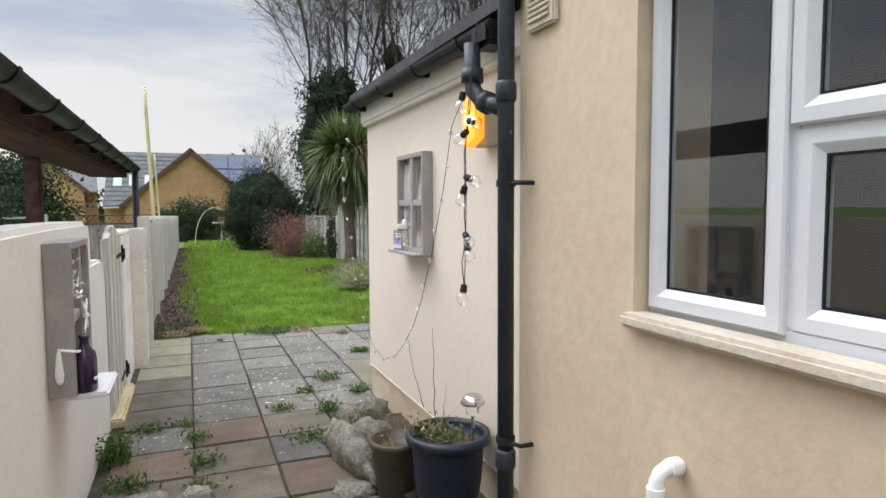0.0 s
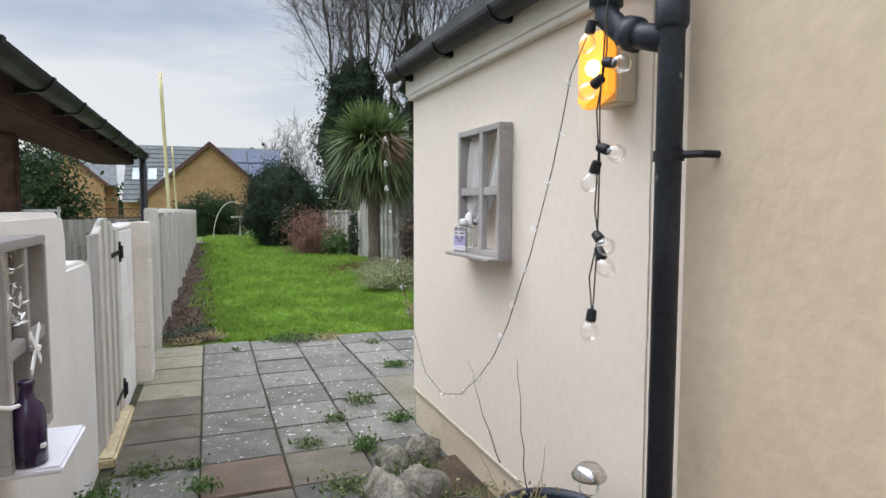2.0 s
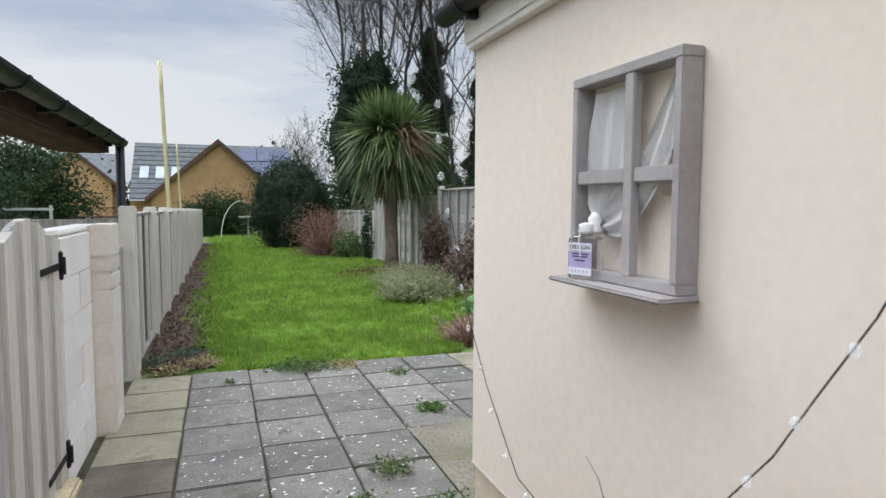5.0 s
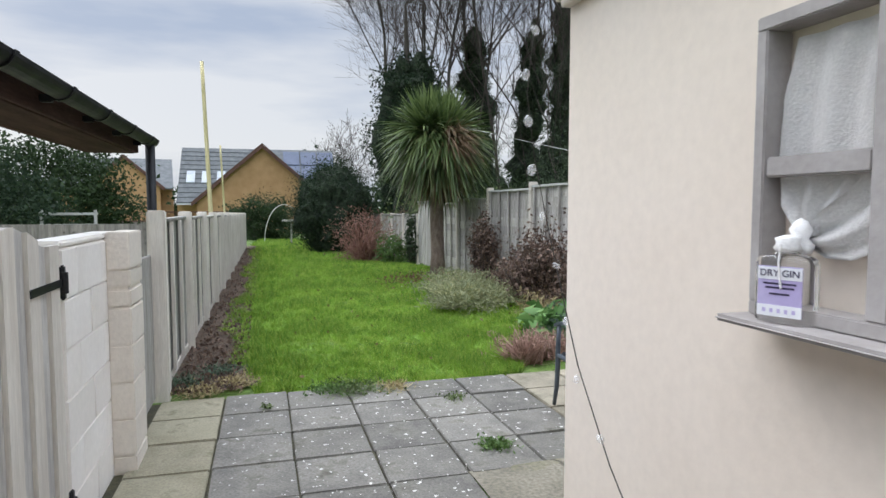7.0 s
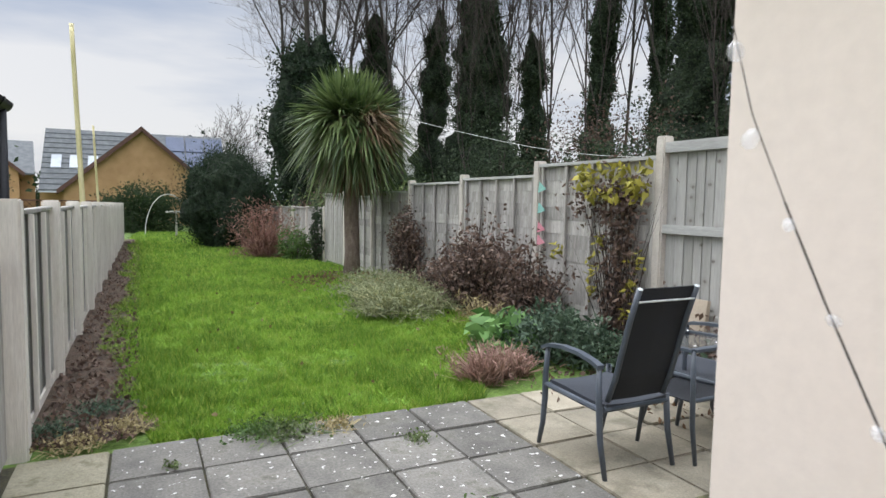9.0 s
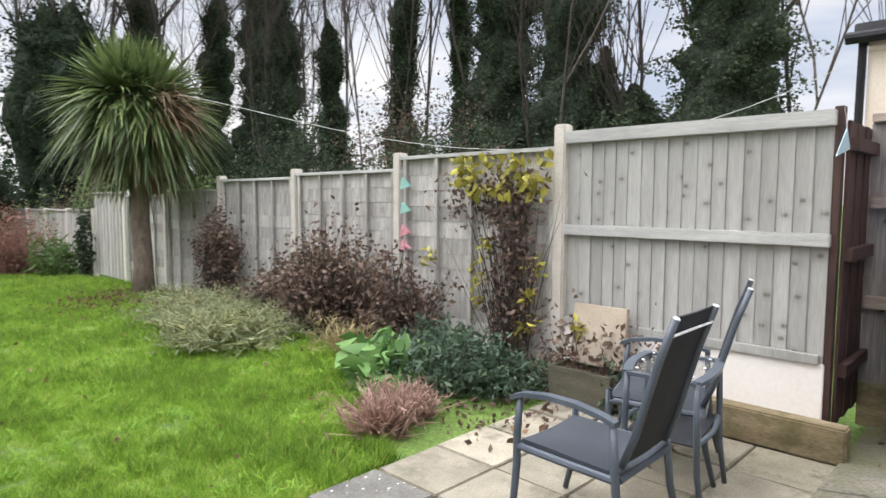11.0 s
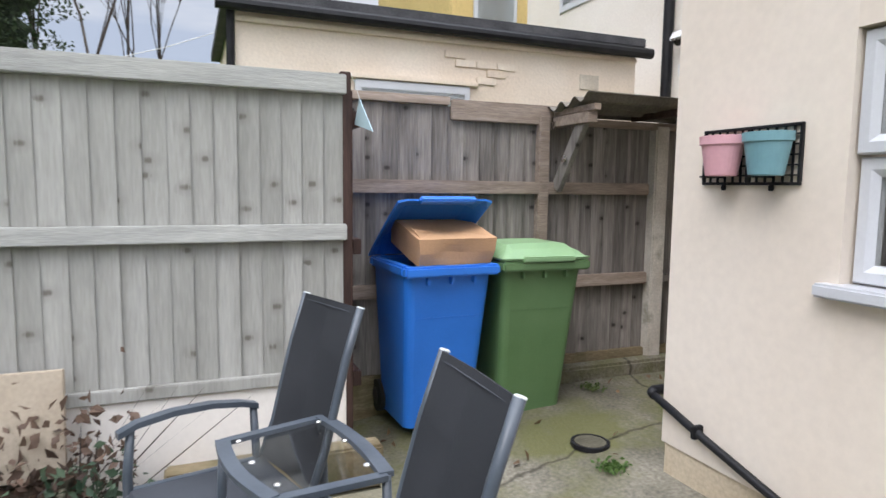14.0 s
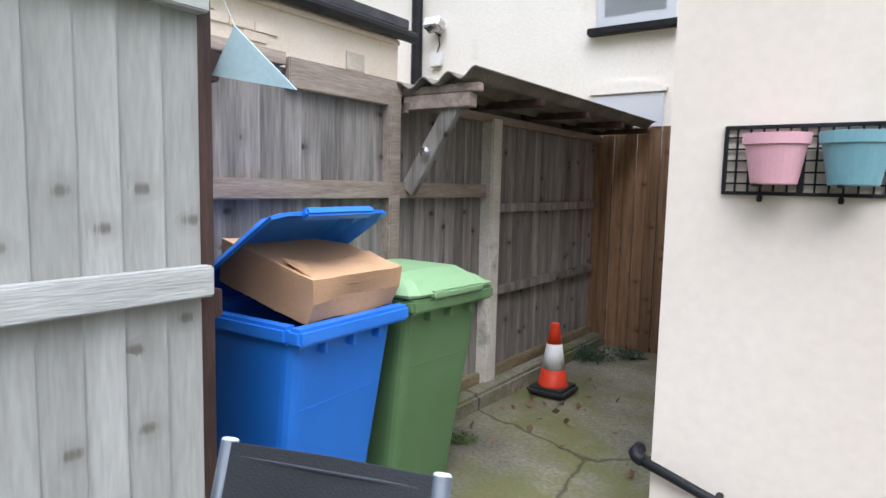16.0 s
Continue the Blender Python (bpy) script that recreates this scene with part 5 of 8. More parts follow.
cushion = pmat("slate_seat_cloth", (0.034, 0.038, 0.047), (0.052, 0.058, 0.068), 3, 0.75, 0.2, 250, contrast=0.1)
pale_cap = pmat("pale_end_cap", (0.55, 0.58, 0.58), (0.62, 0.65, 0.65), 3, 0.4, 0, 40)


def sheet(rows, thick):
    """A thin shell over rows of points."""
    bm = bmesh.new()
    g = [[bm.verts.new(p) for p in row] for row in rows]
    for a, b in zip(g, g[1:]):
        for i in range(len(a) - 1):
            bm.faces.new((a[i], a[i + 1], b[i + 1], b[i]))
    bmesh.ops.recalc_face_normals(bm, faces=bm.faces)
    bmesh.ops.solidify(bm, geom=bm.faces[:], thickness=thick)
    return bm


seat_set = thing("companion_seat", pose(3.05, 6.86, 0.004), "dark grey metal double garden seat joined by a glass table", "garden seat")


def half_seat(m, outer):
    """One seat of the pair: legs, sling back and seat, and an armrest on its outer side."""
    def put(name, bm, mat, parent=seat_set, label="", smooth=False):
        bmesh.ops.transform(bm, matrix=m, verts=bm.verts)
        return part(name, bm, mat, parent, label, smooth)
    back = [(-0.20, 0.41), (-0.255, 0.55), (-0.30, 0.72), (-0.345, 0.88), (-0.405, 1.055)]
    for s in (-1, 1):
        x = (0.265 if s == outer else 0.235) * s
        top = 0.615 if s == outer else 0.39
        put("leg", tube(bmesh.new(), [(x, 0.27, top), (x, 0.285, 0.45), (x, 0.285, 0.30), (x, 0.30, 0.14), (x, 0.335, 0.0)], [0.015, 0.018, 0.019, 0.017, 0.014], 10), frame_paint, smooth=True)
        put("leg", tube(bmesh.new(), [(x, -0.19, top - 0.01), (x, -0.20, 0.40), (x, -0.22, 0.20), (x, -0.27, 0.0)], [0.015, 0.018, 0.018, 0.014], 10), frame_paint, smooth=True)
        if s == outer:
            arm = bmesh.new()
            ys = [0.315, 0.25, 0.12, -0.02, -0.14, -0.205]
            zs = [0.605, 0.632, 0.648, 0.645, 0.625, 0.605]
            for (ya, za), (yb, zb) in zip(zip(ys, zs), zip(ys[1:], zs[1:])):
                vs = [arm.verts.new((x + dx, yy, zz + dz)) for yy, zz in ((ya, za), (yb, zb)) for dx, dz in ((-0.022, -0.011), (0.022, -0.011), (0.022, 0.011), (-0.022, 0.011))]
                for k in range(4):
                    arm.faces.new((vs[k], vs[(k + 1) % 4], vs[4 + (k + 1) % 4], vs[4 + k]))
                if ya == ys[0]:
                    arm.faces.new(vs[:4][::-1])
                if yb == ys[-1]:
                    arm.faces.new(vs[4:])
            put("armrest", arm, frame_paint)
        up = put("back_post", tube(bmesh.new(), [(0.205 * s, y, z) for y, z in back], 0.016, 10), frame_paint, smooth=True)
        put("end_cap", lathe(bmesh.new(), [(0.0155, 0), (0.0162, 0.003), (0.012, 0.006)], 10, pose(0.205 * s, -0.406, 1.053, 20)), pale_cap, up, "pale plastic end cap")
        put("side_rail", tube(bmesh.new(), [(x, 0.285, 0.385), (x, 0.0, 0.375), (x, -0.20, 0.37)], 0.017, 8), frame_paint)
    put("front_rail", tube(bmesh.new(), [(-0.235, 0.285, 0.375), (0.235, 0.285, 0.375)], 0.017, 8), frame_paint)
    put("rear_rail", tube(bmesh.new(), [(-0.235, -0.205, 0.365), (0.235, -0.205, 0.365)], 0.017, 8), frame_paint)
    put("head_rail", tube(bmesh.new(), [(-0.20, -0.395, 0.985), (0.20, -0.395, 0.985)], 0.006, 8), pale_cap)
    rows = [[(-0.2 + 0.1 * i, y + 0.004 * math.cos(i * 1.57), z) for i in range(5)] for y, z in back]
    b = put("backrest", sheet(rows, 0.007), sling, seat_set, "charcoal mesh sling")
    put("hem", tube(bmesh.new(), [(-0.19, -0.390, 1.035), (0.19, -0.390, 1.035)], 0.0025, 5), cushion, b)
    rows = [[(-0.225 + 0.09 * i, y, z - 0.012 * math.sin(math.pi * i / 5)) for i in range(6)] for y, z in ((0.30, 0.385), (0.285, 0.405), (0.15, 0.402), (0.0, 0.392), (-0.14, 0.388), (-0.21, 0.395))]
    put("seat", sheet(rows, 0.03), cushion, seat_set, "slate grey sling seat")


half_seat(pose(-0.40, -0.085, 0, 0, 0, 1), -1)
half_seat(pose(0.525, 0.03, 0, 0, 0, 18), 1)
# the glass table between them, its front and back rails curved
TZ = 0.655
CORNERS = ((-0.085, -0.035), (0.365, 0.07), (0.47, -0.275), (-0.05, -0.365))


def between(p, q, out=0.0, n=9):
    """Points from p to q, bowed sideways by out."""
    (xa, ya), (xb, yb) = p, q
    lx, ly = xb - xa, yb - ya
    l = math.hypot(lx, ly)
    return [(xa + lx * k / (n - 1) - ly / l * out * math.sin(math.pi * k / (n - 1)), ya + ly * k / (n - 1) + lx / l * out * math.sin(math.pi * k / (n - 1))) for k in range(n)]


def flat_rail(pts, w, z):
    """A flat bar along pts, w wide."""
    rows = []
    for sgn in (-0.5, 0.5):
        row = []
        for k, (x, y) in enumerate(pts):
            (xa, ya), (xb, yb) = pts[max(k - 1, 0)], pts[min(k + 1, len(pts) - 1)]
            l = math.hypot(xb - xa, yb - ya)
            row.append((x - (yb - ya) / l * w * sgn, y + (xb - xa) / l * w * sgn, z))
        rows.append(row)
    return sheet(rows, 0.018)


FL, FR, BR_, BL = CORNERS
part("curved_rail", flat_rail(between(FL, FR, 0.03), 0.046, TZ + 0.012), frame_paint, seat_set)
part("curved_rail", flat_rail(between(BL, BR_, -0.025), 0.046, TZ + 0.012), frame_paint, seat_set)
part("side_rail", flat_rail(between(FL, BL), 0.034, TZ + 0.008), frame_paint, seat_set)
part("side_rail", flat_rail(between(FR, BR_), 0.034, TZ + 0.008), frame_paint, seat_set)
part("glass_top", sheet([[(FL[0], FL[1], TZ - 0.012), (FR[0], FR[1], TZ - 0.012)], [(BL[0], BL[1], TZ - 0.012), (BR_[0], BR_[1], TZ - 0.012)]], 0.006), clear_glass, seat_set, "clear glass table top").visible_shadow = False
for u, v in ((0.12, 0.1), (0.5, 0.06), (0.88, 0.1), (0.12, 0.9), (0.5, 0.94), (0.88, 0.9)):
    x = (FL[0] * (1 - u) + FR[0] * u) * (1 - v) + (BL[0] * (1 - u) + BR_[0] * u) * v
    y = (FL[1] * (1 - u) + FR[1] * u) * (1 - v) + (BL[1] * (1 - u) + BR_[1] * u) * v
    part("bolt", lathe(bmesh.new(), [(0.010, 0), (0.011, 0.004), (0.004, 0.008)], 10, pose(x, y, TZ + 0.013)), steel, seat_set)
for (x, y), splay in zip(CORNERS, (0.03, 0.03, -0.03, -0.03)):
    part("table_leg", tube(bmesh.new(), [(x, y, TZ), (x, y + splay * 0.2, 0.45), (x, y + splay * 0.5, 0.22), (x, y + splay * 1.6, 0.0)], [0.014, 0.016, 0.016, 0.013], 10), frame_paint, seat_set, smooth=True)
part("shelf_rail", tube(bmesh.new(), [(x, y, 0.36) for x, y in between(FL, FR, 0.05)], 0.013, 8), frame_paint, seat_set)
part("shelf_rail", tube(bmesh.new(), [(x, y, 0.36) for x, y in between(BL, BR_, -0.03)], 0.013, 8), frame_paint, seat_set)
part("lower_shelf", sheet([[(FL[0], FL[1], 0.352), (FR[0], FR[1], 0.352)], [(BL[0], BL[1], 0.352), (BR_[0], BR_[1], 0.352)]], 0.008), sling, seat_set, "dark lower shelf")
bag_mat = pmat("black_bag", (0.010, 0.010, 0.012), (0.022, 0.022, 0.026), 4, 0.45, 0.2, 40, spec=0.5)
bm = bmesh.new()
bmesh.ops.create_icosphere(bm, subdivisions=3, radius=0.5)
for v in bm.verts:
    v.co *= 1 + 0.25 * noise.noise(v.co * 3)
    v.co = Vector((v.co.x * 0.36, v.co.y * 0.32, max(v.co.z, -0.3) * 0.28))
single("black_bag", bm, bag_mat, pose(4.02, 7.02, 0.085), "slumped black bag on the slabs behind the seat", "bag", smooth=True)

# the white-washed board and trough in the corner
board_mat = pmat("beige_board", (0.42, 0.35, 0.27), (0.50, 0.43, 0.34), 3, 0.85, 0.2, 50, contrast=0.08, stains=(0.28, 0.23, 0.17), stain_scale=4)
single("leaning_board", nbox((-0.02, 0, 0), (0.02, 0.44, 0.45), 0.004), board_mat, pose(4.25, 7.52, 0.27, 0, 6, 0), "beige stone slab leaning on the fence", "board")
trough_mat = pmat("dark_damp_timber", (0.055, 0.052, 0.036), (0.11, 0.10, 0.07), 4, 0.9, 0.4, 50, stretch=(3, 0.5, 3), contrast=0.2)
tr = thing("timber_trough", pose(4.02, 7.5, 0), "dark old timber planting trough", "planter")
for lo, hi in (((0, 0, 0), (0.03, 0.52, 0.27)), ((0.27, 0, 0), (0.30, 0.52, 0.27)), ((0.03, 0, 0), (0.27, 0.03, 0.27)), ((0.03, 0.49, 0), (0.27, 0.52, 0.27))):
    part("side", nbox(lo, hi, 0.005), trough_mat, tr)
part("soil", nbox((0.03, 0.03, 0.0), (0.27, 0.49, 0.23)), earth, tr)

# wheeled bins
blue_plastic = pmat("blue_bin_plastic", (0.020, 0.16, 0.60), (0.028, 0.19, 0.68), 3, 0.42, 0.08, 140, spec=0.45, contrast=0.04, stains=(0.012, 0.05, 0.22), stain_scale=2.0, stain_cut=0.66)
green_plastic = pmat("green_bin_plastic", (0.10, 0.185, 0.075), (0.13, 0.225, 0.10), 3, 0.45, 0.08, 140, spec=0.4, contrast=0.05, stains=(0.055, 0.11, 0.04), stain_scale=2.0, stain_cut=0.62)
green_lid = pmat("green_lid_plastic", (0.20, 0.33, 0.165), (0.24, 0.38, 0.20), 3, 0.42, 0.08, 140, spec=0.45, contrast=0.05)
rubber = pmat("black_rubber", (0.012, 0.012, 0.012), (0.03, 0.03, 0.03), 5, 0.85, 0.2, 80)
card = pmat("brown_cardboard", (0.45, 0.26, 0.14), (0.53, 0.32, 0.18), 2, 0.8, 0.1, 60, contrast=0.05, stretch=(1, 1, 2))


def bin_shell(bm, lo_w, lo_d, hi_w, hi_d, z0, z1, back_shift=0.05):
    """A tapered body with rounded corners; front is towards -x."""
    n = 5
    rings = []
    for k in range(7):
        t = k / 6
        w, d, z = lo_w + (hi_w - lo_w) * t, lo_d + (hi_d - lo_d) * t, z0 + (z1 - z0) * t
        r = 0.05
        ring = []
        for cx, cy, a0 in ((d / 2 - r, w / 2 - r, 0), (-d / 2 + r, w / 2 - r, 90), (-d / 2 + r, -w / 2 + r, 180), (d / 2 - r, -w / 2 + r, 270)):
            for i in range(n):
                a = radians(a0 + 90 * i / (n - 1))
                ring.append(bm.verts.new((cx + r * math.cos(a) + back_shift * (1 - t), cy + r * math.sin(a), z)))
        rings.append(ring)
    m = len(rings[0])
    for a, b in zip(rings, rings[1:]):
        for i in range(m):
            bm.faces.new((a[i], a[(i + 1) % m], b[(i + 1) % m], b[i]))
    bm.faces.new(rings[0][::-1])
    return bm


def lid_mesh(w, d, h):
    """A shallow domed lid hinged at x = 0 and reaching to x = -d."""
    bm = bmesh.new()
    outer, rows = [], []
    for j in range(9):
        u = j / 8
        x = -d * u
        row = []
        for i in range(13):
            v = -1 + 2 * i / 12
            dome = h * (1 - abs(v) ** 6) * min(1, u * 5, (1 - u) * 6 + 0.0)
            ridge = 0.012 if 0.2 < u < 0.8 and abs(v) < 0.72 else 0
            row.append(bm.verts.new((x + (0.02 if abs(v) == 1 and u in (0, 1) else 0), v * w / 2, dome + ridge)))
        rows.append(row)
    for a, b in zip(rows, rows[1:]):
        for i in range(12):
            bm.faces.new((a[i], a[i + 1], b[i + 1], b[i]))
    bmesh.ops.recalc_face_normals(bm, faces=bm.faces)
    bmesh.ops.solidify(bm, geom=bm.faces[:], thickness=0.012)
    return bm


def wheelie_bin(m, body, lid, lid_turn, label):
    b = thing("wheelie_bin", m, label, "bin", "wheeled bins in the yard")
    part("body", bin_shell(bmesh.new(), 0.43, 0.44, 0.52, 0.59, 0.03, 0.93, 0.055), body, b, smooth=False)
    rim = bmesh.new()
    for lo, hi in (((-0.35, -0.285, 0.925), (-0.285, 0.285, 0.985)), ((0.235, -0.285, 0.925), (0.295, 0.285, 0.985)), ((-0.285, -0.285, 0.925), (0.235, -0.225, 0.985)), ((-0.285, 0.225, 0.925), (0.235, 0.285, 0.985))):
        box(rim, lo, hi, 0.012)
    part("rim", rim, body, b)
    for y in (-0.14, 0.0, 0.14):
        part("rib", nbox((-0.325, y - 0.008, 0.880), (-0.285, y + 0.008, 0.926), 0.003), body, b)
    part("seam", nbox((-0.262, -0.20, 0.683), (-0.245, 0.20, 0.688)), body, b)
    for s in (-1, 1):
        w = part("wheel", tube(bmesh.new(), [(0.27, 0.20 * s, 0.10), (0.27, 0.245 * s, 0.10)], 0.10, 20), rubber, b)
        part("hub", tube(bmesh.new(), [(0.27, 0.246 * s, 0.10), (0.27, 0.252 * s, 0.10)], 0.05, 14), black_plastic, w)
    part("axle", tube(bmesh.new(), [(0.27, -0.2, 0.10), (0.27, 0.2, 0.10)], 0.012, 8), steel, b)
    part("handle", tube(bmesh.new(), [(0.285, -0.2, 0.99), (0.32, -0.2, 1.0), (0.32, 0.2, 1.0), (0.285, 0.2, 0.99)], 0.014, 8), body, b)
    me = lid_mesh(0.57, 0.63, 0.06)
    bmesh.ops.transform(me, matrix=pose(0.285, 0, 0.99, 0, lid_turn, 0), verts=me.verts)
    ld = part("lid", me, lid, b, smooth=False)
    gr = nbox((-0.655, -0.17, -0.012), (-0.61, 0.17, 0.020), 0.008)
    bmesh.ops.transform(gr, matrix=pose(0.285, 0, 0.99, 0, lid_turn, 0), verts=gr.verts)
    part("grip", gr, lid, ld)
    return b


wheelie_bin(pose(4.745, 5.695, 0.092, 0, 0, 2), blue_plastic, blue_plastic, 33, "blue wheeled bin with its lid propped open by a box")
wheelie_bin(pose(4.74, 5.085, 0.102, 0, 0, -2), green_plastic, green_lid, 0, "green wheeled bin with a closed pale green lid")
bx = thing("cardboard_box", pose(4.465, 5.65, 1.062, 0, -13, 2), "crumpled brown cardboard box sticking out of the blue bin", "box")


def crumpled_box(d, w, h, n, amount, seed):
    """A carton with sagging, dented faces and a torn, wavy lower front edge."""
    bm = bmesh.new()
    bmesh.ops.create_cube(bm, size=1.0)
    bmesh.ops.subdivide_edges(bm, edges=bm.edges[:], cuts=n, use_grid_fill=True)
    for v in bm.verts:
        x, y, z = v.co
        sag = (0.5 - abs(x)) * (0.5 - abs(y))
        v.co = Vector(((x + 0.5) * d, y * w, (z + 0.5) * h))
        if z > 0.49:
            v.co.z -= 0.10 * sag
        if x < -0.49:
            v.co.x += 0.05 * (0.5 - abs(z)) * math.cos(y * 6) * 0.5
            v.co.z += (0.5 - z) * 0.012 * (0.3 + abs(math.sin(y * 5.0 + 0.6)))
        v.co.y += 0.018 * (0.5 - z) * (1 if y > 0 else -1) * -1
        v.co += noise.noise_vector(v.co * 7 + Vector((seed, 0, 0))) * amount
    bmesh.ops.recalc_face_normals(bm, faces=bm.faces)
    return bm


part("carton", crumpled_box(0.46, 0.475, 0.165, 11, 0.007, 3.0), card, bx)
part("flap", sheet([[(0.02 * k, -0.22 + 0.055 * i, 0.163 + 0.10 * (0.02 * k) * (1 + 0.3 * math.sin(i)) - 0.03 * math.sin(math.pi * i / 8)) for i in range(9)] for k in range(9)], 0.004), card, bx, "loose top flap")

orange_red = pmat("red_cone_plastic", (0.55, 0.035, 0.012), (0.65, 0.055, 0.02), 4, 0.5, 0.05, 60, contrast=0.08)
cone_white = pmat("white_reflective_sleeve", (0.62, 0.61, 0.60), (0.72, 0.71, 0.70), 5, 0.5, 0.05, 60, contrast=0.06, stains=(0.45, 0.42, 0.38), stain_scale=8)
cone = thing("traffic_cone", pose(4.70, 3.46, 0.155), "red and white traffic cone on a black rubber base", "traffic cone")
part("base", nbox((-0.135, -0.135, 0), (0.135, 0.135, 0.055), 0.02), rubber, cone)
part("lower_band", lathe(bmesh.new(), [(0.105, 0.05), (0.10, 0.065), (0.078, 0.17)], 24), orange_red, cone, smooth=True)
part("sleeve", lathe(bmesh.new(), [(0.0785, 0.17), (0.052, 0.34)], 24), cone_white, cone, "white reflective sleeve", smooth=True)
part("upper_band", lathe(bmesh.new(), [(0.0515, 0.34), (0.036, 0.43), (0.030, 0.465), (0.030, 0.475), (0.020, 0.478)], 24), orange_red, cone, smooth=True)

# pots in a wall rack
pink = pmat("pink_pot_paint", (0.66, 0.36, 0.40), (0.72, 0.42, 0.46), 3, 0.5, 0.03, 60, contrast=0.03)
aqua = pmat("aqua_pot_paint", (0.17, 0.33, 0.37), (0.21, 0.38, 0.42), 3, 0.5, 0.03, 60, contrast=0.03)
rack = thing("wall_pot_rack", pose(2.945, NY + 0.002, 1.525), "black lattice wall rack for two flower pots", "rack")
bm = bmesh.new()
for lo, hi in (((0, 0, 0), (0.47, 0.016, 0.012)), ((0, 0, 0.218), (0.47, 0.016, 0.23)), ((0, 0, 0.012), (0.012, 0.016, 0.218)), ((0.458, 0, 0.012), (0.47, 0.016, 0.218)), ((0.225, 0, 0.012), (0.245, 0.016, 0.218))):
    box(bm, lo, hi, 0.002)
part("frame", bm, black_plastic, rack)
for k in range(1, 12):
    if k != 6:
        part("bar", nbox((0.039 * k - 0.003, 0.003, 0.012), (0.039 * k + 0.003, 0.011, 0.218)), black_plastic, rack)
for k in range(1, 6):
    part("bar", nbox((0.012, 0.004, 0.038 * k - 0.003), (0.458, 0.013, 0.038 * k + 0.003)), black_plastic, rack)
for x in (0.12, 0.35):
    part("bracket", nbox((x - 0.008, 0.012, 0.028), (x + 0.008, 0.14, 0.036), 0.002), black_plastic, rack)
    part("hook", nbox((x - 0.008, 0.004, -0.022), (x + 0.008, 0.022, 0.0), 0.003), black_plastic, rack)
def half_bucket(profile, back):
    """A bucket cut flat at the back (y = back), from (half width, z) pairs."""
    bm = bmesh.new()
    rings = []
    for r, z in profile:
        rings.append([bm.verts.new((r * math.cos(a), max(r * 0.78 * math.sin(a), back), z)) for a in [2 * math.pi * k / 32 for k in range(32)]])
    for p, q in zip(rings, rings[1:]):
        for k in range(32):
            bm.faces.new((p[k], p[(k + 1) % 32], q[(k + 1) % 32], q[k]))
    bm.faces.new(rings[0][::-1])
    bm.faces.new(rings[-1])
    return bm


for x, mat, lab in ((3.248, pink, "pink painted flower pot in a black wall rack"), (3.035, aqua, "aqua blue painted flower pot in a black wall rack")):
    p = thing("flower_pot", pose(x, NY + 0.082, 1.560), lab, "flower pot", "pots in the wall rack")
    part("body", half_bucket([(0.064, 0.0), (0.068, 0.004), (0.090, 0.128), (0.084, 0.128), (0.062, 0.012)], -0.06), mat, p, smooth=False)
    part("collar", half_bucket([(0.091, 0.124), (0.097, 0.126), (0.099, 0.160), (0.093, 0.161), (0.088, 0.126)], -0.062), mat, p, smooth=False)

wp = thing("black_waste_pipe", HERE, "black plastic waste pipe sloping along the wall", "pipe")
part("pipe", tube(bmesh.new(), [(3.64, NY + 0.035, 0.525), (3.3, NY + 0.035, 0.425), (2.9, NY + 0.035, 0.32), (2.2, NY + 0.035, 0.16), (1.9, NY + 0.035, 0.10)], 0.019, 12), black_plastic, wp, smooth=True)
part("elbow", tube(bmesh.new(), [(3.62, NY + 0.035, 0.52), (3.645, NY + 0.032, 0.528), (3.66, NY + 0.01, 0.53), (3.66, NY - 0.05, 0.53)], 0.025, 12), black_plastic, wp, smooth=True)
for x, z in ((3.35, 0.44), (2.8, 0.30)):
    part("clip", nbox((x - 0.012, NY + 0.004, z - 0.03), (x + 0.012, NY + 0.06, z + 0.03), 0.004), black_plastic, wp)

# corrugated shelter over the fence
cs = thing("corrugated_shelter", HERE, "weathered corrugated sheet roof on timber brackets over the fence", "shelter")
rows = []
for j in range(2):
    y = 4.74 if j == 0 else 1.98
    rows.append([(4.56 + 0.54 * i / 48, y, 2.075 - 0.05 * i / 48 + 0.022 * math.sin(i / 48 * 2 * math.pi * 3.5 + 1.2)) for i in range(49)])
part("sheet", sheet(rows, 0.006), dark_corr, cs, smooth=False)
for y in (4.66, 4.0, 3.35, 2.7, 2.1):
    part("batten", nbox((4.58, y - 0.025, 1.99), (5.06, y + 0.025, 2.03), 0.003), brown_wood if y < 4.5 else rail_brown, cs)
part("purlin", nbox((5.02, 2.0, 1.935), (5.075, 4.70, 1.985), 0.004), rail_brown, cs)
bm = nbox((-0.045, -0.02, 0), (0.045, 0.02, 0.58), 0.004, pose(5.02, 4.66, 1.50, 0, -34, 0))
br = part("brace", bm, fence_dark, cs)
part("bolt", lathe(bmesh.new(), [(0.028, 0), (0.028, 0.008), (0.012, 0.016)], 12, pose(4.88, 4.70, 1.70, -90)), steel, br)
part("bracket_beam", nbox((4.62, 4.63, 1.915), (5.06, 4.70, 1.985), 0.004), rail_brown, cs)
part("plate", nbox((4.985, 4.705, 1.90), (5.045, 4.712, 1.95), 0.001), steel, cs)

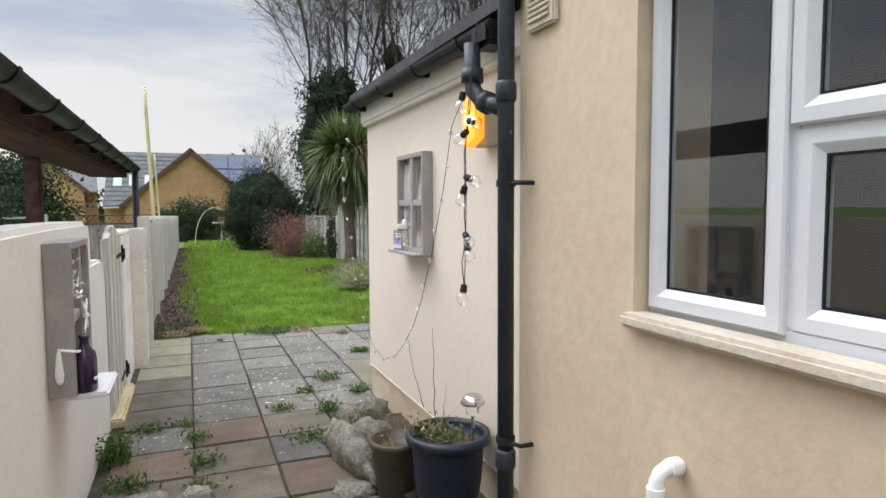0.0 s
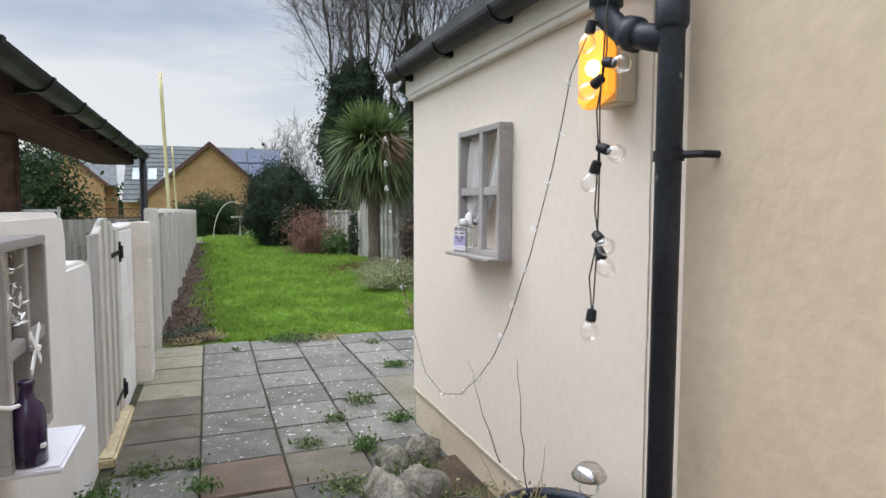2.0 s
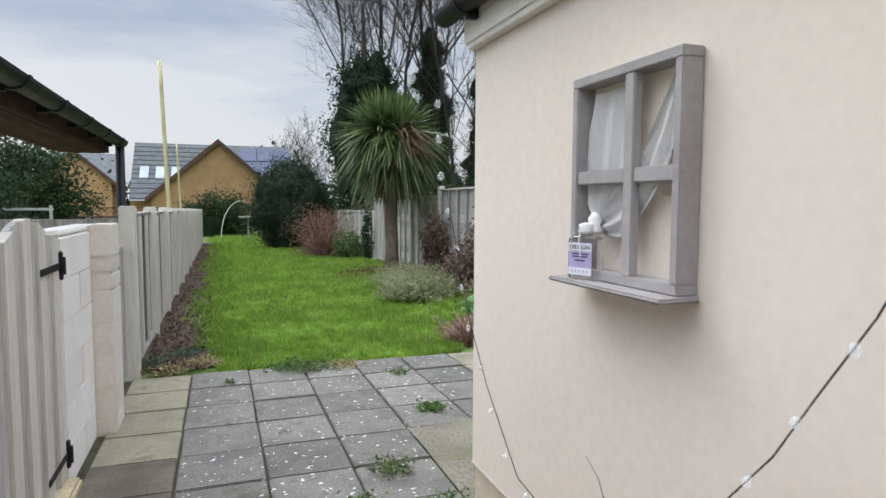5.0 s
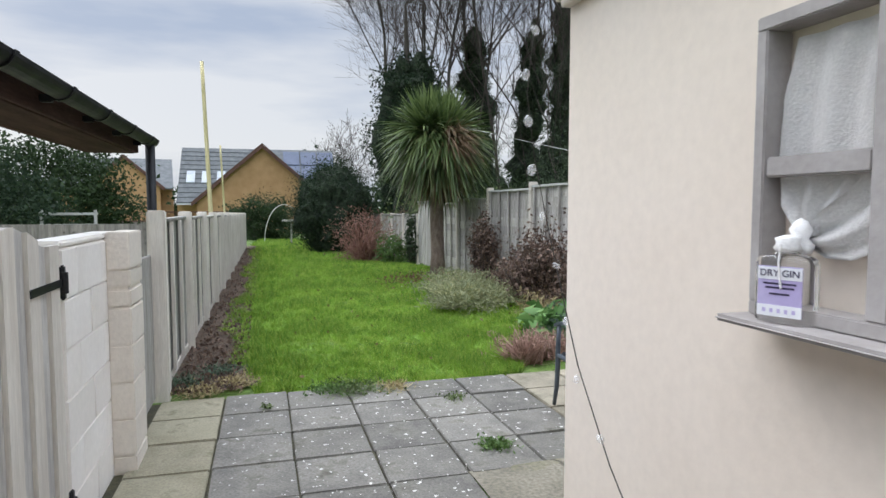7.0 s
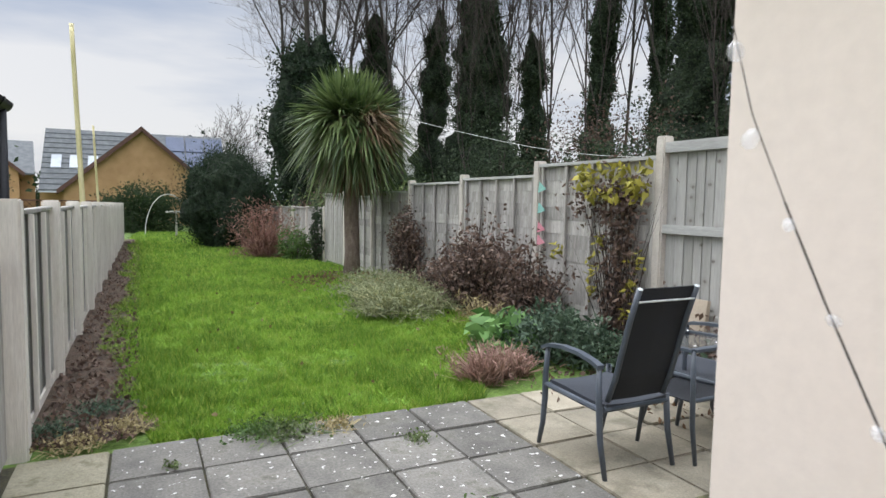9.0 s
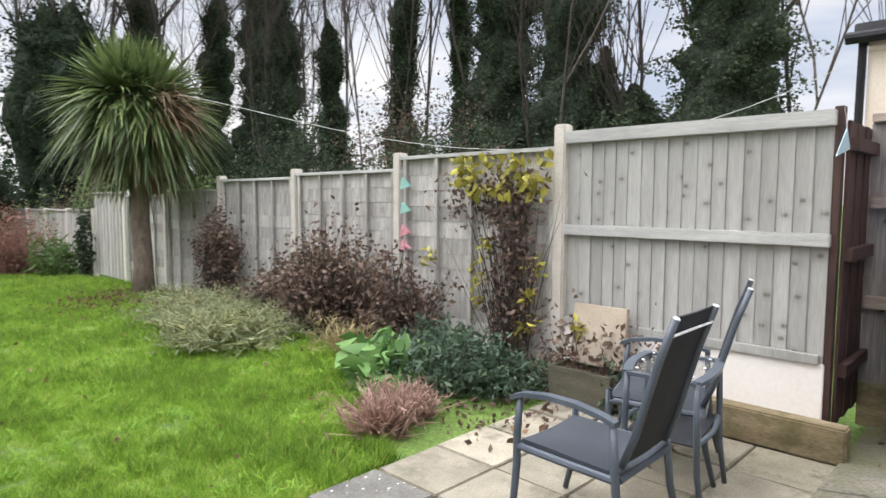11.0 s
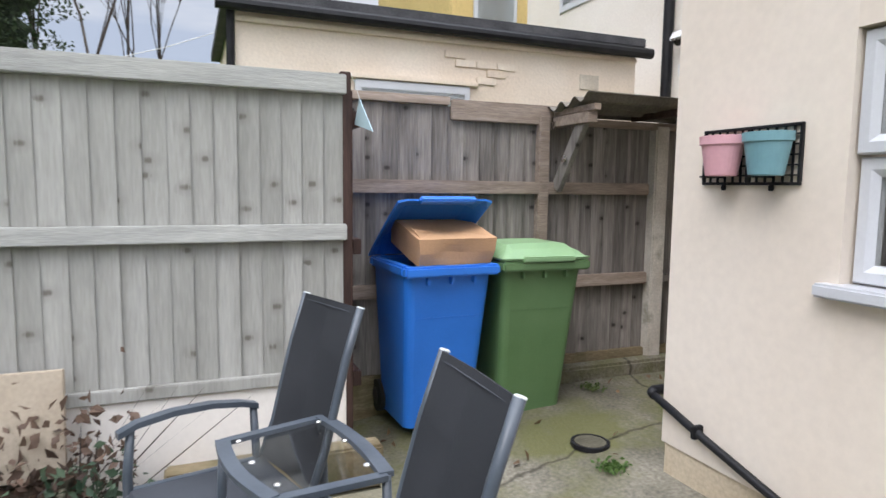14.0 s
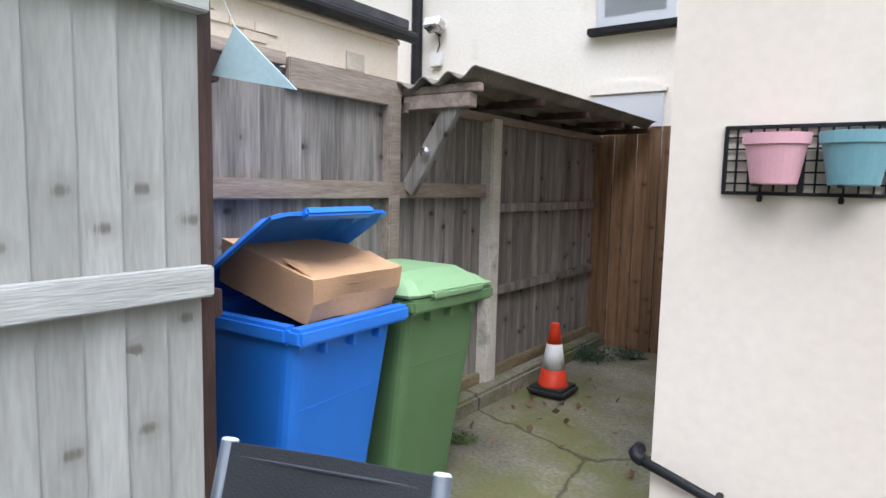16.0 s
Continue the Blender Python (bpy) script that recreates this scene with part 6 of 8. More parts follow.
# pennants
flag_blue = pmat("pale_blue_pennant", (0.34, 0.46, 0.50), (0.42, 0.54, 0.58), 3, 0.8, 0.1, 60, contrast=0.04)
flag_pink = pmat("pink_pennant", (0.50, 0.18, 0.22), (0.58, 0.26, 0.30), 3, 0.8, 0.1, 60)
flag_teal = pmat("teal_pennant", (0.20, 0.42, 0.36), (0.26, 0.48, 0.42), 3, 0.8, 0.1, 60)
bunting = thing("bunting", HERE, "faded pennant hanging from the end post on a thread", "bunting")
bm = prism(bmesh.new(), [(4.33, 1.925), (4.43, 1.81), (4.10, 1.75)], "y", 6.228, 6.232)
for v in bm.verts:
    v.co.y += 0.05 * (v.co.x - 4.43) * (1.925 - v.co.z)
part("pennant", bm, flag_blue, bunting)
part("thread", tube(bmesh.new(), [(4.385, 6.26, 2.05), (4.36, 6.245, 2.0), (4.33, 6.23, 1.923)], 0.0013, 4), wire_pale, bunting)
bunting3 = thing("bunting", HERE, "small grey-blue pennant on a thread across the path", "bunting")
part("thread", tube(bmesh.new(), [(-0.65, 2.05, 2.13), (-0.42, 1.95, 2.30), (0.3, 1.7, 2.55), (1.30, 1.3, 2.9)], 0.002, 4), wire_pale, bunting3)
part("pennant", prism(bmesh.new(), [(-0.50, 2.27), (-0.34, 2.33), (-0.40, 2.13)], "y", 1.935, 1.94), flag_blue, bunting3)
bunting2 = thing("bunting", HERE, "string of small faded pennants on a concrete post", "bunting")
for z, mat in ((1.66, flag_teal), (1.42, flag_teal), (1.20, flag_pink), (1.05, flag_pink), (0.62, flag_teal)):
    part("pennant", prism(bmesh.new(), [(9.98, z + 0.07), (9.84, z - 0.02), (10.0, z - 0.06)], "x", RX - 0.10, RX - 0.095), mat, bunting2)
part("thread", tube(bmesh.new(), [(RX - 0.085, 9.99, 1.8), (RX - 0.097, 9.98, 1.2), (RX - 0.097, 9.99, 0.6)], 0.002, 4), wire_pale, bunting2)

line = thing("washing_line", HERE, "thin pale washing line sagging over the fence", "line")
pts = []
for k in range(25):
    u = k / 24
    pts.append((3.75 + 2.90 * u, 14.95 - 8.15 * u, 3.10 - 0.42 * u - 4 * u * (1 - u) * (0.25 + 0.92 * u)))
part("wire", tube(bmesh.new(), pts, 0.0035, 5), wire_pale, line)

cover = thing("drain_cover", pose(4.0, 5.05, yard_z(4.0, 5.05) + 0.012), "rusty round drain cover in the concrete", "drain cover")
part("disc", lathe(bmesh.new(), [(0.085, -0.02), (0.085, 0.004), (0.07, 0.006), (0.002, 0.006)], 24), trough_mat, cover)
part("ring", lathe(bmesh.new(), [(0.105, -0.02), (0.105, 0.003), (0.09, 0.004), (0.088, -0.01)], 24), black_plastic, cover)

spot = thing("floodlight", pose(6.93, 1.79, 3.1), "small weathered floodlight on the white wall", "lamp")
part("head", nbox((-0.10, 0.06, -0.02), (0.10, 0.20, 0.09), 0.012, pose(0, 0, 0, 25)), steel, spot)
part("arm", tube(bmesh.new(), [(0, 0, 0), (0, 0.08, 0.02)], 0.015, 8), black_plastic, spot)
part("junction_box", nbox((-0.05, 0, -0.32), (0.09, 0.05, -0.18), 0.008), white_plastic, spot)
part("cable", tube(bmesh.new(), [(0, 0.03, 0), (-0.02, 0.03, -0.1), (0.02, 0.03, -0.2)], 0.006, 5), wire_dark, spot)

# ================= plants and distance =================
RNG = np.random.default_rng(42)
bark = pmat("grey_brown_bark", (0.050, 0.042, 0.036), (0.10, 0.086, 0.074), 4, 0.9, 0.5, 30, stretch=(4, 4, 0.6), contrast=0.3, bump_dist=0.03)
twig_mat = pmat("bare_twigs", (0.042, 0.033, 0.029), (0.080, 0.064, 0.057), 4, 0.9, 0, 30)
palm_bark = pmat("palm_trunk", (0.15, 0.11, 0.085), (0.24, 0.19, 0.15), 8, 0.9, 0.6, 40, stretch=(3, 3, 1), contrast=0.3, bump_dist=0.02)
ivy_leaf = leafmat("ivy_leaves", (0.026, 0.044, 0.024), (0.075, 0.10, 0.055), 0.85)
# near-black green: the shade deep in a crown put into the colour
ivy_inner = pmat("ivy_shade_core", (0.014, 0.021, 0.013), (0.042, 0.058, 0.034), 3.0, 0.95, 0.8, 9, contrast=0.5, bump_dist=0.1)
conifer_leaf = leafmat("conifer_sprays", (0.014, 0.027, 0.015), (0.032, 0.054, 0.026), 0.85)
hedge_leaf = leafmat("hedge_leaves", (0.020, 0.036, 0.015), (0.046, 0.074, 0.028), 0.8)
palm_leaf = leafmat("cordyline_leaves", (0.042, 0.072, 0.024), (0.17, 0.225, 0.080), 0.4)
palm_olive = leafmat("olive_cordyline_leaves", (0.075, 0.085, 0.035), (0.22, 0.22, 0.12), 0.5)
palm_dry = leafmat("dry_cordyline_leaves", (0.11, 0.072, 0.040), (0.27, 0.185, 0.11))
red_stem = leafmat("red_brown_stems", (0.16, 0.080, 0.062), (0.32, 0.185, 0.14))
dead_leaf = leafmat("withered_leaves", (0.060, 0.040, 0.032), (0.20, 0.135, 0.10))
yellow_leaf = leafmat("yellow_green_leaves", (0.19, 0.18, 0.03), (0.46, 0.41, 0.08))
green_leaf = leafmat("fresh_green_leaves", (0.045, 0.095, 0.022), (0.13, 0.21, 0.06))
dark_shrub = leafmat("dark_shrub_leaves", (0.030, 0.058, 0.034), (0.125, 0.18, 0.115))
broad_leaf = leafmat("broad_bright_leaves", (0.07, 0.155, 0.04), (0.18, 0.32, 0.10))
grey_sage = leafmat("grey_green_leaves", (0.15, 0.18, 0.09), (0.34, 0.35, 0.20))
straw = leafmat("straw_stems", (0.26, 0.21, 0.10), (0.42, 0.35, 0.19))
heather_leaf = leafmat("heather_tips", (0.22, 0.14, 0.10), (0.48, 0.31, 0.255))
litter_leaf = leafmat("fallen_leaves", (0.085, 0.048, 0.030), (0.26, 0.16, 0.09))
pale_blade = leafmat("pale_grass_stems", (0.20, 0.22, 0.09), (0.44, 0.43, 0.22))
grass_leaf = leafmat("grass_blades", (0.115, 0.235, 0.022), (0.31, 0.495, 0.066), 0.5, 0.45)
grass_dark = leafmat("dark_grass_blades", (0.065, 0.14, 0.016), (0.20, 0.34, 0.042), 0.5, 0.35)
grass_dry = leafmat("pale_grass_blades", (0.24, 0.33, 0.05), (0.48, 0.54, 0.13), 0.6, 0.4)
weed_leaf = leafmat("weed_leaves", (0.06, 0.095, 0.03), (0.15, 0.19, 0.07))


def limbs(seed, base, height, spread, levels, r0, lean=(0, 0), splits=3, up=0.55, bend=0.16):
    """Segments (from, to, radius, radius) of a branching bare tree."""
    r = np.random.default_rng(seed)
    segs = []

    def grow(p, d, length, rad, level):
        n = (7, 4, 4, 2)[level]
        for k in range(n):
            d = d + r.normal(0, bend * (0.5 if level == 0 else 1), 3) + np.array([0, 0, up * 0.12])
            d /= np.linalg.norm(d)
            q = p + d * length / n
            r1 = rad * (1 - 0.55 / n)
            segs.append((p, q, rad, r1))
            p, rad = q, r1
            first = 2 if level == 0 else 1
            if level < levels and k >= first:
                for _ in range(splits if level else 2):
                    side = np.cross(d, r.normal(size=3))
                    side /= np.linalg.norm(side) + 1e-9
                    nd = d * r.uniform(0.5, 0.9) + side * spread * r.uniform(0.6, 1.2) + np.array([0, 0, up * 0.5])
                    nd /= np.linalg.norm(nd)
                    grow(p, nd, length * r.uniform(0.42, 0.62), rad * r.uniform(0.42, 0.6), level + 1)

    d0 = np.array([lean[0], lean[1], 1.0])
    grow(np.array(base, float), d0 / np.linalg.norm(d0), height, r0, 0)
    return segs


def limb_mesh(name, segs, material, least=0.006, sides=4):
    p = np.array([s[0] for s in segs])
    q = np.array([s[1] for s in segs])
    ra = np.maximum(np.array([s[2] for s in segs]), least)[:, None]
    rb = np.maximum(np.array([s[3] for s in segs]), least)[:, None]
    d = q - p
    d /= np.linalg.norm(d, axis=1)[:, None] + 1e-9
    a = np.cross(d, np.array([0.31, 0.17, 0.93]))
    a /= np.linalg.norm(a, axis=1)[:, None] + 1e-9
    b = np.cross(d, a)
    v = []
    for base, rad in ((p, ra), (q, rb)):
        for k in range(sides):
            t = 2 * math.pi * k / sides
            v.append(base + (a * math.cos(t) + b * math.sin(t)) * rad)
    v = np.stack(v, 1).reshape(-1, 3)
    i = np.arange(len(p))[:, None] * 2 * sides
    f = []
    for k in range(sides):
        l = (k + 1) % sides
        f += [i + np.array([[k, l, sides + l]]), i + np.array([[k, sides + l, sides + k]])]
    return fast(name, v, np.concatenate(f, 0), material)


def strips(base, tip, width, rng, droop, seg=4):
    """Tapering bent blades from base points to tips, sagging by droop."""
    n = len(base)
    d = tip - base
    side = np.cross(d, rng.normal(size=(n, 3)) * 0.3 + np.array([0, 0, 1.0]))
    side /= np.linalg.norm(side, axis=1)[:, None] + 1e-9
    v = []
    for k in range(seg + 1):
        t = k / seg
        c = base + d * t - np.outer(droop * t * t, [0, 0, 1])
        w = width * (1 - t ** 2.2) * (0.5 + t if t < 0.5 else 1.0)
        v += [c - side * (w + 0.0008), c + side * (w + 0.0008)]
    v = np.stack(v, 1).reshape(-1, 3)
    i = np.arange(n)[:, None] * 2 * (seg + 1)
    f = []
    for k in range(seg):
        f += [i + np.array([[2 * k, 2 * k + 1, 2 * k + 3]]), i + np.array([[2 * k, 2 * k + 3, 2 * k + 2]])]
    return v, np.concatenate(f, 0)


def add(name, vf, material, parent, label=""):
    o = fast(name, vf[0], vf[1], material)
    o.parent = parent
    return tagged(o, label, kind="stuff")


def blob(n, centre, radii, rng, seed, hollow=0.55, rough=0.45):
    """Points near the surface of an uneven mound."""
    d = rng.normal(size=(n, 3))
    d /= np.linalg.norm(d, axis=1)[:, None]
    k = np.array([1 + rough * noise.noise(Vector(x) * 2.1 + Vector((seed, 0, 0))) + 0.5 * rough * noise.noise(Vector(x) * 5.3 + Vector((0, seed, 0))) for x in d])
    s = rng.uniform(hollow, 1.0, n) ** 0.6
    return np.asarray(centre) + d * (k * s)[:, None] * np.asarray(radii)


def bush(name, centre, radii, n, size, mat, label, category="bush", seed=1, stems=30, slim=0.6, group="", hollow=0.5, rough=0.75, stem_mat=None):
    t = thing(name, pose(*centre), label, category, group)
    pts = blob(n, (0, 0, radii[2] * 0.75), radii, RNG, seed, hollow, rough)
    loose = RNG.uniform(0, 1, len(pts)) < 0.35
    pts[loose] += RNG.normal(0, 0.16, (int(loose.sum()), 3)) * np.asarray(radii)
    pts = pts[pts[:, 2] > 0.02]
    add("foliage", leaves(pts, size, RNG, slim=slim), mat, t)
    if stems:
        b = np.column_stack([RNG.normal(0, radii[0] * 0.2, stems), RNG.normal(0, radii[1] * 0.2, stems), np.full(stems, -0.05)])
        e = blob(stems, (0, 0, radii[2] * 0.75), radii, RNG, seed, 0.6, rough)
        add("stem_tangle", strips(b, e, 0.008 + 0.006 * radii[0], RNG, np.zeros(stems)), stem_mat or twig_mat, t)
    return t


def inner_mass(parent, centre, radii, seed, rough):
    """A solid core for an evergreen crown; its dark colour stands in for inner shade."""
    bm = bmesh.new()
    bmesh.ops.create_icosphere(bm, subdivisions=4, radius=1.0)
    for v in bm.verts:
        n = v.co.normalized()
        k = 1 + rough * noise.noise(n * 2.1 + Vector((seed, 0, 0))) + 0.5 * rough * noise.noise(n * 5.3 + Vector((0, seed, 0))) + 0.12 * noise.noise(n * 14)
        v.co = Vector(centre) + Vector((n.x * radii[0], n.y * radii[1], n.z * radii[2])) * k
    part("inner_mass", bm, ivy_inner, parent, "dark solid core standing in for shaded inner foliage")


# the cordyline palm
palm = thing("cordyline_palm", pose(3.68, 15.1, 0.0), "cordyline palm with a thick trunk and spiky green head", "palm tree")
bm = tube(bmesh.new(), [(0, 0, -0.1), (0.01, 0, 0.5), (-0.01, 0.02, 1.2), (0.0, 0.0, 1.9), (0.0, 0, 2.5)], [0.18, 0.14, 0.135, 0.15, 0.19], 14)
part("trunk", bm, palm_bark, palm, smooth=True)
n = 2300
d = RNG.normal(size=(n, 3))
d[:, 2] = np.abs(d[:, 2]) * 1.1 - 0.42
d /= np.linalg.norm(d, axis=1)[:, None]
heads = np.array([(0, 0, 2.85), (0.25, 0.1, 2.95), (-0.28, -0.1, 2.95), (0.05, -0.28, 2.80), (0.0, 0.2, 3.05)])[RNG.integers(0, 5, n)]
ln = RNG.uniform(0.80, 1.12, n) * (1 + 0.10 * (1 - d[:, 2]))
add("crown", strips(heads, heads + d * ln[:, None], 0.034, RNG, (0.10 + 0.62 * np.clip(1 - d[:, 2], 0, 1.4)) * RNG.uniform(0.4, 1.1, n), 6), palm_leaf, palm, "spiky green leaves")
n = 650
a = RNG.uniform(0, 6.28, n)
base = np.column_stack([0.15 * np.cos(a), 0.15 * np.sin(a), RNG.uniform(2.2, 2.8, n)])
out = RNG.uniform(0.25, 0.85, n)
tip = base + np.column_stack([np.cos(a) * out, np.sin(a) * out, RNG.uniform(-0.2, 0.15, n)])
add("hanging_leaves", strips(base, tip, 0.024, RNG, RNG.uniform(0.35, 0.85, n), 6), palm_olive, palm, "drooping olive leaves")
n = 420
a = RNG.uniform(0, 6.28, n)
base = np.column_stack([0.15 * np.cos(a), 0.15 * np.sin(a), RNG.uniform(2.0, 2.5, n)])
out = RNG.uniform(0.1, 0.55, n)
tip = base + np.column_stack([np.cos(a) * out, np.sin(a) * out, RNG.uniform(-0.3, 0.0, n)])
add("dry_skirt", strips(base, tip, 0.020, RNG, RNG.uniform(0.2, 0.5, n), 5), palm_dry, palm, "hanging dry brown leaves")
n = 340
base = np.array([[0.12, -0.6, 2.78]]) + RNG.normal(0, 0.10, (n, 3))
tip = base + np.column_stack([RNG.normal(0.1, 0.22, n), RNG.normal(-0.5, 0.2, n), RNG.normal(0.05, 0.16, n)])
add("dry_skirt", strips(base, tip, 0.012, RNG, RNG.uniform(0.1, 0.5, n), 5), palm_dry, palm, "hanging dry brown leaves")
n = 140
base = np.tile(np.array([[-0.25, -0.45, 2.85]]), (n, 1)) + RNG.normal(0, 0.05, (n, 3))
tip = base + np.column_stack([RNG.normal(0, 0.22, n), RNG.normal(-0.15, 0.15, n), RNG.normal(-0.12, 0.14, n)])
add("seed_head", strips(base, tip, 0.008, RNG, RNG.uniform(0, 0.2, n), 3), palm_dry, palm)

# shrubs on and beside the lawn
cb = bush("conifer_bush", (2.75, 26.4, lawn_z(26)), (1.55, 1.5, 1.95), 42000, 0.075, conifer_leaf, "large dense dark conifer bush on the lawn", seed=3, slim=0.35, rough=0.3)
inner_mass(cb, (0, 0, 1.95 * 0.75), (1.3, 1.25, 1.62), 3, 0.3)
bush("red_stem_shrub", (3.25, 21.6, lawn_z(21.6)), (0.95, 0.9, 0.85), 2500, 0.10, red_stem, "red-brown twiggy shrub on the lawn edge", seed=4, slim=0.2, stems=420, stem_mat=red_stem)
bush("green_iris_clump", (3.8, 20.3, lawn_z(20)), (0.45, 0.45, 0.45), 500, 0.22, green_leaf, "clump of green strap leaves", seed=5, slim=0.12)
bush("round_bush", (0.1, 39.5, lawn_z(40) - 0.2), (1.9, 1.6, 1.35), 16000, 0.12, hedge_leaf, "round dark green bush at the end of the garden", seed=6)
bush("ivy_post_bush", (4.25, 19.8, lawn_z(20)), (0.18, 0.18, 0.85), 900, 0.09, ivy_leaf, "ivy smothering a fence post", seed=7)
bush("withered_climber", (4.15, 13.6, 0.1), (0.2, 0.55, 0.72), 3200, 0.06, dead_leaf, "withered red-brown climber against the fence", seed=8, slim=0.5, stems=200, hollow=0.1)
bush("grey_sage_mound", (3.45, 12.6, 0.08), (0.65, 0.85, 0.20), 3000, 0.07, grey_sage, "mound of grey-green lavender and grass", seed=9, slim=0.22, stems=300, stem_mat=straw)
bush("pale_grass_mound", (3.2, 11.5, 0.05), (0.72, 0.95, 0.21), 3200, 0.09, grey_sage, "pale tangled grassy mound at the lawn edge", seed=10, slim=0.14, stems=1300, stem_mat=pale_blade)
bush("withered_bramble", (3.98, 10.9, 0.06), (0.42, 1.0, 0.60), 6500, 0.058, dead_leaf, "dark withered bramble heap against the fence", seed=11, slim=0.55, stems=520, rough=1.0, hollow=0.1)
bush("withered_bramble", (4.05, 9.75, 0.03), (0.36, 0.65, 0.46), 3200, 0.055, dead_leaf, "dark withered bramble heap against the fence", seed=12, slim=0.55, stems=300, rough=1.0, hollow=0.1)
bush("withered_bramble", (4.12, 10.35, 0.03), (0.26, 0.7, 0.36), 2600, 0.055, dead_leaf, "dark withered bramble heap against the fence", seed=21, slim=0.55, stems=260, rough=1.0, hollow=0.1)
bush("withered_bramble", (4.05, 11.85, 0.05), (0.30, 0.6, 0.34), 2200, 0.055, dead_leaf, "dark withered bramble heap against the fence", seed=22, slim=0.55, stems=260, rough=1.0, hollow=0.1)
bush("straw_tuft", (3.65, 10.0, 0.03), (0.35, 0.5, 0.22), 300, 0.09, straw, "tuft of straw-coloured dry stems", seed=13, slim=0.15, stems=380, stem_mat=straw)
bush("broadleaf_plant", (3.38, 9.15, 0.03), (0.34, 0.38, 0.20), 240, 0.20, broad_leaf, "low plant with broad fresh green leaves", seed=14, slim=0.5, stems=30)
bush("broadleaf_plant", (3.15, 8.85, 0.0), (0.24, 0.24, 0.13), 160, 0.13, broad_leaf, "low plant with broad fresh green leaves", seed=19, slim=0.4, stems=30)
bush("dark_shrub", (3.72, 8.75, 0.0), (0.52, 0.50, 0.27), 3400, 0.065, dark_shrub, "low dark green spreading shrub by the patio", seed=15, slim=0.4, stems=90)
bush("grey_blue_shrub", (3.95, 8.32, 0.0), (0.34, 0.28, 0.17), 1400, 0.055, dark_shrub, "grey-green low shrub at the patio corner", seed=16, slim=0.4, stems=60)
bush("heather", (2.72, 8.42, 0.0), (0.32, 0.26, 0.17), 500, 0.06, heather_leaf, "pinkish heather clump at the lawn corner", seed=17, slim=0.14, rough=1.1, stems=520, stem_mat=heather_leaf)
bush("heather", (3.05, 8.50, 0.0), (0.28, 0.26, 0.15), 400, 0.06, heather_leaf, "pinkish heather clump at the lawn corner", seed=18, slim=0.14, rough=1.1, stems=420, stem_mat=heather_leaf)

climber = thing("climbing_vine", pose(4.33, 8.6, 0), "climbing vine on the fence, yellow above and withered below", "climber")
n = 420
pts = np.column_stack([RNG.normal(-0.06, 0.03, n), RNG.uniform(-0.42, 0.66, n), 1.55 + RNG.uniform(-0.18, 0.33, n)])
pts = pts[(pts[:, 2] > 1.5 + 0.2 * np.abs(pts[:, 1]) * RNG.uniform(0, 1.6, n))]
pts[:, 0] -= 0.03
add("yellow_leaves", leaves(pts[::2], 0.105, RNG, droop=0.6, slim=0.5), yellow_leaf, climber, "yellow autumn leaves")
pts = np.concatenate([np.column_stack([RNG.normal(-0.07, 0.03, 1100), RNG.normal(-0.03, 0.13, 1100) + 0.06 * np.sin(np.arange(1100) * 0.05), RNG.uniform(0.15, 1.75, 1100)]), np.column_stack([RNG.normal(-0.06, 0.02, 300), RNG.normal(0.25, 0.3, 300), RNG.normal(1.55, 0.16, 300)])])
add("withered_leaves", leaves(pts, 0.06, RNG, droop=0.7, slim=0.5), dead_leaf, climber, "brown withered leaves")
for cy, cz in ((-0.22, 0.72), (-0.28, 0.95), (0.95, 0.95), (0.38, 0.85), (-0.7, 0.50), (0.25, 1.1), (0.3, 0.62), (-0.2, 0.48)):
    pts = np.column_stack([RNG.normal(-0.08, 0.02, 18), RNG.normal(cy, 0.05, 18), RNG.normal(cz, 0.05, 18)])
    add("yellow_leaves", leaves(pts, 0.08, RNG, droop=0.3, slim=0.4), yellow_leaf, climber)
n = 90
base = np.column_stack([np.full(n, -0.05), RNG.normal(-0.03, 0.1, n), np.full(n, 0.0)])
tip = np.column_stack([np.full(n, -0.05), RNG.normal(0.05, 0.28, n), RNG.uniform(0.8, 1.85, n)])
add("stem_tangle", strips(base, tip, 0.006, RNG, np.zeros(n)), twig_mat, climber)
vine = thing("dry_vine", pose(4.2, 7.6, 0.0), "dry dark vine straggling over the white base wall", "climber")
pts = np.column_stack([RNG.normal(0, 0.06, 620), RNG.uniform(-0.35, 0.62, 620), np.abs(RNG.normal(0.27, 0.17, 620))])
add("withered_leaves", leaves(pts, 0.055, RNG, droop=0.5, slim=0.6), dead_leaf, vine)
pts = np.column_stack([RNG.normal(-0.1, 0.06, 420), RNG.normal(-0.18, 0.12, 420), np.abs(RNG.normal(0.12, 0.12, 420))])
add("green_leaves", leaves(pts, 0.05, RNG, droop=0.3, slim=0.6), dark_shrub, vine, "dark green leaves low down")
b = np.column_stack([RNG.normal(0, 0.03, 24), RNG.uniform(-0.3, 0.4, 24), np.full(24, 0.1)])
add("stem_tangle", strips(b, b + np.column_stack([RNG.normal(0, 0.05, 24), RNG.normal(-0.1, 0.25, 24), RNG.uniform(0.2, 0.55, 24)]), 0.004, RNG, np.zeros(24)), twig_mat, vine)

# ---- trees behind the fence ----


